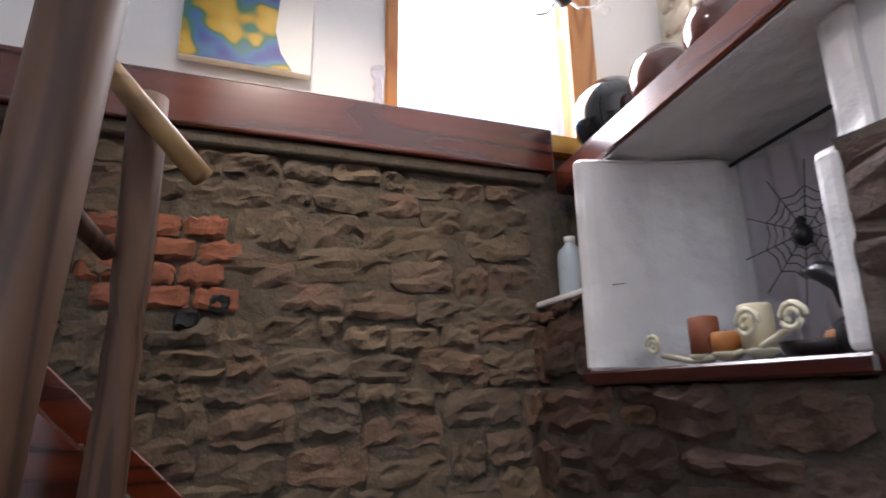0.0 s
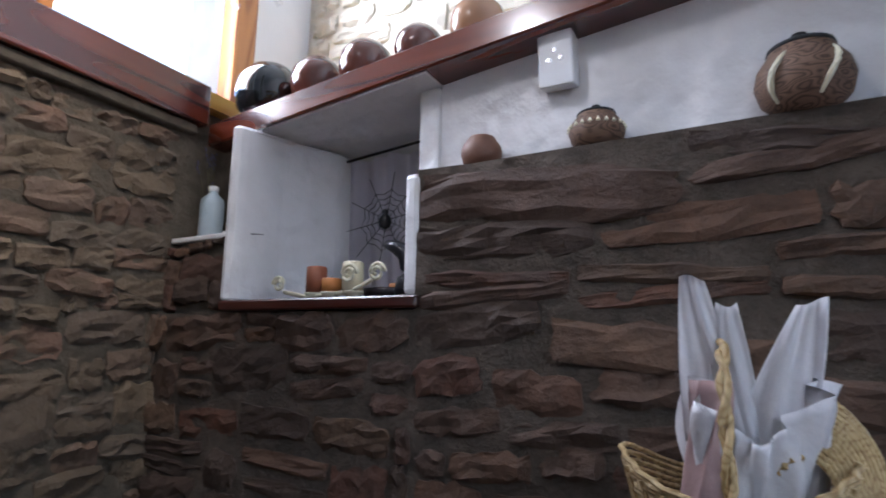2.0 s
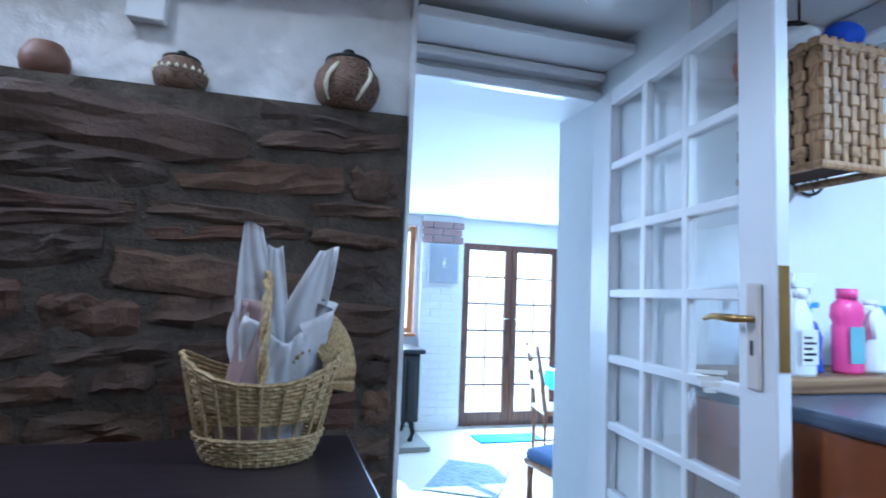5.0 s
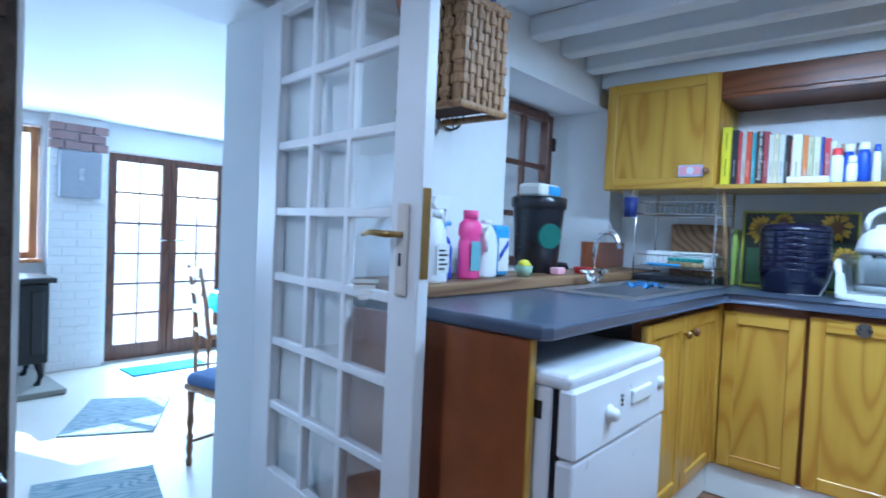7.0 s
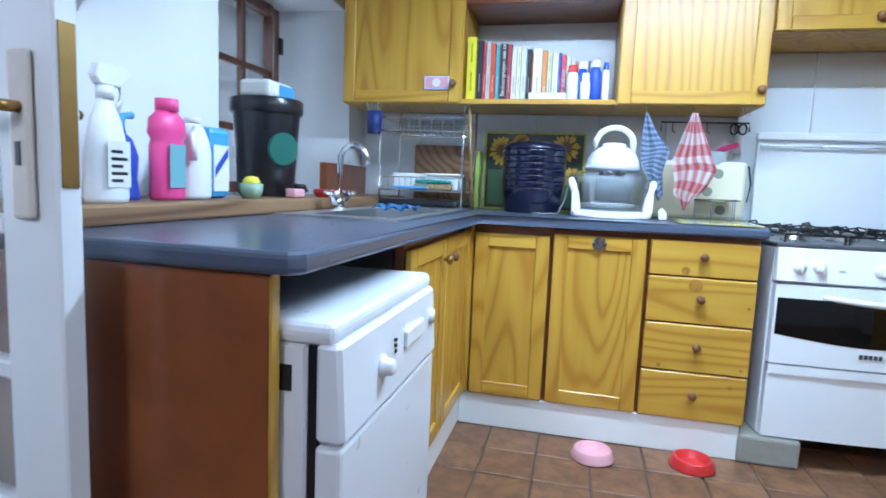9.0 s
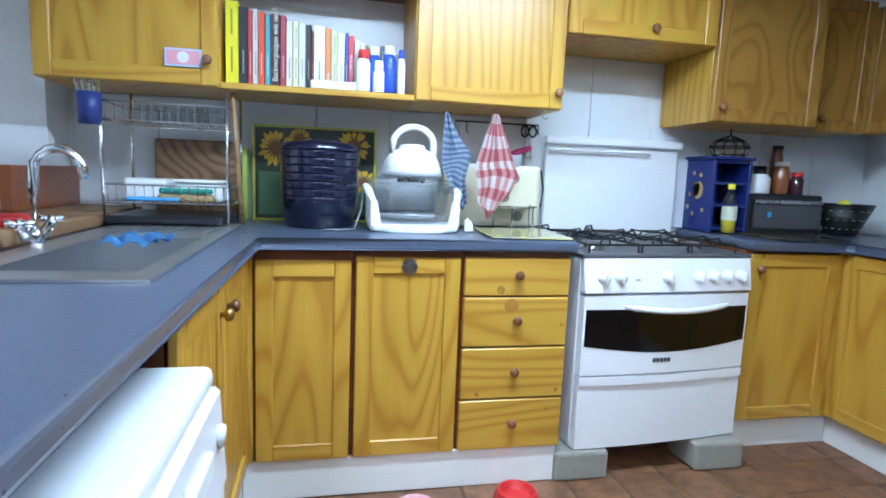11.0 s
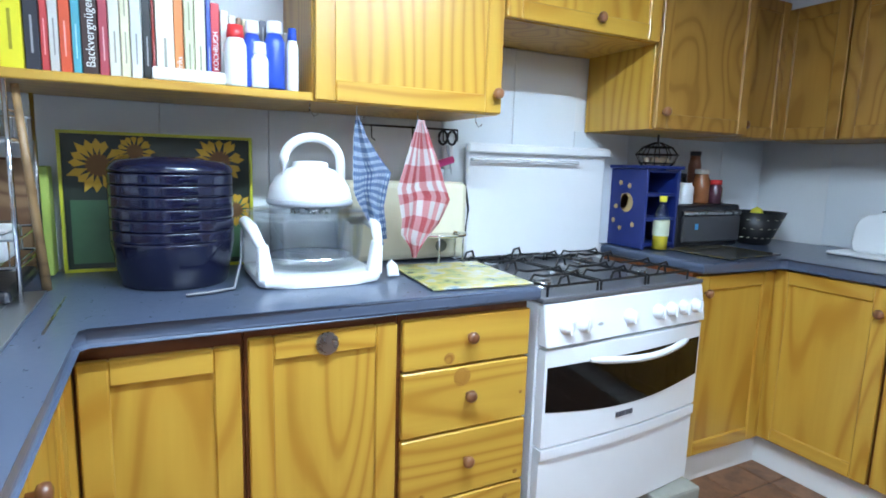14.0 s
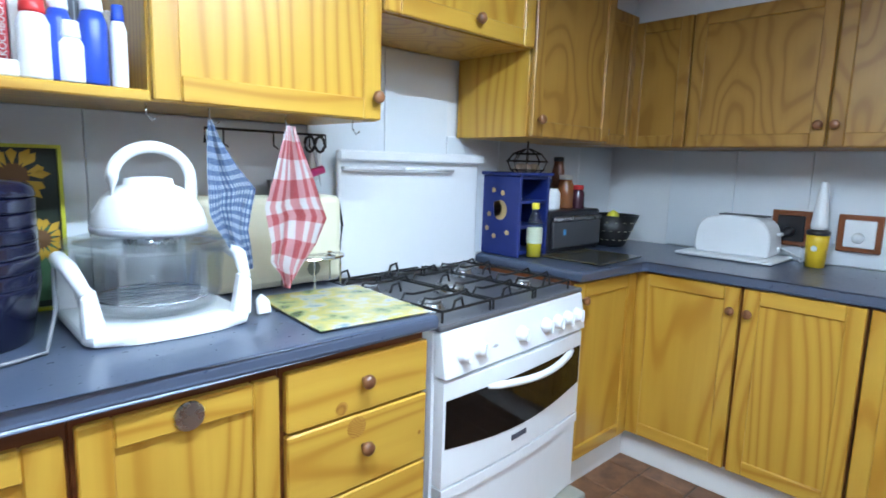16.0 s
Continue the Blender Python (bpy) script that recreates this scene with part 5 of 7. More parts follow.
# ---- dishwasher ----
group_at(0, 0, 0)
dw = thing("dishwasher", "white freestanding dishwasher pulled out from under the worktop", "dishwasher", (0.5, -1.8, 0))
part("body", box(0.14, -2.088, 0.03, 0.735, -1.50, 0.745, 0.006), DW_WHITE, dw)
part("top", box(0.14, -2.092, 0.745, 0.785, -1.49, 0.785, 0.016, 3), DW_WHITE, dw)
dd = part("door", box(0.752, -2.09, 0.09, 0.80, -1.495, 0.575, 0.008, 2), DW_WHITE, dw)
cp = part("control_panel", prism([(0.752, 0.58), (0.805, 0.58), (0.795, 0.75), (0.752, 0.75)], "y", -2.09, -1.495, 0.008), DW_WHITE, dw)
part("dial", lathe([(0.024, 0), (0.024, 0.004), (0.018, 0.007), (0.016, 0.022), (0.012, 0.026), (0, 0.027)], (0.80, -1.90, 0.66), 20, "x"), PLASTIC_WHITE, cp, "", True)
part("grip", box(0.796, -1.76, 0.655, 0.808, -1.62, 0.695, 0.005, 2), PLASTIC_WHITE, cp)
part("dial", lathe([(0.018, 0), (0.018, 0.01), (0, 0.012)], (0.798, -1.54, 0.68), 16, "x"), PLASTIC_WHITE, cp, "", True)
for k in range(3):
    part("lamp", box(0.798, -1.825, 0.665 + k * 0.012, 0.8035, -1.817, 0.671 + k * 0.012), BLACK, cp)
part("gasket", box(0.736, -2.08, 0.09, 0.751, -1.51, 0.744), BLACK, dw, "dark door seal")
part("vent", box(0.64, -2.0895, 0.665, 0.71, -2.0882, 0.71), BLACK, dw, "dark vent slot")
for x in (0.2, 0.68):
    for y in (-2.06, -1.55):
        part("foot", lathe([(0.018, 0), (0.018, 0.03)], (x, y, 0), 10), BLACK, dw)

# ---- stove ----
group_at(0, 0, -0.087)
SX0, SX1, SY = 1.872, 2.602, -0.625
stove = thing("gas_stove", "white gas stove with dark oven window and black pan supports", "stove", (2.2, -0.33, 0.13))
part("body", box(SX0, SY + 0.045, 0.20, SX1, -0.05, 0.925, 0.005), ENAMEL, stove)
part("hob", box(SX0 - 0.004, SY + 0.02, 0.926, SX1 + 0.004, -0.045, 0.942, 0.005, 2), plain("grey_hob_enamel", (0.1, 0.1, 0.11), 0.3, 0, 0.2, 30), stove, "dark enamel hob")
cpl = part("control_panel", prism([(SY + 0.045, 0.80), (SY - 0.002, 0.80), (SY + 0.02, 0.925), (SY + 0.045, 0.925)], "x", SX0, SX1, 0.004), ENAMEL, stove)
for x in (1.945, 2.013, 2.215, 2.352, 2.418, 2.482, 2.546):
    kb = part("knob", lathe([(0.024, 0), (0.024, -0.006), (0.019, -0.018), (0.017, -0.026), (0.0, -0.027)], (x, SY + 0.008, 0.858), 20, "y"), PLASTIC_WHITE, cpl, "", True)
    part("pointer", box(x - 0.004, SY - 0.026, 0.838, x + 0.004, SY - 0.018, 0.878, 0.002), PLASTIC_WHITE, kb)
part("badge", lathe([(0, 0), (0.018, 0.0), (0, -0.001)], (2.09, SY + 0.006, 0.835), 16, "y"), plain("grey_print", (0.4, 0.4, 0.42), 0.5), cpl, "small oval badge")
def bulge(z0, z1, depth, x0, x1, y, d0=0.0):
    pts = [(x0, y)] + [(x0 + (x1 - x0) * k / 14, y - d0 - depth * math.sin(math.pi * k / 14)) for k in range(15)] + [(x1, y)]
    return prism(pts, "z", z0, z1, 0.0)


od = part("oven_door", bulge(0.492, 0.79, 0.018, SX0 + 0.004, SX1 - 0.004, SY + 0.044, 0.035), ENAMEL, stove)
gm = bmesh.new()
top, bot = [], []
for k in range(21):
    u = k / 20
    x = SX0 + 0.012 + (SX1 - SX0 - 0.024) * u
    uu = (x - SX0 - 0.004) / (SX1 - SX0 - 0.008)
    y = SY + 0.044 - 0.0365 - 0.018 * math.sin(math.pi * uu)
    top.append(gm.verts.new((x, y, 0.74)))
    bot.append(gm.verts.new((x, y, 0.603 - 0.03 * math.sin(math.pi * u))))
for k in range(20):
    gm.faces.new((bot[k], bot[k + 1], top[k + 1], top[k]))
bmesh.ops.solidify(gm, geom=gm.faces[:], thickness=0.004)
og = part("oven_window", gm, DARK_GLASS, od, "dark oven glass")
hp = [(2.02 + 0.45 * k / 12, SY - 0.03 - 0.035 * math.sin(math.pi * k / 12), 0.755 - 0.012 * math.sin(math.pi * k / 12)) for k in range(13)]
part("oven_handle", tube(hp, [0.006] + [0.011] * 11 + [0.006], 10), PLASTIC_WHITE, od, "", True)
for k in range(5):
    part("maker_mark", box(2.17 + k * 0.016, SY - 0.0125, 0.535, 2.181 + k * 0.016, SY - 0.009, 0.551), plain("dark_print", (0.06, 0.06, 0.08), 0.5), od, "plain dark print bars")
wd = part("warming_drawer", bulge(0.205, 0.478, 0.014, SX0 + 0.004, SX1 - 0.004, SY + 0.044, 0.03), ENAMEL, stove)
part("drawer_lip", bulge(0.452, 0.485, 0.017, SX0 + 0.004, SX1 - 0.004, SY + 0.043, 0.036), ENAMEL, wd)
for gx in (SX0 + 0.03, SX0 + 0.25, SX0 + 0.47):
    grate = thing("pan_support", "black wire pan support on the hob", "pan support", (gx + 0.1, -0.33, 0.942), "pan supports")
    x0, x1, y0, y1 = gx, gx + 0.205, -0.58, -0.08
    part("frame_wire", tube([(x0, y0, 0.972), (x1, y0, 0.972), (x1, y1, 0.972), (x0, y1, 0.972)], 0.0045, 6, True), BLACK_IRON, grate)
    for y in (-0.5, -0.42, -0.24, -0.16):
        part("bar", tube([(x0, y, 0.972), (x0 + 0.015, y, 0.992), (x0 + 0.05, y, 0.985), (x1 - 0.05, y, 0.985), (x1 - 0.015, y, 0.992), (x1, y, 0.972)], 0.004, 6), BLACK_IRON, grate)
    for y in (y0, -0.33, y1):
        part("arch", tube([(x0 + 0.04, y, 0.972), (x0 + 0.05, y, 0.995), (x0 + 0.075, y, 1.0), (x0 + 0.085, y, 0.972)], 0.004, 6), BLACK_IRON, grate)
    for x in (x0, x1):
        for y in (y0, y1):
            part("leg", tube([(x, y, 0.972), (x, y, 0.942)], 0.004, 6), BLACK_IRON, grate)
for x, y, r in ((1.98, -0.46, 0.036), (1.98, -0.19, 0.03), (2.21, -0.33, 0.05), (2.44, -0.46, 0.03), (2.44, -0.19, 0.036)):
    br = part("burner", lathe([(r * 1.3, 0), (r * 1.2, 0.006), (r, 0.01), (r, 0.02), (r * 0.9, 0.022), (0, 0.022)], (x, y, 0.942), 22), STEEL, stove, "", True)
    part("cap", lathe([(r * 0.85, 0.0221), (r * 0.9, 0.027), (r * 0.7, 0.031), (0, 0.031)], (x, y, 0.942), 22), plain("burner_cap", (0.25, 0.25, 0.26), 0.5, 0.5), br, "", True)
turn = pose(SX0, SY, 0, 0, 0, 4.3) @ pose(-SX0, -SY, 0)
for ob in [o for o in bpy.data.objects if o.parent is None and o.name.startswith(("gas_stove", "pan_support"))]:
    ob.matrix_basis = turn @ Matrix.Translation(ob.location)
sl = thing("stove_lid", "white upright stove lid leaning on the wall with a rail", "stove lid", (2.2, -0.03, 0.94))
part("lid_panel", box(1.915, -0.05, 0.96, 2.575, -0.03, 1.395, 0.008, 2), ENAMEL, sl)
part("lid_rail", box(1.905, -0.075, 1.36, 2.58, -0.052, 1.395, 0.006), ENAMEL, sl)
for x in (1.93, 2.17):
    part("towel_bar", tube([(x, -0.052, 1.335), (x, -0.075, 1.335), (x + 0.24, -0.075, 1.335), (x + 0.24, -0.052, 1.335)], 0.006, 8), ENAMEL, sl, "", True)
group_at(0, 0, 0)
for x in (1.80, 2.385):
    simple("cement_brick", box(x, -0.625, 0.0, x + 0.215, -0.43, 0.112, 0.012, 2), CEMENT, "grey cement brick propping up the stove", "brick", "stove props", False)
for x, y, m, lb in ((1.261, -0.76, PALE_PINK, "pale pink plastic pet bowl"), (1.625, -0.715, RED, "red plastic pet bowl")):
    simple("pet_bowl", lathe([(0.078, 0), (0.082, 0.003), (0.082, 0.006), (0.07, 0.034), (0.069, 0.037), (0.064, 0.0385), (0.061, 0.0375), (0.06, 0.035), (0.05, 0.013), (0.047, 0.011), (0.0, 0.01)], (x, y, 0.001), 28), m, lb + " on the floor", "bowl", "pet bowls")

# ---- sink ----
group_at(0, 0.06, -0.048)
sink = thing("sink", "stainless steel sink with ribbed draining board", "sink", (0.4, -0.9, 0.95))
rim = bmesh.new()
for x0, y0, x1, y1 in ((0.27, -1.45, 0.353, -0.36), (0.617, -1.45, 0.66, -0.36), (0.353, -1.45, 0.617, -1.366), (0.353, -0.814, 0.617, -0.36)):
    box(x0, y0, 0.951, x1, y1, 0.957, bm=rim)
part("rim", rim, SINK_STEEL, sink)
for k in range(9):
    part("rib", box(0.31 + k * 0.036, -0.72, 0.957, 0.322 + k * 0.036, -0.39, 0.9605, 0.0015), SINK_STEEL, sink)
bas = bmesh.new()
for x0, y0, z0, x1, y1, z1 in ((0.352, -1.368, 0.80, 0.618, -0.812, 0.803), (0.352, -1.368, 0.803, 0.355, -0.812, 0.957), (0.615, -1.368, 0.803, 0.618, -0.812, 0.957), (0.355, -1.368, 0.803, 0.615, -1.365, 0.957), (0.355, -0.815, 0.803, 0.615, -0.812, 0.957)):
    box(x0, y0, z0, x1, y1, z1, bm=bas)
part("basin", bas, SINK_STEEL, sink, "deep pressed steel basin")
part("drain", lathe([(0.0, 0.0), (0.03, 0.0), (0.034, 0.003), (0.02, 0.001)], (0.48, -1.09, 0.8035), 18), CHROME, sink, "", True)
tap = thing("tap", "chrome swan-neck mixer tap with two cross handles", "tap", (0.28, -1.05, 0.957))
part("spout", tube([(0.29, -1.03, 0.955), (0.29, -1.03, 1.095)] + [(0.29 + 0.055 - 0.055 * math.cos(t), -1.03, 1.13 + 0.06 * math.sin(t)) for t in [0.4 * k for k in range(1, 8)]] + [(0.40, -1.03, 1.12)], 0.011, 12), CHROME, tap, "", True)
part("bridge", lathe([(0.018, 0), (0.02, 0.01), (0.016, 0.03), (0.013, 0.045)], (0.29, -1.03, 0.955), 16), CHROME, tap, "", True)
for s in (-1, 1):
    hd = part("valve", tube([(0.29, -1.03, 0.975), (0.29, -1.03 + s * 0.045, 0.985), (0.295, -1.03 + s * 0.075, 1.01)], [0.012, 0.013, 0.012], 10), CHROME, tap, "", True)
    for q in range(4):
        a = q * math.pi / 2 + 0.4
        part("cross_handle", tube([(0.295, -1.03 + s * 0.075, 1.015), (0.295 + 0.028 * math.cos(a), -1.03 + s * 0.075 + 0.028 * math.sin(a), 1.018)], [0.007, 0.009], 8), CHROME, hd, "", True)
loose_cloth("dish_cloth", lambda u, v: (0.44 + 0.12 * u + 0.01 * math.sin(9 * v), -1.10 + 0.2 * v + 0.012 * math.sin(11 * u), 0.965 + 0.014 * abs(math.sin(7 * u + 4 * v)) + 0.008 * math.sin(13 * v)), 22, 22, plain("mid_blue_cloth", (0.1, 0.25, 0.5), 0.95, 0, 0.15, 60, 0.4), "crumpled blue dish cloth beside the sink", "cloth", 0.006)

# ---- bottles on the ledge ----
LZ = 0.996
group_at(0, 0, -0.048)
def bottle(name, label, x, y, prof, m, cap=None, capm=None, band=None, squash=1.0, group="cleaning bottles", lab_m=None):
    b = thing(name, label, "bottle", (x, y, LZ), group)
    o = part("bottle_body", lathe(prof, (0, 0, 0), 24), m, b, "", True)
    o.matrix_basis = Matrix.Diagonal((squash, 1, 1, 1)) @ Matrix.Translation(ORIGIN[b])
    if cap:
        part("cap", lathe(cap, (x, y, LZ), 18), capm, b, "", True)
    return b


def spray_bottle(x, y, s, tint, label):
    b = bottle("spray_bottle", label, x, y, [(0.045 * s, 0), (0.047 * s, 0.01), (0.045 * s, 0.10 * s), (0.034 * s, 0.16 * s), (0.02 * s, 0.19 * s), (0.014 * s, 0.205 * s)], tint, [(0.016 * s, 0.2 * s), (0.016 * s, 0.225 * s)], PLASTIC_WHITE, squash=0.65)
    part("trigger_head", prism([(y - 0.02 * s, LZ + 0.225 * s), (y + 0.03 * s, LZ + 0.225 * s), (y + 0.055 * s, LZ + 0.25 * s), (y + 0.05 * s, LZ + 0.268 * s), (y - 0.02 * s, LZ + 0.265 * s), (y - 0.03 * s, LZ + 0.24 * s)], "x", x - 0.011, x + 0.011, 0.003), PLASTIC_WHITE, b)
    part("trigger", tube([(x, y + 0.035 * s, LZ + 0.235 * s), (x, y + 0.04 * s, LZ + 0.20 * s), (x, y + 0.028 * s, LZ + 0.18 * s)], 0.005, 8), PLASTIC_WHITE, b, "", True)
    part("paper_label", box(x + 0.0305 * s, y - 0.028 * s, LZ + 0.03 * s, x + 0.0312 * s, y + 0.028 * s, LZ + 0.12 * s), PAPER, b)
    for k in range(5):
        part("print_bar", box(x + 0.0315 * s, y - 0.02 * s, LZ + (0.04 + 0.014 * k) * s, x + 0.0318 * s, y + (0.02 if k % 2 else 0.008) * s, LZ + (0.046 + 0.014 * k) * s), BLACK, b)
    return b


spray_bottle(0.196, -1.924, 1.05, PLASTIC_WHITE, "white spray bottle with printed label on the ledge")
spray_bottle(0.03, -1.904, 1.1, glass("clear_plastic", (0.9, 0.95, 1.0), 0.15), "clear spray bottle on the ledge")
b = bottle("blue_bottle", "translucent blue detergent bottle with a pump", 0.12, -1.80, [(0.04, 0), (0.042, 0.01), (0.035, 0.05), (0.04, 0.10), (0.025, 0.14), (0.012, 0.15)], BLUE, squash=0.7)
part("pump", tube([(0.12, -1.80, LZ + 0.15), (0.12, -1.80, LZ + 0.19), (0.12, -1.77, LZ + 0.195)], 0.009, 8), SKYBLUE, b, "", True)
b = bottle("pink_bottle", "tall pink cleaner bottle with a pink cap", 0.15, -1.69, [(0.048, 0), (0.052, 0.008), (0.052, 0.13), (0.047, 0.145), (0.056, 0.16), (0.052, 0.195), (0.03, 0.215)], PINK, [(0.027, 0.215), (0.027, 0.245), (0, 0.246)], PINK, squash=0.6)
part("paper_label", box(0.1815, -1.72, LZ + 0.03, 0.183, -1.665, LZ + 0.135), plain("teal_label", (0.2, 0.4, 0.45), 0.5), b)
b = bottle("white_jug", "white bleach jug with a moulded handle", 0.13, -1.57, [(0.055, 0), (0.058, 0.01), (0.058, 0.12), (0.05, 0.16), (0.035, 0.19), (0.02, 0.20)], PLASTIC_WHITE, [(0.02, 0.2), (0.02, 0.215), (0, 0.216)], PLASTIC_WHITE, squash=0.7)
part("grip", tube([(0.155, -1.585, LZ + 0.185), (0.17, -1.62, LZ + 0.16), (0.17, -1.62, LZ + 0.10)], 0.011, 8), PLASTIC_WHITE, b, "", True)
pk = thing("washing_powder", "blue and white washing powder pouch", "pouch", (0.13, -1.53, LZ), "cleaning bottles")
part("pouch", box(0.08, -1.51, LZ, 0.14, -1.41, LZ + 0.2, 0.018, 2), SKYBLUE, pk)
part("paper_label", box(0.1402, -1.495, LZ + 0.02, 0.1425, -1.425, LZ + 0.15, 0.0), PAPER, pk)
part("print_bar", prism([(-1.49, LZ + 0.06), (-1.43, LZ + 0.12), (-1.43, LZ + 0.145), (-1.49, LZ + 0.085)], "x", 0.1427, 0.1435), BLUE, pk)
bk = thing("compost_bucket", "black plastic bucket with lid, tap and round green label", "bucket", (0.04, -1.05, LZ))
BX, BY = 0.04, -1.05
part("bucket_body", lathe([(0.092, 0), (0.096, 0.005), (0.116, 0.29), (0.116, 0.30)], (BX, BY, LZ), 36), BLACK, bk, "", True)
part("lid", lathe([(0.123, 0.288), (0.127, 0.30), (0.127, 0.335), (0.121, 0.34), (0.0, 0.338)], (BX, BY, LZ), 36), BLACK, bk, "", True)
part("small_tap", tube([(BX + 0.06, BY + 0.09, LZ + 0.035), (BX + 0.085, BY + 0.125, LZ + 0.035), (BX + 0.09, BY + 0.13, LZ + 0.015)], 0.012, 8), BLACK, bk, "", True)
lab = part("round_label", lathe([(0.0, -0.012), (0.056, -0.012), (0.056, 0.003), (0.0, 0.003)], (0, 0, 0), 28), GREEN_D, bk, "round dark green label")
lab.matrix_basis = pose(0.112 * math.cos(-0.5), 0.112 * math.sin(-0.5), 0.165, 0, 94.0, -28.6) @ Matrix.Translation(ORIGIN[bk])
for k in range(4):
    o = part("print_bar", box(-0.002 - 0.0, -0.03 + 0.006 * k, 0.0045, 0.006, 0.03 - 0.006 * k, 0.0055), PAPER, lab)
    o.matrix_basis = Matrix.Translation(Vector((0.012 * k - 0.0, 0, 0))) @ Matrix.Translation(ORIGIN[bk])
tub = thing("plastic_tub", "white ice-cream tub with a blue label on the bucket", "tub", (BX, BY, LZ + 0.34))
part("tub_body", box(BX - 0.06, BY - 0.085, LZ + 0.341, BX + 0.06, BY + 0.085, LZ + 0.40, 0.014, 2), PAPER, tub)
part("paper_label", box(BX + 0.0605, BY - 0.02, LZ + 0.35, BX + 0.062, BY + 0.085, LZ + 0.39), SKYBLUE, tub, "blue printed label")
cup = simple("green_cup", lathe([(0.024, 0), (0.032, 0.02), (0.034, 0.045), (0.029, 0.045), (0.0, 0.02)], (0.185, -1.375, LZ), 20), plain("sage_plastic", (0.3, 0.42, 0.3), 0.5), "small sage green cup on the ledge", "cup")
simple("yellow_sponge_ball", lathe([(0, 0), (0.022, 0.008), (0.027, 0.02), (0.018, 0.034), (0, 0.038)], (0.185, -1.375, LZ + 0.03), 14), LEMON, "yellow scourer ball in the green cup", "scourer")
simple("soap_box", box(0.16, -1.13, LZ, 0.2, -1.06, LZ + 0.03, 0.004), PALE_PINK, "pink and yellow soap packet", "soap", smooth=False)
simple("red_dish", lathe([(0.035, 0), (0.045, 0.02), (0.042, 0.03), (0, 0.012)], (0.2, -0.9, LZ), 20), RED, "small red plastic dish behind the tap", "dish")
single("splashback_board", box(-0.018, -0.5, LZ + 0.001, 0.02, -0.02, LZ + 0.145, 0.002), END_PANEL, "red-brown board standing on the ledge", "board")

# ---- dish rack ----
group_at(0.03, -0.05, -0.048)
rack = thing("dish_rack", "two-tier wire dish rack with pans and boxes", "dish rack", (0.4, -0.2, 0.955))
rx0, rx1, ry0, ry1 = 0.21, 0.60, -0.36, -0.06
for x in (rx0, rx1):
    for y in (ry0, ry1):
        part("upright", tube([(x, y, 0.955), (x, y, 1.42)], 0.005, 8), CHROME, rack, "", True)
for z in (1.03, 1.30):
    part("tier_frame", tube([(rx0, ry0, z), (rx1, ry0, z), (rx1, ry1, z), (rx0, ry1, z)], 0.004, 6, True), CHROME, rack)
    part("tier_frame", tube([(rx0, ry0, z + 0.06), (rx1, ry0, z + 0.06), (rx1, ry1, z + 0.06), (rx0, ry1, z + 0.06)], 0.003, 6, True), CHROME, rack)
    for k in range(14):
        x = rx0 + (rx1 - rx0) * (k + 0.5) / 14
        part("wire", tube([(x, ry0, z + 0.06), (x, ry0, z), (x, ry1, z), (x, ry1, z + 0.06)], 0.002, 5), CHROME, rack)
gl = glass("drinking_glass", (0.93, 0.97, 1.0))
for k in range(6):
    x = 0.27 + 0.055 * k
    simple("drinking_glass", lathe([(0.022, 0.06), (0.026, 0.0), (0.024, 0.0), (0.02, 0.055)], (x, -0.20, 1.308), 14), gl, "upturned drinking glass in the dish rack", "glass", "glasses in the rack")
for x0, x1, m, nm, lb in ((0.24, 0.38, PLASTIC_WHITE, "food_box", "white plastic food box in the rack"), (0.42, 0.57, glass("frosted_box", (0.9, 0.95, 0.95), 0.3), "food_box", "frosted plastic food box in the rack")):
    simple(nm, box(x0, -0.27, 1.038, x1, -0.12, 1.11, 0.012, 2), m, lb, "food box", smooth=False)
simple("scrubbing_brush", box(0.37, -0.345, 1.036, 0.55, -0.30, 1.062, 0.008, 2), WICKER, "wooden scrubbing brush with green bristles", "brush", smooth=False)
simple("brush_bristles", box(0.375, -0.342, 1.064, 0.545, -0.303, 1.082, 0.004), plain("green_bristle", (0.05, 0.3, 0.25), 0.8), "green scouring pad on the brush", "scourer", smooth=False)
simple("blue_scraper", box(0.28, -0.37, 1.038, 0.44, -0.335, 1.05, 0.004), SKYBLUE, "blue plastic scraper lying in the rack", "scraper", smooth=False)
simple("baking_tray", box(0.22, -0.40, 0.962, 0.59, -0.08, 0.99, 0.01, 2), BLACK, "black baking tray under the dish rack", "tray", smooth=False)
simple("cutting_board", box(0.28, -0.035, 0.96, 0.58, -0.018, 1.26, 0.006), LEDGE_WOOD, "worn wooden cutting board against the wall", "cutting board", smooth=False)
tub = thing("food_tub", "shallow white plastic tub with a pale lid in the dish rack", "food box", (0.47, -0.27, 1.036), "food boxes")
part("tub_body", box(0.42, -0.325, 1.036, 0.575, -0.215, 1.10, 0.012, 2), PLASTIC_WHITE, tub)
part("lid", box(0.414, -0.331, 1.101, 0.581, -0.209, 1.112, 0.004), PAPER, tub)
cut = thing("cutlery_holder", "dark blue cutlery cup with spoons hung on the rack", "cutlery holder", (0.19, -0.4, 1.27))
part("cup", lathe([(0.032, 0), (0.036, 0.10), (0.033, 0.10), (0.0, 0.01)], (0.19, -0.39, 1.28), 18), BLUE_BOX, cut, "", True)
for k in range(4):
    part("spoon", tube([(0.185 + 0.006 * k, -0.39, 1.30), (0.155 + 0.018 * k, -0.40, 1.42)], [0.003, 0.006], 6), STEEL, cut, "", True)
group_at(0, 0, -0.048)
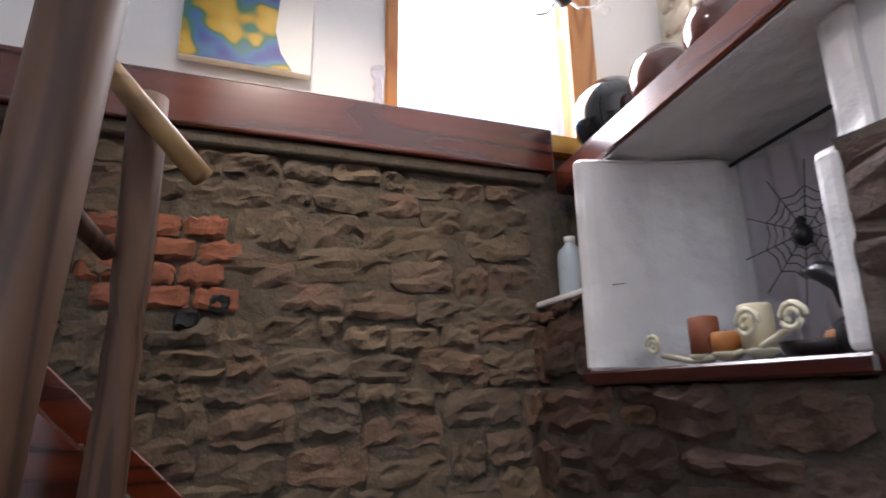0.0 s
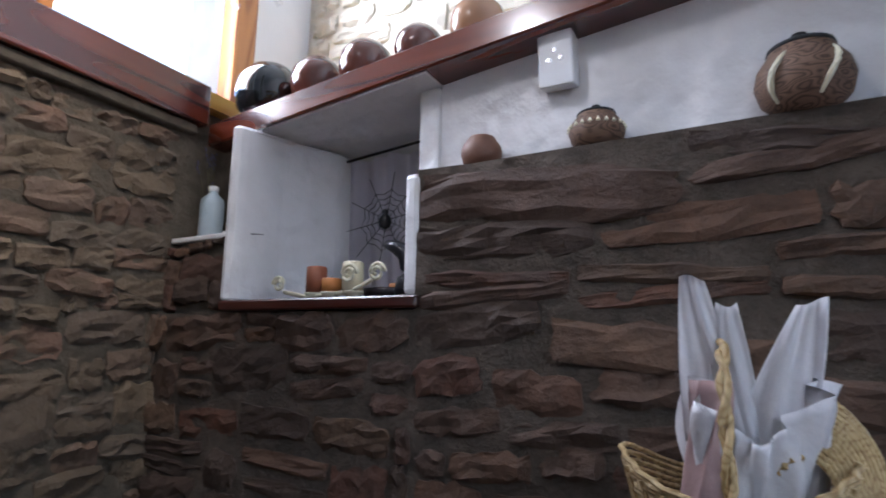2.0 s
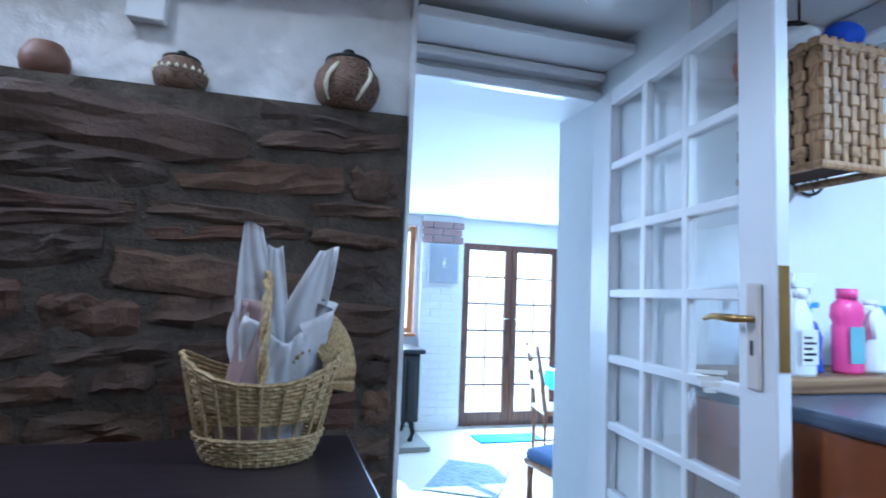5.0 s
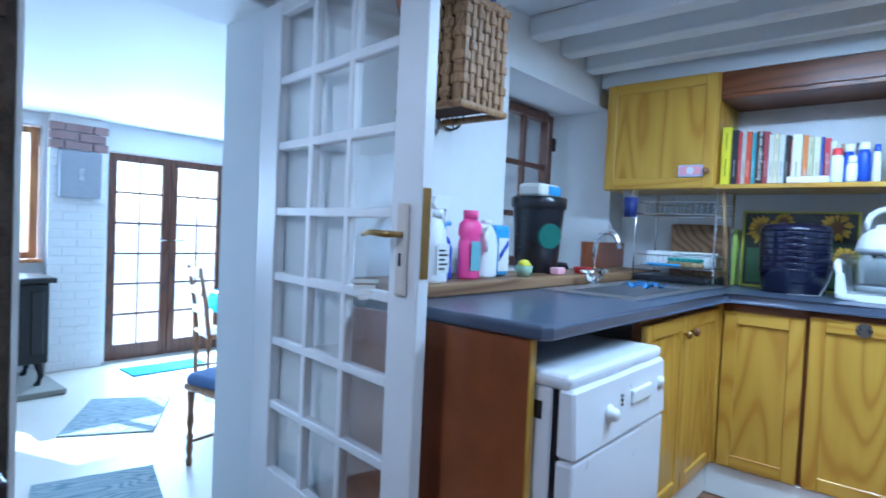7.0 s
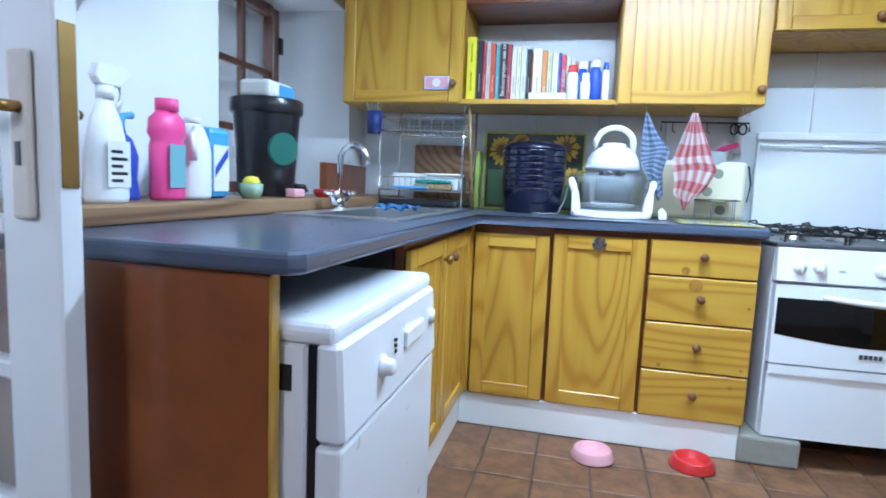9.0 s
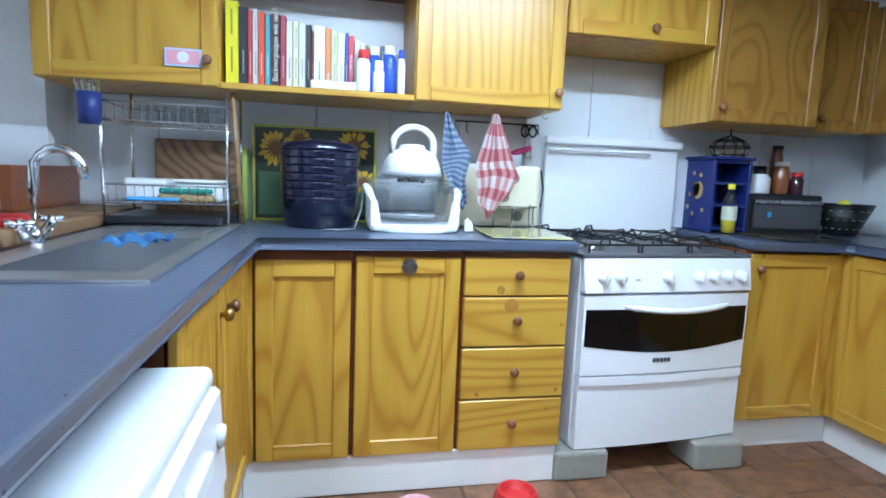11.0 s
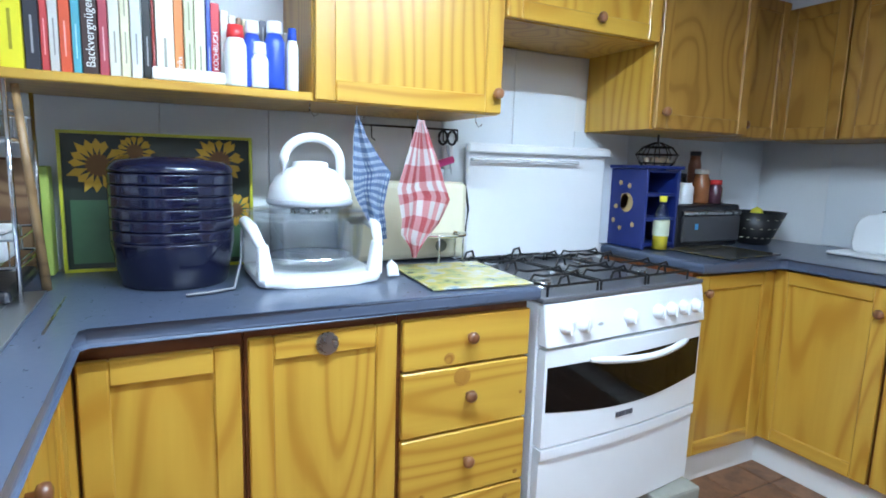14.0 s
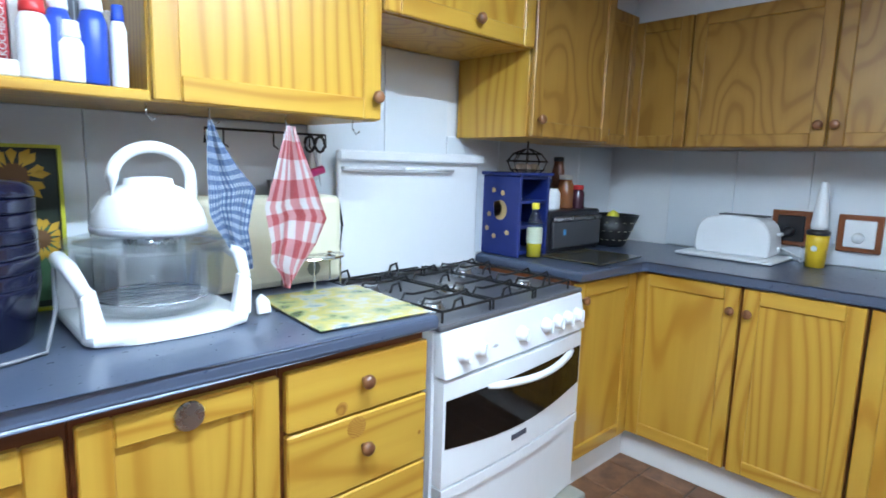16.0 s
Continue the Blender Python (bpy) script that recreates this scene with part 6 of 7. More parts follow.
simple("wooden_stick", tube([(0.657, -0.27, 0.952), (0.635, -0.33, 1.42)], [0.011, 0.008], 8), RAIL_WOOD, "long pale wooden stick leaning on the cabinet", "stick")

# ---- worktop, back run ----
tray = thing("sunflower_tray", "dark tray with yellow rim and painted sunflowers leaning on the wall", "tray", (0.95, -0.05, 0.952))
part("tray_panel", box(0.672, -0.05, 0.956, 1.157, -0.03, 1.33, 0.002), plain("dark_green_print", (0.02, 0.028, 0.02), 0.3, 0, 0.4, 12), tray)
part("painted_field", box(0.69, -0.0525, 0.975, 1.14, -0.0505, 1.15), plain("green_print", (0.06, 0.13, 0.06), 0.4, 0, 0.5, 10), tray, "painted green field")
for a, b_ in (((0.668, 0.952), (0.676, 1.336)), ((1.153, 0.952), (1.161, 1.336)), ((0.676, 0.952), (1.153, 0.960)), ((0.676, 1.328), (1.153, 1.336))):
    part("rim", box(a[0], -0.062, a[1], b_[0], -0.028, b_[1]), plain("yellow_green_rim", (0.5, 0.5, 0.03), 0.4), tray, "yellow rim")
rs = random.Random(8)
for cx, cz, r in ((0.76, 1.245, 0.075), (1.07, 1.265, 0.07), (1.11, 1.12, 0.055), (0.85, 1.285, 0.05)):
    fl = part("painted_sunflower", lathe([(0, 0), (r * 0.42, 0), (0, -0.003)], (cx, -0.054, cz), 18, "y"), plain("sunflower_heart", (0.15, 0.07, 0.02), 0.7), tray, "painted sunflower")
    for k in range(16):
        a = 2 * math.pi * k / 16 + rs.uniform(-0.1, 0.1)
        r2 = r * rs.uniform(0.85, 1.1)
        da = 0.2
        pts = [(cx + r * 0.35 * math.cos(a), min(1.322, cz + r * 0.35 * math.sin(a))), (cx + r * 0.75 * math.cos(a - da), min(1.324, cz + r * 0.75 * math.sin(a - da))), (cx + r2 * math.cos(a), min(1.326, cz + r2 * math.sin(a))), (cx + r * 0.75 * math.cos(a + da), min(1.3245, cz + r * 0.75 * math.sin(a + da)))]
        pts = [(min(max(u, 0.68), 1.15), v) for u, v in pts]
        part("petal", prism(pts, "y", -0.0545, -0.0528), plain("petal_yellow", (0.55, 0.33, 0.02), 0.6) if k == 0 and cx == 0.76 else bpy.data.materials["petal_yellow"], fl)
simple("glass_board_upright", box(0.625, -0.09, 0.952, 0.65, -0.02, 1.24, 0.003), plain("lime_edge", (0.4, 0.5, 0.1), 0.4), "green edged board standing on its side", "board", smooth=False)
dehy = thing("food_dehydrator", "round blue-black stacking food dehydrator with ribbed trays", "dehydrator", (0.935, -0.25, 0.951))
R = 0.146
DX, DY = 0.935, -0.25
part("base", lathe([(R * 0.84, 0), (R * 0.87, 0.006), (R * 0.99, 0.1), (R, 0.108), (R, 0.112), (R * 0.985, 0.115)], (DX, DY, 0.951), 48), BLUE_BLACK, dehy, "", True)
for k in range(6):
    z = 0.115 + k * 0.028
    part("stacking_tray", lathe([(R * 0.97, z), (R * 0.995, z + 0.001), (R, z + 0.003), (R, z + 0.006), (R, z + 0.021), (R, z + 0.024), (R * 0.995, z + 0.026), (R * 0.97, z + 0.0275)], (DX, DY, 0.951), 48), BLUE_BLACK, dehy, "", True)
    lx, ly = DX + R * math.cos(-1.35), DY + R * math.sin(-1.35)
    part("tray_lug", box(lx - 0.022, ly - 0.004, 0.951 + z + 0.008, lx + 0.022, ly + 0.006, 0.951 + z + 0.018, 0.002), BLUE_BLACK, dehy)
part("lid", lathe([(R * 0.985, 0.2835), (R, 0.285), (R, 0.29), (R * 0.97, 0.302), (R * 0.88, 0.312), (R * 0.55, 0.317), (R * 0.5, 0.321), (0, 0.322)], (DX, DY, 0.951), 48), BLUE_BLACK, dehy, "", True)

tb = thing("turbo_oven", "white halogen oven with glass bowl and domed handled lid", "halogen oven", (1.28, -0.29, 0.951))
ox, oy, oz = 1.28, -0.29, 0.951
BOWL_GLASS = glass("oven_glass", (0.985, 0.995, 1.0), 0.03)
part("cradle_base", slab([(1.115, -0.41), (1.13, -0.437), (1.2, -0.452), (1.28, -0.457), (1.36, -0.452), (1.43, -0.437), (1.445, -0.41), (1.445, -0.17), (1.115, -0.17)], oz + 0.001, oz + 0.028), PLASTIC_WHITE, tb)
for sx in (-1, 1):
    for y, top in ((-0.43, 0.10), (-0.17, 0.13)):
        part("cradle_post", prism([(ox + sx * 0.122, oz + 0.02), (ox + sx * 0.164, oz + 0.02), (ox + sx * 0.166, oz + top), (ox + sx * 0.14, oz + top + 0.015)], "y", y, y + 0.03, 0.004), PLASTIC_WHITE, tb)
    part("cradle_grip", tube([(ox + sx * 0.154, -0.42, oz + 0.105), (ox + sx * 0.168, -0.36, oz + 0.145), (ox + sx * 0.172, -0.27, oz + 0.155), (ox + sx * 0.16, -0.16, oz + 0.14)], [0.012, 0.016, 0.016, 0.012], 10), PLASTIC_WHITE, tb, "", True)
part("glass_bowl", lathe([(0.0, 0.032), (0.11, 0.034), (0.132, 0.045), (0.142, 0.07), (0.15, 0.165), (0.162, 0.168), (0.166, 0.172), (0.166, 0.178), (0.156, 0.178), (0.146, 0.168), (0.137, 0.072), (0.128, 0.051), (0.108, 0.041), (0.0, 0.039)], (ox, oy, oz), 48), BOWL_GLASS, tb, "clear glass bowl", True)
for k in range(9):
    w = 0.11 * math.sqrt(max(0.05, 1 - ((k - 4) / 4.6) ** 2))
    part("grill_wire", tube([(ox - w, oy - 0.10 + 0.025 * k, oz + 0.062), (ox + w, oy - 0.10 + 0.025 * k, oz + 0.062)], 0.0022, 5), CHROME, tb)
part("grill_ring", tube([(ox + 0.113 * math.cos(2 * math.pi * k / 28), oy + 0.113 * math.sin(2 * math.pi * k / 28), oz + 0.062) for k in range(28)], 0.003, 6, True), CHROME, tb)
part("glass_lid", lathe([(0.168, 0.18), (0.17, 0.184), (0.168, 0.189), (0.11, 0.201), (0.10, 0.203), (0.10, 0.198), (0.15, 0.186)], (ox, oy, oz), 48), BOWL_GLASS, tb, "clear glass lid", True)
hdm = part("lid_dome", lathe([(0.098, 0.203), (0.112, 0.21), (0.114, 0.225), (0.108, 0.25), (0.092, 0.279), (0.068, 0.298), (0.05, 0.305), (0.048, 0.318), (0.03, 0.322), (0, 0.323)], (ox, oy, oz), 40), PLASTIC_WHITE, tb, "white motor dome", True)
part("grey_band", lathe([(0.1, 0.199), (0.116, 0.205), (0.117, 0.209), (0.117, 0.215), (0.115, 0.219)], (ox, oy, oz), 40), plain("pale_grey_plastic", (0.45, 0.46, 0.5), 0.4), hdm, "", True)
part("heater_ring", lathe([(0.05, 0.178), (0.056, 0.18), (0.056, 0.197), (0.0, 0.198)], (ox, oy, oz), 36), STEEL, tb, "steel fan guard", True)
part("bail_handle", tube([(ox - 0.078, oy - 0.03, oz + 0.262), (ox - 0.078, oy - 0.03, oz + 0.318)] + [(ox - 0.078 * math.cos(math.pi * k / 14), oy - 0.03, oz + 0.318 + 0.068 * math.sin(math.pi * k / 14)) for k in range(1, 14)] + [(ox + 0.078, oy - 0.03, oz + 0.318), (ox + 0.078, oy - 0.03, oz + 0.262)], 0.0125, 12), PLASTIC_WHITE, tb, "", True)
part("power_cord", tube([(1.095, -0.3, 1.09), (1.085, -0.36, 1.02), (1.06, -0.41, 0.956), (1.0, -0.44, 0.956), (0.95, -0.45, 0.956)], 0.004, 6), plain("grey_cord", (0.2, 0.2, 0.22), 0.5), tb, "grey flex", True)
part("thermostat_paddle", prism([(1.475, 0.954), (1.51, 0.954), (1.505, 0.985), (1.485, 1.005), (1.472, 0.99)], "y", -0.395, -0.383, 0.003), PLASTIC_WHITE, tb)

def hung(knots, y, ripple, waves):
    """A cloth on a hook: knots are (height, left, right) from the hook down."""
    def fn(u, v):
        k = v * (len(knots) - 1)
        i = min(int(k), len(knots) - 2)
        f = k - i
        z, a, b = (p + (q - p) * f for p, q in zip(knots[i], knots[i + 1]))
        wave = math.sin(u * waves + 2.2 * v) + 0.5 * math.sin(u * waves * 2.1 + 5 * v)
        return (a + (b - a) * u, y - ripple * wave * min(1.0, 0.25 + 2 * v), z + 0.012 * math.sin(u * 5 + 9 * v) * v)
    return fn


group_at(0, 0, 0)
loose_cloth("tea_towel", hung([(1.352, 1.396, 1.408), (1.30, 1.391, 1.432), (1.24, 1.388, 1.47), (1.195, 1.387, 1.507), (1.15, 1.39, 1.492), (1.11, 1.405, 1.482), (1.06, 1.43, 1.487), (0.996, 1.468, 1.492)], -0.33, 0.009, 11.0), 24, 28, BLUE_CHECK, "blue and white checked tea towel on a hook", "tea towel")
loose_cloth("tea_towel", hung([(1.352, 1.578, 1.600), (1.30, 1.562, 1.620), (1.23, 1.540, 1.648), (1.16, 1.513, 1.675), (1.125, 1.52, 1.695), (1.06, 1.532, 1.665), (1.01, 1.53, 1.63), (0.96, 1.57, 1.59)], -0.345, 0.011, 9.0), 26, 28, RED_CHECK, "red and white checked tea towel on a hook", "tea towel")
group_at(0, 0, -0.087)
for x in (1.27, 1.40, 1.585, 1.78):
    simple("cup_hook", tube([(x, -0.33, 1.465), (x, -0.33, 1.445), (x + 0.012, -0.33, 1.43), (x + 0.022, -0.33, 1.438)], 0.002, 6), STEEL, "small metal hook under the cabinet", "hook", "cup hooks")
group_at(0, 0, -0.05)
ut = thing("utensil_rail", "black wire wall rail with hooks", "rail", (1.65, -0.02, 1.38))
part("rail_wire", tube([(1.50, -0.03, 1.36), (1.50, -0.03, 1.40), (1.88, -0.03, 1.40), (1.88, -0.03, 1.36)], 0.004, 6), BLACK_IRON, ut)
for x in (1.55, 1.7, 1.82):
    part("rail_hook", tube([(x, -0.034, 1.40), (x, -0.036, 1.36), (x + 0.01, -0.045, 1.35)], 0.0025, 5), BLACK_IRON, ut)
sc = thing("scissors", "black handled scissors hanging on the rail", "scissors", (1.83, -0.05, 1.28))
for s in (-1, 1):
    part("finger_ring", tube([(1.83 + s * 0.018 + 0.017 * math.cos(k * 0.6), -0.05, 1.37 + 0.024 * math.sin(k * 0.6)) for k in range(11)], 0.0045, 6, True), BLACK, sc)
    part("blade", prism([(1.83 - s * 0.004, 1.345), (1.83 + s * 0.008, 1.345), (1.85 + s * 0.002, 1.24)], "y", -0.051 + 0.002 * s, -0.049 + 0.002 * s), STEEL, sc)
group_at(-0.04, 0, -0.09)
pot = thing("utensil_pot", "grey enamel wall pot with a pink handled tool", "wall pot", (1.75, -0.09, 1.17))
part("pot_body", lathe([(0.05, 0), (0.068, 0.13), (0.064, 0.13), (0.0, 0.01)], (1.76, -0.10, 1.17), 24), plain("grey_enamel", (0.35, 0.37, 0.4), 0.4), pot, "", True)
part("pink_tool", tube([(1.72, -0.10, 1.27), (1.80, -0.11, 1.315), (1.86, -0.115, 1.335)], [0.008, 0.014, 0.012], 10), PINK, pot, "bright pink handle", True)
simple("plastic_pouch", box(1.86, -0.045, 1.30, 1.90, -0.02, 1.385, 0.008, 2), BAG, "small clear plastic bag hanging on the rail", "bag", smooth=False)
group_at(0, 0, -0.048)
bb = thing("bread_bin", "cream enamelled bread bin behind the tea towels", "bread bin", (1.65, -0.1, 0.952))
part("bin_body", box(1.43, -0.16, 0.954, 1.86, -0.035, 1.215, 0.02, 2), CREAM, bb)
for x, z in ((1.74, 1.16), (1.70, 1.08), (1.76, 1.00)):
    part("leaf_print", lathe([(0, 0), (0.022, 0), (0, -0.002)], (x, -0.1605, z), 10, "y"), plain("grey_leaf", (0.25, 0.26, 0.2), 0.6), bb, "printed leaf")
part("side_handle", tube([(1.87, -0.12, 1.20), (1.885, -0.12, 1.12), (1.875, -0.12, 1.04)], 0.004, 6), BLACK_IRON, bb)
ws = thing("wire_stand", "small silver cake stand on the worktop", "stand", (1.73, -0.22, 0.956))
part("plate_rim", tube([(1.73 + 0.10 * math.cos(2 * math.pi * k / 26), -0.20 + 0.07 * math.sin(2 * math.pi * k / 26), 1.045) for k in range(26)], 0.004, 6, True), CHROME, ws)
part("plate", lathe([(0, 0), (0.068, 0.0), (0.07, 0.004), (0, 0.004)], (1.73, -0.20, 1.04), 24), CHROME, ws, "", True)
for a in (0.5, 2.6, 4.4, 5.6):
    part("leg", tube([(1.73 + 0.09 * math.cos(a), -0.20 + 0.065 * math.sin(a), 1.043), (1.73 + 0.09 * math.cos(a), -0.20 + 0.065 * math.sin(a), 0.962)], 0.003, 6), CHROME, ws)


def blotch(name, cols):
    def build(nt, b):
        v = coords(nt)
        n = noise_tex(nt, v, 14.0, 3.0)
        nt.links.new(ramp(nt, n, [(0.3 + 0.4 * i / (len(cols) - 1), c) for i, c in enumerate(cols)]), b.inputs["Base Color"])
    return mat(name, build, 0.12)


board = single("glass_cutting_board", box(-0.15, -0.18, 0, 0.15, 0.18, 0.006, 0.002), blotch("lemon_print", [(0.1, 0.14, 0.06), (0.35, 0.36, 0.16), (0.5, 0.42, 0.12), (0.45, 0.45, 0.36), (0.2, 0.26, 0.3)]), "glass cutting board printed with lemons", "cutting board")
board.matrix_basis = pose(1.68, -0.43, 0.953, 0, 0, -4)
board2 = single("glass_cutting_board", box(-0.17, -0.14, 0, 0.17, 0.14, 0.006, 0.002), blotch("dark_print_glass", [(0.02, 0.025, 0.03), (0.05, 0.05, 0.05), (0.12, 0.09, 0.03), (0.03, 0.035, 0.04)]), "dark glass cutting board on the worktop", "cutting board")
board2.matrix_basis = pose(2.95, -0.36, 0.953, 0, 0, 3)

# ---- far corner of the worktop ----
group_at(0.035, 0.055, -0.048)
mc = thing("moon_cabinet", "small blue wooden cabinet painted with a moon and stars", "box", (2.70, -0.13, 0.952))
part("case", box(2.62, -0.26, 0.953, 2.635, -0.06, 1.28, 0.003), BLUE_BOX, mc)
part("case", box(2.80, -0.26, 0.953, 2.815, -0.06, 1.28, 0.003), BLUE_BOX, mc)
part("back", box(2.635, -0.075, 0.953, 2.80, -0.06, 1.28), BLUE_BOX, mc)
for z in (0.965, 1.07, 1.17, 1.268):
    part("shelf", box(2.635, -0.255, z, 2.80, -0.075, z + 0.012), BLUE_BOX, mc)
part("top", box(2.61, -0.27, 1.281, 2.825, -0.05, 1.295, 0.003), BLUE_BOX, mc)
moon = [(-0.16 + 0.035 * math.cos(a), 1.14 + 0.04 * math.sin(a)) for a in [0.5 + 0.25 * k for k in range(22)]]
moon += [(-0.145 + 0.026 * math.cos(a), 1.145 + 0.032 * math.sin(a)) for a in [5.4 - 0.25 * k for k in range(20)]]
part("moon", prism(moon, "x", 2.6185, 2.6198), plain("dull_gold", (0.5, 0.35, 0.15), 0.5), mc, "painted gold moon")
for y, z in ((-0.1, 1.12), (-0.2, 1.05), (-0.13, 1.03), (-0.17, 1.21), (-0.12, 1.22), (-0.09, 1.06)):
    part("star", lathe([(0, 0), (0.012, 0), (0, -0.0015)], (2.6195, y, z), 5, "x"), bpy.data.materials["dull_gold"], mc)
group_at(0.05, 0.03, -0.078)
eb = thing("egg_basket", "round black wire egg basket hanging from the cabinet", "wire basket", (2.72, -0.17, 1.30))
for k in range(10):
    a = 2 * math.pi * k / 10
    part("wire", tube([(2.72 + r * math.cos(a), -0.17 + r * math.sin(a), 1.305 + h) for r, h in ((0.03, 0), (0.07, 0.03), (0.085, 0.065), (0.06, 0.095), (0.012, 0.115))], 0.0025, 5), BLACK_IRON, eb)
for r, h in ((0.07, 0.03), (0.085, 0.065), (0.06, 0.095)):
    part("hoop", tube([(2.72 + r * math.cos(2 * math.pi * k / 22), -0.17 + r * math.sin(2 * math.pi * k / 22), 1.305 + h) for k in range(22)], 0.003, 5, True), BLACK_IRON, eb)
part("stem", tube([(2.72, -0.17, 1.42), (2.72, -0.17, 1.452)], 0.004, 6), BLACK_IRON, eb)
for k in range(5):
    part("egg", lathe([(0, 0), (0.017, 0.01), (0.021, 0.025), (0.014, 0.043), (0, 0.05)], (2.72 + 0.035 * math.cos(k * 1.26), -0.17 + 0.035 * math.sin(k * 1.26), 1.312), 12), plain("eggshell", (0.6, 0.5, 0.38), 0.6) if k == 0 else bpy.data.materials["eggshell"], eb, "", True)
group_at(-0.02, 0.1, -0.048)
oil = thing("oil_bottle", "clear bottle a third full of yellow oil, yellow cap", "bottle", (2.76, -0.33, 0.952))
part("bottle_body", lathe([(0.03, 0.001), (0.032, 0.01), (0.032, 0.13), (0.026, 0.16), (0.013, 0.185), (0.013, 0.20)], (2.76, -0.32, 0.952), 20), glass("thin_bottle", (0.95, 0.97, 0.9)), oil, "", True)
part("oil", lathe([(0.0, 0.004), (0.029, 0.004), (0.03, 0.09), (0.0, 0.09)], (2.76, -0.32, 0.952), 18), plain("yellow_oil", (0.75, 0.6, 0.05), 0.15), oil, "yellow oil", True)
part("paper_label", lathe([(0.0325, 0.06), (0.0327, 0.062), (0.0327, 0.12), (0.0325, 0.122)], (2.76, -0.32, 0.952), 20), plain("oil_label", (0.65, 0.68, 0.5), 0.5), oil)
part("cap", lathe([(0.014, 0.198), (0.015, 0.2), (0.015, 0.222), (0, 0.223)], (2.76, -0.32, 0.952), 16), LEMON, oil, "yellow screw cap", True)
group_at(0.01, 0.07, -0.048)
bn = thing("black_bread_bin", "black and steel roll-front bread bin", "bread bin", (3.03, -0.2, 0.952))
part("bin_body", box(2.83, -0.28, 0.953, 3.23, -0.08, 1.135, 0.01, 2), BLACK, bn)
part("shutter", box(2.855, -0.295, 0.975, 3.22, -0.28, 1.09, 0.006, 2), plain("dark_steel", (0.12, 0.12, 0.13), 0.35, 0.7), bn, "dark brushed shutter")
part("shutter_grip", box(2.855, -0.30, 1.092, 3.22, -0.278, 1.11, 0.004), STEEL, bn)
part("sticker", box(2.925, -0.2965, 1.03, 2.945, -0.2955, 1.055), SKYBLUE, bn)
for x, y, r, h, m, cap, lb in ((2.95, -0.19, 0.05, 0.09, PLASTIC_WHITE, None, "white ceramic jar"), (3.06, -0.2, 0.036, 0.13, plain("honey_glass", (0.25, 0.09, 0.03), 0.15), PAPER, "tall brown spice jar with a pale label"),
                               (3.13, -0.22, 0.03, 0.085, plain("dark_jam", (0.06, 0.02, 0.03), 0.15), RED, "small dark jam jar with a red lid"), (2.9, -0.15, 0.03, 0.12, BLACK, PLASTIC_WHITE, "black tin with a white lid"), (3.08, -0.14, 0.028, 0.21, plain("brown_sauce", (0.2, 0.08, 0.04), 0.3), BLACK, "tall sauce bottle with a black cap"), (3.0, -0.13, 0.035, 0.11, BLACK, BLACK, "dark tin")):
    j = thing("jar", lb + " on the bread bin", "jar", (x, y, 1.136), "jars on the bread bin")
    part("jar_body", lathe([(r * 0.95, 0), (r, 0.005), (r, h * 0.8), (r * 0.8, h * 0.92), (r * 0.8, h)], (x, y, 1.136), 18), m, j, "", True)
    if cap:
        part("lid", lathe([(r * 0.84, h), (r * 0.86, h + 0.004), (r * 0.86, h + 0.02), (0, h + 0.021)], (x, y, 1.136), 16), cap, j, "", True)
group_at(0.04, 0.07, -0.048)
pb = thing("patterned_bowl", "black and cream patterned basket bowl", "bowl", (3.36, -0.22, 0.952))
part("bowl_body", lathe([(0.06, 0), (0.07, 0.01), (0.125, 0.15), (0.118, 0.15), (0.062, 0.015), (0.0, 0.012)], (3.33, -0.27, 0.952), 30), BLACK_IRON, pb, "", True)
for j in range(3):
    for k in range(18):
        a = 2 * math.pi * (k + 0.5 * (j % 2)) / 18
        r = 0.083 + 0.016 * j
        o = part("pattern_patch", lathe([(0, 0), (0.009, 0.001), (0, 0.003)], (3.33 + (r + 0.001) * math.cos(a), -0.27 + (r + 0.001) * math.sin(a), 0.985 + 0.042 * j), 6), CREAM, pb)
simple("lemon", lathe([(0, 0), (0.022, 0.012), (0.03, 0.035), (0.022, 0.058), (0, 0.07)], (3.32, -0.28, 1.055), 14), LEMON, "yellow lemon in the patterned bowl", "lemon")
group_at(0.04, 0.11, -0.048)
ts = thing("toaster", "white two-slice toaster on a white tray", "toaster", (3.5, -0.82, 0.952))
part("case", prism([(-0.98 + 0.01, 0.967), (-0.68, 0.967), (-0.67, 1.0), (-0.675, 1.07), (-0.69, 1.105), (-0.72, 1.127), (-0.80, 1.137), (-0.90, 1.135), (-0.94, 1.12), (-0.965, 1.095), (-0.978, 1.05), (-0.98, 1.0)], "x", 3.43, 3.59, 0.008), PLASTIC_WHITE, ts)
for x in (3.475, 3.525):
    part("slot", box(x, -0.94, 1.134, x + 0.025, -0.75, 1.1395), BLACK, ts)
part("lever", box(3.50, -1.0, 1.06, 3.53, -0.981, 1.075, 0.003), PLASTIC_WHITE, ts)
part("dial", lathe([(0.012, 0), (0.01, -0.01), (0, -0.011)], (3.54, -0.981, 1.0), 12, "y"), PLASTIC_WHITE, ts)
part("power_cord", tube([(3.6, -0.98, 1.0), (3.64, -1.02, 0.97), (3.6, -1.1, 0.958), (3.65, -1.05, 1.05), (3.665, -1.0, 1.10)], 0.004, 6), PLASTIC_WHITE, ts, "white flex", True)
simple("serving_tray", box(3.35, -1.02, 0.953, 3.62, -0.62, 0.966, 0.005), PLASTIC_WHITE, "flat white tray under the toaster", "tray", smooth=False)
group_at(0, 0, -0.083)
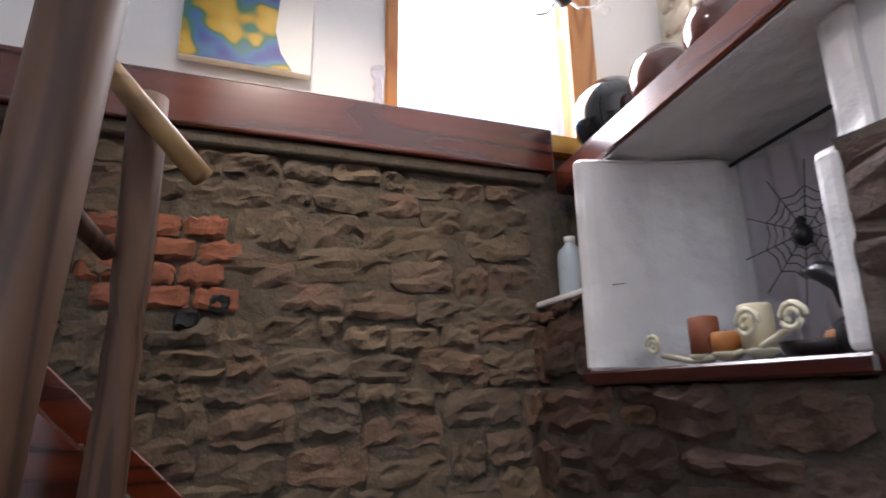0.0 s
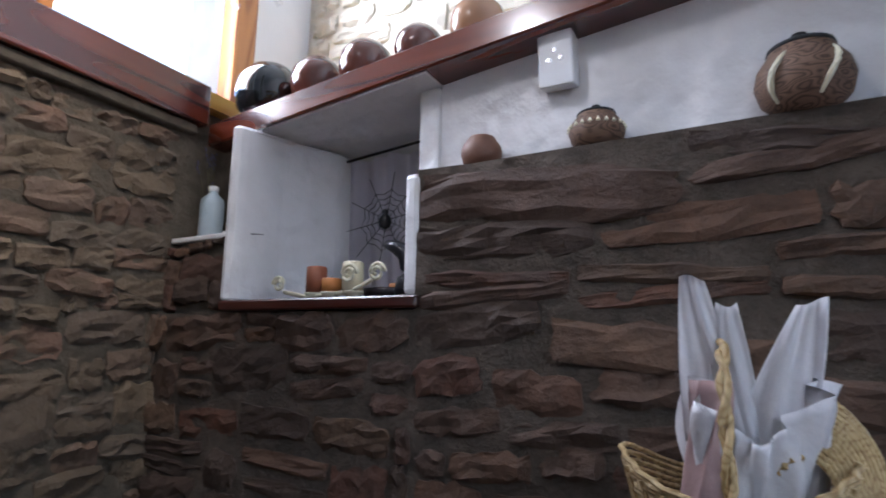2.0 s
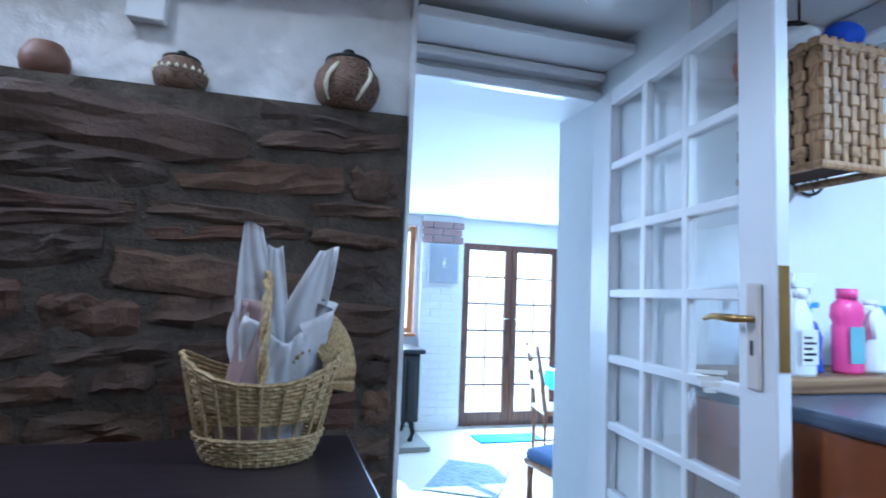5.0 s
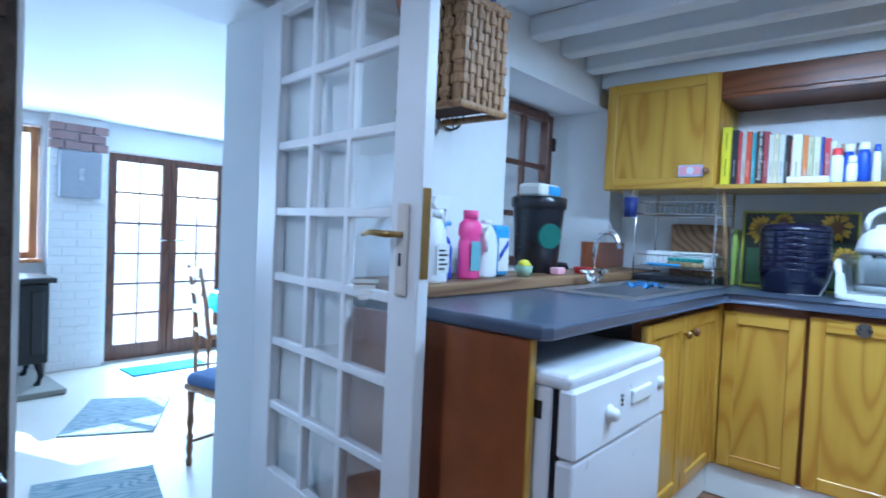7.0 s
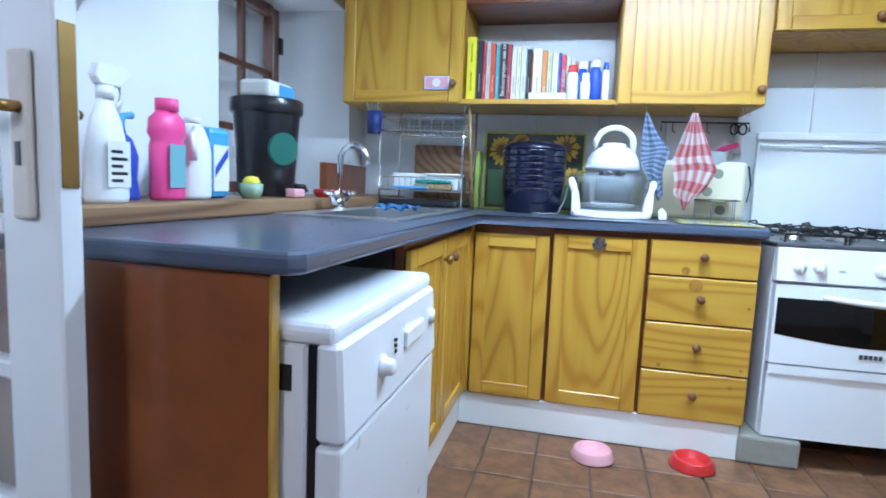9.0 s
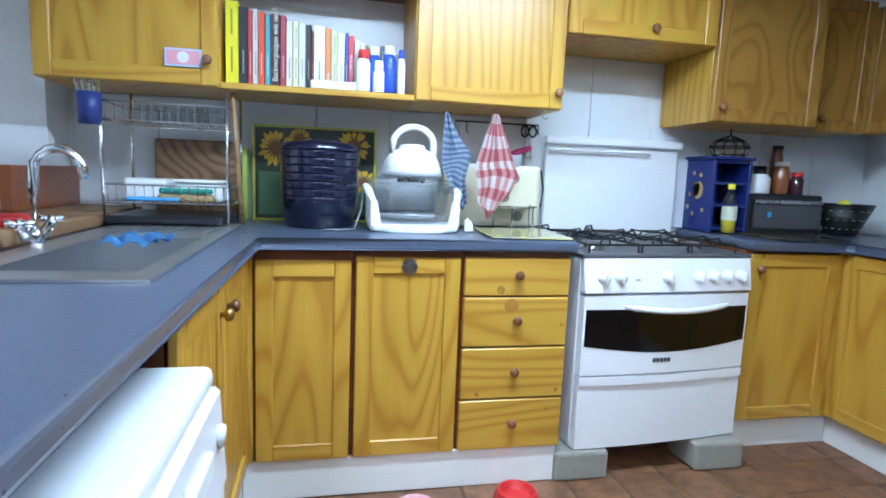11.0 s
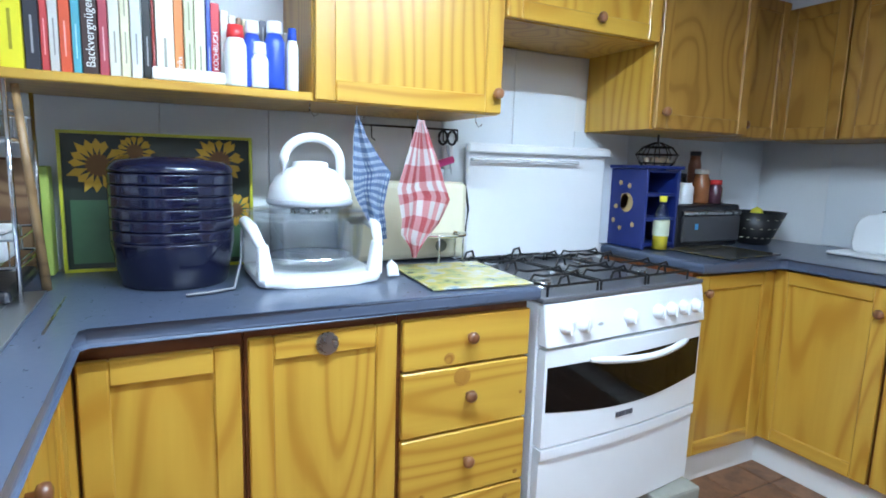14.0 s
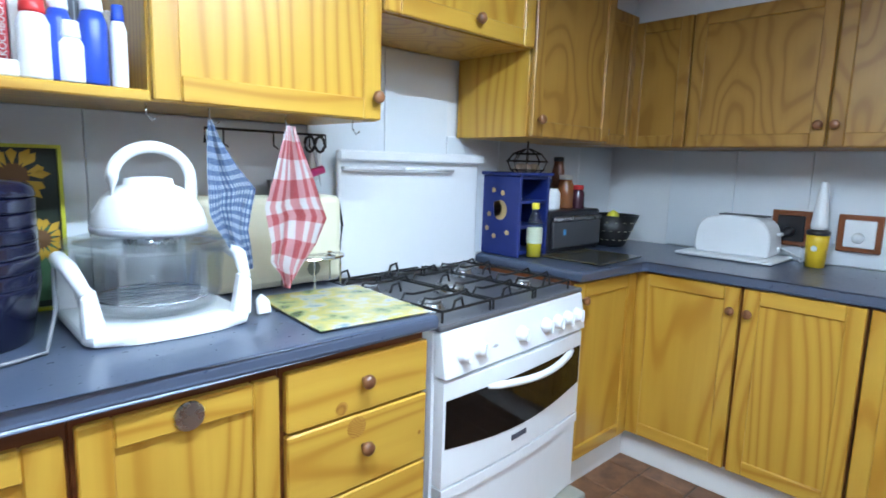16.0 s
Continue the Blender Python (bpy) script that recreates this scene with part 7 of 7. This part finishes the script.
for y in (-0.888, -1.133):
    s = thing("wall_socket", "dark wood mounted double wall socket", "socket", (KX, y, 1.08), "wall sockets")
    part("backplate", box(3.655, y - 0.075, 1.05, 3.679, y + 0.075, 1.20, 0.004), END_PANEL, s, "dark wooden plate")
    part("faceplate", box(3.645, y - 0.055, 1.07, 3.655, y + 0.05, 1.18, 0.003), PLASTIC_WHITE if y < -1.0 else BLACK, s)
    part("plug", lathe([(0.022, 0), (0.02, -0.02), (0.012, -0.03), (0, -0.031)], (3.645, y, 1.11), 14, "x"), BLACK if y > -1.0 else PLASTIC_WHITE, s, "", True)
group_at(0.12, 0.12, -0.048)
sb = thing("stick_blender", "white stick blender standing in a yellow beaker", "blender", (3.42, -1.14, 0.952))
part("beaker", lathe([(0.034, 0), (0.04, 0.10), (0.04, 0.135)], (3.42, -1.14, 0.952), 22), YELLOW, sb, "yellow beaker", True)
part("collar", lathe([(0.042, 0.13), (0.043, 0.145), (0.03, 0.152)], (3.42, -1.14, 0.952), 22), BLACK, sb, "dark collar", True)
part("grip", lathe([(0.026, 0.15), (0.03, 0.17), (0.022, 0.26), (0.014, 0.33), (0.01, 0.34), (0, 0.341)], (3.42, -1.14, 0.952), 18), PLASTIC_WHITE, sb, "", True)
part("power_cord", tube([(3.42, -1.14, 1.0), (3.45, -1.08, 0.96), (3.55, -1.05, 0.957), (3.62, -1.2, 0.957), (3.64, -1.36, 1.08)], 0.004, 6), PLASTIC_WHITE, sb, "white flex", True)
part("button", lathe([(0.012, 0), (0.01, -0.004), (0, -0.005)], (3.38, -1.14, 1.03), 12, "x"), PLASTIC_WHITE, sb)

# ---- books and bottles on the shelf ----
group_at(0, 0.018, 0)
rb = random.Random(21)
BZ = UB + 0.021
spines = [((0.75, 0.68, 0.02), 0.30, 0.043, ""), ((0.03, 0.03, 0.04), 0.285, 0.03, ""), ((0.5, 0.06, 0.06), 0.275, 0.016, ""), ((0.6, 0.58, 0.55), 0.28, 0.02, ""), ((0.62, 0.09, 0.03), 0.27, 0.022, ""),
          ((0.1, 0.35, 0.42), 0.265, 0.018, ""), ((0.05, 0.025, 0.02), 0.27, 0.034, "Backvergnügen wie noch"), ((0.35, 0.05, 0.07), 0.265, 0.02, ""), ((0.65, 0.62, 0.52), 0.25, 0.024, ""), ((0.7, 0.66, 0.45), 0.25, 0.02, ""),
          ((0.6, 0.6, 0.56), 0.245, 0.024, ""), ((0.02, 0.02, 0.02), 0.24, 0.02, ""), ((0.45, 0.06, 0.04), 0.22, 0.008, ""), ((0.72, 0.68, 0.55), 0.24, 0.04, ""), ((0.62, 0.22, 0.05), 0.235, 0.022, "dafrika"),
          ((0.55, 0.55, 0.35), 0.225, 0.022, ""), ((0.66, 0.63, 0.42), 0.22, 0.026, ""), ((0.05, 0.08, 0.35), 0.22, 0.012, ""), ((0.55, 0.04, 0.05), 0.215, 0.022, "ULKOCHBUCH"), ((0.66, 0.64, 0.58), 0.20, 0.02, ""),
          ((0.6, 0.58, 0.5), 0.19, 0.018, ""), ((0.3, 0.18, 0.1), 0.185, 0.012, ""), ((0.6, 0.55, 0.35), 0.18, 0.022, ""), ((0.68, 0.66, 0.6), 0.18, 0.02, ""), ((0.1, 0.1, 0.12), 0.185, 0.018, ""), ((0.5, 0.55, 0.45), 0.17, 0.02, ""), ((0.65, 0.63, 0.6), 0.165, 0.022, ""), ((0.55, 0.5, 0.42), 0.16, 0.02, "")]
x = 0.612
for n, (col, h, w, word) in enumerate(spines):
    if x + w > 1.255:
        break
    h *= 0.93
    bk_ = thing("book", "upright cookery book on the shelf" if not word else "cookery book with a lettered spine on the shelf", "book", (x + w / 2, -0.22, BZ), "cookery books")
    y0 = -0.345 + rb.uniform(0, 0.02)
    m = plain(f"spine_{n}", col, 0.45, 0, 0.08, 30)
    part("cover", box(x, y0, BZ, x + w - 0.0015, y0 + 0.17, BZ + h, 0.002), m, bk_)
    part("page_block", box(x + 0.002, y0 + 0.004, BZ + h, x + w - 0.0035, y0 + 0.168, BZ + h + 0.0006), PAPER, bk_)
    if word:
        letters(word, w * 0.75, Matrix.Translation((x + w * 0.5, y0 - 0.001, BZ + 0.02)) @ pose(0, 0, 0, 90, 0, 0) @ pose(0, 0, 0, 0, 0, 90), PAPER, bk_)
    else:
        for q in range(1 + (n % 3 == 0)):
            zz = BZ + h * (0.15 + 0.45 * q)
            part("spine_print", box(x + w * 0.42, y0 - 0.0012, zz, x + w * 0.56, y0 - 0.0002, zz + h * 0.3), plain(f"spine_ink_{n}_{q}", tuple(c + 0.3 if sum(col) < 0.9 else c * 0.45 for c in col), 0.6), bk_)
    x += w
for bx, r, h, m, cm, lb in ((1.085, 0.026, 0.115, PLASTIC_WHITE, RED, "white squeeze bottle with a red cap"), (1.125, 0.022, 0.13, BLUE, PLASTIC_WHITE, "blue tube with a white cap"), (1.14, 0.022, 0.08, PLASTIC_WHITE, PLASTIC_WHITE, "small white tub"), (1.178, 0.025, 0.135, BLUE, PLASTIC_WHITE, "blue printed tube"), (1.222, 0.015, 0.125, PLASTIC_WHITE, BLUE, "slim white tube with a blue cap")):
    yy = -0.365 if bx != 1.125 else -0.358
    if bx == 1.14:
        yy = -0.372
    t = thing("shelf_bottle", lb + " on the book shelf", "bottle", (bx, yy, BZ), "bottles on the shelf")
    part("bottle_body", lathe([(r * 0.95, 0), (r, 0.004), (r, h * 0.85), (r * 0.7, h)], (bx, yy, BZ), 18), m, t, "", True)
    part("cap", lathe([(r * 0.75, h), (r * 0.8, h + 0.003), (r * 0.7, h + 0.03), (0, h + 0.032)], (bx, yy, BZ), 14), cm, t, "", True)
simple("pen_tray", box(0.90, -0.375, BZ, 1.06, -0.348, BZ + 0.03, 0.004), PLASTIC_WHITE, "white pen tray in front of the books", "tray", smooth=False)
sp = thing("spray_bottle", "clear spray bottle with a red and white trigger on the shelf", "bottle", (0.98, -0.1, BZ + 0.3))
part("bottle_body", lathe([(0.03, 0), (0.032, 0.02), (0.03, 0.09), (0.012, 0.12)], (0.985, -0.12, UT - 0.109), 16), CLEAR, sp, "", True)

# ---- hanging basket by the door ----
group_at(-0.035, 0.03, -0.03)
hb = thing("hanging_basket", "square brown woven-bark basket hanging from the ceiling", "basket", (0.12, -1.80, 1.56))
HX0, HX1, HY0, HY1, HZ0, HZ1 = -0.06, 0.28, -1.92, -1.68, 1.565, 1.93
# dark core added so the openings between the strips look shaded
part("lining", box(HX0 + 0.012, HY0 + 0.012, HZ0 + 0.01, HX1 - 0.012, HY1 - 0.012, HZ1 - 0.01), plain("weave_gap_shade", (0.06, 0.03, 0.015), 0.9), hb)
n_h = 9
for j in range(n_h):
    z = HZ0 + 0.02 + j * (HZ1 - HZ0 - 0.03) / n_h
    for i in range(7):
        u0, u1 = i / 7, (i + 1) / 7
        out = 0.006 if (i + j) % 2 else -0.001
        if (i + j) % 2:
            for (a, b2, c, d2) in ((HX0 + u0 * (HX1 - HX0), HY0 - out, HX0 + u1 * (HX1 - HX0), HY0 + 0.01), (HX1 - 0.01, HY0 + u0 * (HY1 - HY0), HX1 + out, HY0 + u1 * (HY1 - HY0))):
                part("weave_strip", box(a, b2, z + 0.002, c, d2, z + 0.034, 0.004), CANE, hb)
for i in range(7):
    u0, u1 = (i + 0.2) / 7, (i + 0.8) / 7
    part("upright_strip", box(HX0 + u0 * (HX1 - HX0), HY0 - 0.002, HZ0, HX0 + u1 * (HX1 - HX0), HY0 + 0.01, HZ1, 0.002), CANE, hb)
    part("upright_strip", box(HX1 - 0.01, HY0 + u0 * (HY1 - HY0), HZ0, HX1 + 0.002, HY0 + u1 * (HY1 - HY0), HZ1, 0.002), CANE, hb)
for z in (HZ0 - 0.005, HZ1 - 0.02):
    part("rim", tube([(HX0, HY0, z), (HX1, HY0, z), (HX1, HY1, z), (HX0, HY1, z)], 0.013, 8, True), CANE, hb)
part("basket_handle", tube([(0.11, HY0 + 0.01, HZ1 - 0.02)] + [(0.11, -1.80 - 0.115 * math.cos(t), HZ1 + 0.13 * math.sin(t)) for t in [0.3 * k for k in range(1, 10)]] + [(0.11, HY1 - 0.01, HZ1 - 0.02)], 0.009, 8), BLACK_IRON, hb, "dark handle", True)
part("hook", tube([(0.11, -1.80, HZ1 + 0.13), (0.11, -1.80, CEIL + 0.03)], 0.004, 6), BLACK_IRON, hb)
for cx, cy, r, m, lb in ((0.02, -1.87, 0.085, plain("orange_cloth", (0.55, 0.12, 0.03), 0.95, 0, 0.2, 40, 0.4), "orange cloth"), (0.15, -1.86, 0.08, plain("white_cloth", (0.7, 0.69, 0.68), 0.95, 0, 0.1, 40, 0.4), "white cloth"), (0.24, -1.80, 0.06, plain("royal_cloth", (0.02, 0.06, 0.4), 0.9, 0, 0.2, 40, 0.4), "blue cloth"), (0.12, -1.76, 0.08, bpy.data.materials["royal_cloth"] if "royal_cloth" in bpy.data.materials else BLUE, "blue cloth")):
    b = bmesh.new()
    bmesh.ops.create_icosphere(b, subdivisions=3, radius=r)
    for v in b.verts:
        v.co *= 1 + 0.35 * noise.noise(v.co * 22 + Vector((cx * 50, 0, 0)))
        v.co.z *= 0.75
        v.co += Vector((cx, cy, HZ1 + 0.02))
    simple("folded_cloth", b, m, "crumpled " + lb + " in the hanging basket", "cloth", "cloths in the basket")
group_at(0, 0, 0)
WY, WZ, WR = -1.609, 1.598, 0.085
wl = thing("wire_wheel_ornament", "black wire wheel ornament hanging on the white wall", "ornament", (-0.04, WY, WZ))
for r in (WR, WR * 0.35):
    part("hoop", tube([(-0.04, WY + r * math.cos(2 * math.pi * k / 28), WZ + r * math.sin(2 * math.pi * k / 28)) for k in range(28)], 0.0045, 6, True), BLACK_IRON, wl)
for k in range(10):
    c, s_ = math.cos(k * 0.628), math.sin(k * 0.628)
    part("spoke", tube([(-0.04, WY + WR * 0.35 * c, WZ + WR * 0.35 * s_), (-0.04, WY + WR * c, WZ + WR * s_)], 0.003, 5), BLACK_IRON, wl)

# ---- tube lights ----
group_at(0, 0, -0.1)
for x, y in ((1.45, -1.23), (1.7, -2.2)):
    tl = thing("tube_light", "white fluorescent ceiling tube fitting", "ceiling light", (x, y, 2.1), "tube lights")
    part("batten", box(x - 0.62, y - 0.03, 2.17, x + 0.62, y + 0.03, CEIL + 0.099, 0.004), PLASTIC_WHITE, tl)
    part("tube", lathe([(0.012, -0.6), (0.013, -0.59), (0.013, 0.59), (0.012, 0.6)], (x, y, 2.15), 12, "x"), glow("tube_glow", (0.85, 0.95, 1.0), 7.0), tl, "glowing tube", True)


# ---- wall and floor pieces ----
group_at(0, 0, 0)
rnd = random.Random(5)
bm = box(-0.42, -5.19, -0.2, 2.6, -5.165, 1.99)
join(bm, rough_bed(-0.4, 2.0, 0.2, 1.955, 0.03, 0.01, -5.15))
wall_south = setting("wall_south", bm, MORTAR, "ochre rubble stone wall beneath the red beam", "wall")
bricks = lambda u, z: 0.74 < -u < 1.1 and 1.45 < z < 1.76
rubble(wall_south, lambda u, z: pose(-u, -5.152, z, 0, 0, 180), -1.9, 0.2, 0.3, 1.955, STONE_A, rnd, (0.05, 0.15), (0.9, 2.7), 0.014, 0.022, 0.005, bricks)
for j in range(4):
    for i in range(3):
        ob = part("brick", stone_block(0.115, 0.062, 0.016, rnd, 0.008), BRICK_RED)
        ob.parent = wall_south
        ob.matrix_basis = pose(0.852 + i * 0.125 + (0.045 if j % 2 else 0), -5.15, 1.475 + j * 0.068, 0, rnd.uniform(-2, 2), 180)

for x, z in ((0.787, 1.497), (0.868, 1.45)):
    ob = part("stone", stone_block(0.062, 0.055, 0.022, rnd, 0.008), BLACK_IRON, None, "soot-black stone")
    ob.parent = wall_south
    ob.matrix_basis = pose(x + 0.03, -5.15, z - 0.026, 0, rnd.uniform(-6, 6), 180)

# stone wall of the niche and the table, running slightly askew
P0, P1 = Vector((-0.16, -5.16)), Vector((-0.337, -2.925))
LEN = (P1 - P0).length
ANG = math.degrees(math.atan2(P1.y - P0.y, P1.x - P0.x))
W_AT = lambda u, z: pose(P0.x, P0.y, 0, 0, 0, ANG) @ pose(u, 0, z)
bm = box(0, 0.02, -0.2, 1.045, 0.3, 1.26)
join(bm, prism([(1.046, -0.2), (LEN, -0.2), (LEN, 1.708), (1.046, 1.668)], "y", 0.02, 0.3))
join(bm, rough_bed(0.0, 1.045, 0.1, 1.255, 0.03, 0.01, 0.014))
join(bm, rough_bed(1.045, LEN, 0.1, 1.672, 0.03, 0.01, 0.014))
wall_stone = setting("wall_stone", bm, MORTAR_W, "dark brown rubble stone wall with flush mortar", "wall")
wall_stone.matrix_basis = pose(P0.x, P0.y, 0, 0, 0, ANG)
inv = wall_stone.matrix_basis.inverted()
rubble(wall_stone, lambda u, z: pose(u, 0.018, z), 0.0, 1.045, 0.35, 1.255, STONE_W, rnd, (0.08, 0.17), (1.0, 2.8), 0.022, 0.022, 0.018)
rubble(wall_stone, lambda u, z: pose(u, 0.018, z), 1.045, LEN - 0.01, 0.35, 1.68, STONE_W, rnd, (0.085, 0.15), (1.6, 4.4), 0.022, 0.022, 0.02)
rubble(wall_stone, lambda u, z: pose(u, 0.04, z), 0.0, 0.33, 1.265, 1.518, STONE_W, rnd, (0.07, 0.12), (0.9, 2.0), 0.012, 0.012, 0.008)
rubble(wall_stone, lambda u, z: pose(u, 0.215, z), 0.02, 0.27, 1.545, 1.91, STONE_A, rnd, (0.07, 0.12), (0.9, 2.0), 0.012, 0.012, 0.008)
rubble(wall_loft_side, lambda u, z: Matrix.Translation((-0.94, 0, 0)) @ pose(0, 0, 0, 0, 0, 90) @ pose(u, 0, z), -5.2, -3.1, 2.0, 2.95, WHITE_STONE, rnd, (0.1, 0.2), (0.9, 2.2), 0.02, 0.02, 0.02)
# painted panels between worktop and wall cabinets
rp = random.Random(2)
for k in range(12):
    x0 = 0.0 + k * 0.305
    top = 1.378 if not 1.84 < x0 + 0.15 < 2.48 else 1.664
    if x0 + 0.303 < KX:
        ob = part("panel", box(x0 + 0.001, -0.003, 0.905, x0 + 0.304, 0.0125, top, 0.0025), WHITE_TILE)
        ob.parent = wall_back
for k in range(6):
    y0 = -0.33 - k * 0.305
    ob = part("panel", box(KX - 0.003, y0 - 0.304, 0.905, KX + 0.0085, y0 - 0.001, 1.368, 0.0025), WHITE_TILE)
    ob.parent = wall_right
setting("trim_wall_end", box(-0.93, -2.922, -0.2, -0.36, -2.907, 2.2), WHITE_WALL, "white plastered door jamb", "wall")

# terracotta floor
rnd = random.Random(9)
tile_mesh = []
for k in range(6):
    b = box(-0.097, -0.097, -0.02, 0.097, 0.097, 0.0, 0.004)
    for v in b.verts:
        v.co.z += rnd.uniform(-0.0012, 0.0012)
    me = bpy.data.meshes.new("tile")
    b.to_mesh(me)
    b.free()
    me.materials.append(TILE_FLOOR)
    tile_mesh.append(me)
rest = bmesh.new()
for i in range(22):
    for j in range(30):
        x, y = -0.45 + i * 0.2, -0.3 - j * 0.2
        if 0.6 < x < 3.2 and y > -2.7:
            t = new("tile", tile_mesh[rnd.randrange(6)])
            t.parent = floor
            t.location = (x, y, rnd.uniform(-0.0015, 0.001))
        elif x < 3.6:
            box(x - 0.097, y - 0.097, -0.02, x + 0.097, y + 0.097, 0.0, bm=rest)
far_tiles = part("tile_field", rest, TILE_FLOOR)
far_tiles.parent = floor
far_tiles["kind"] = "stuff"
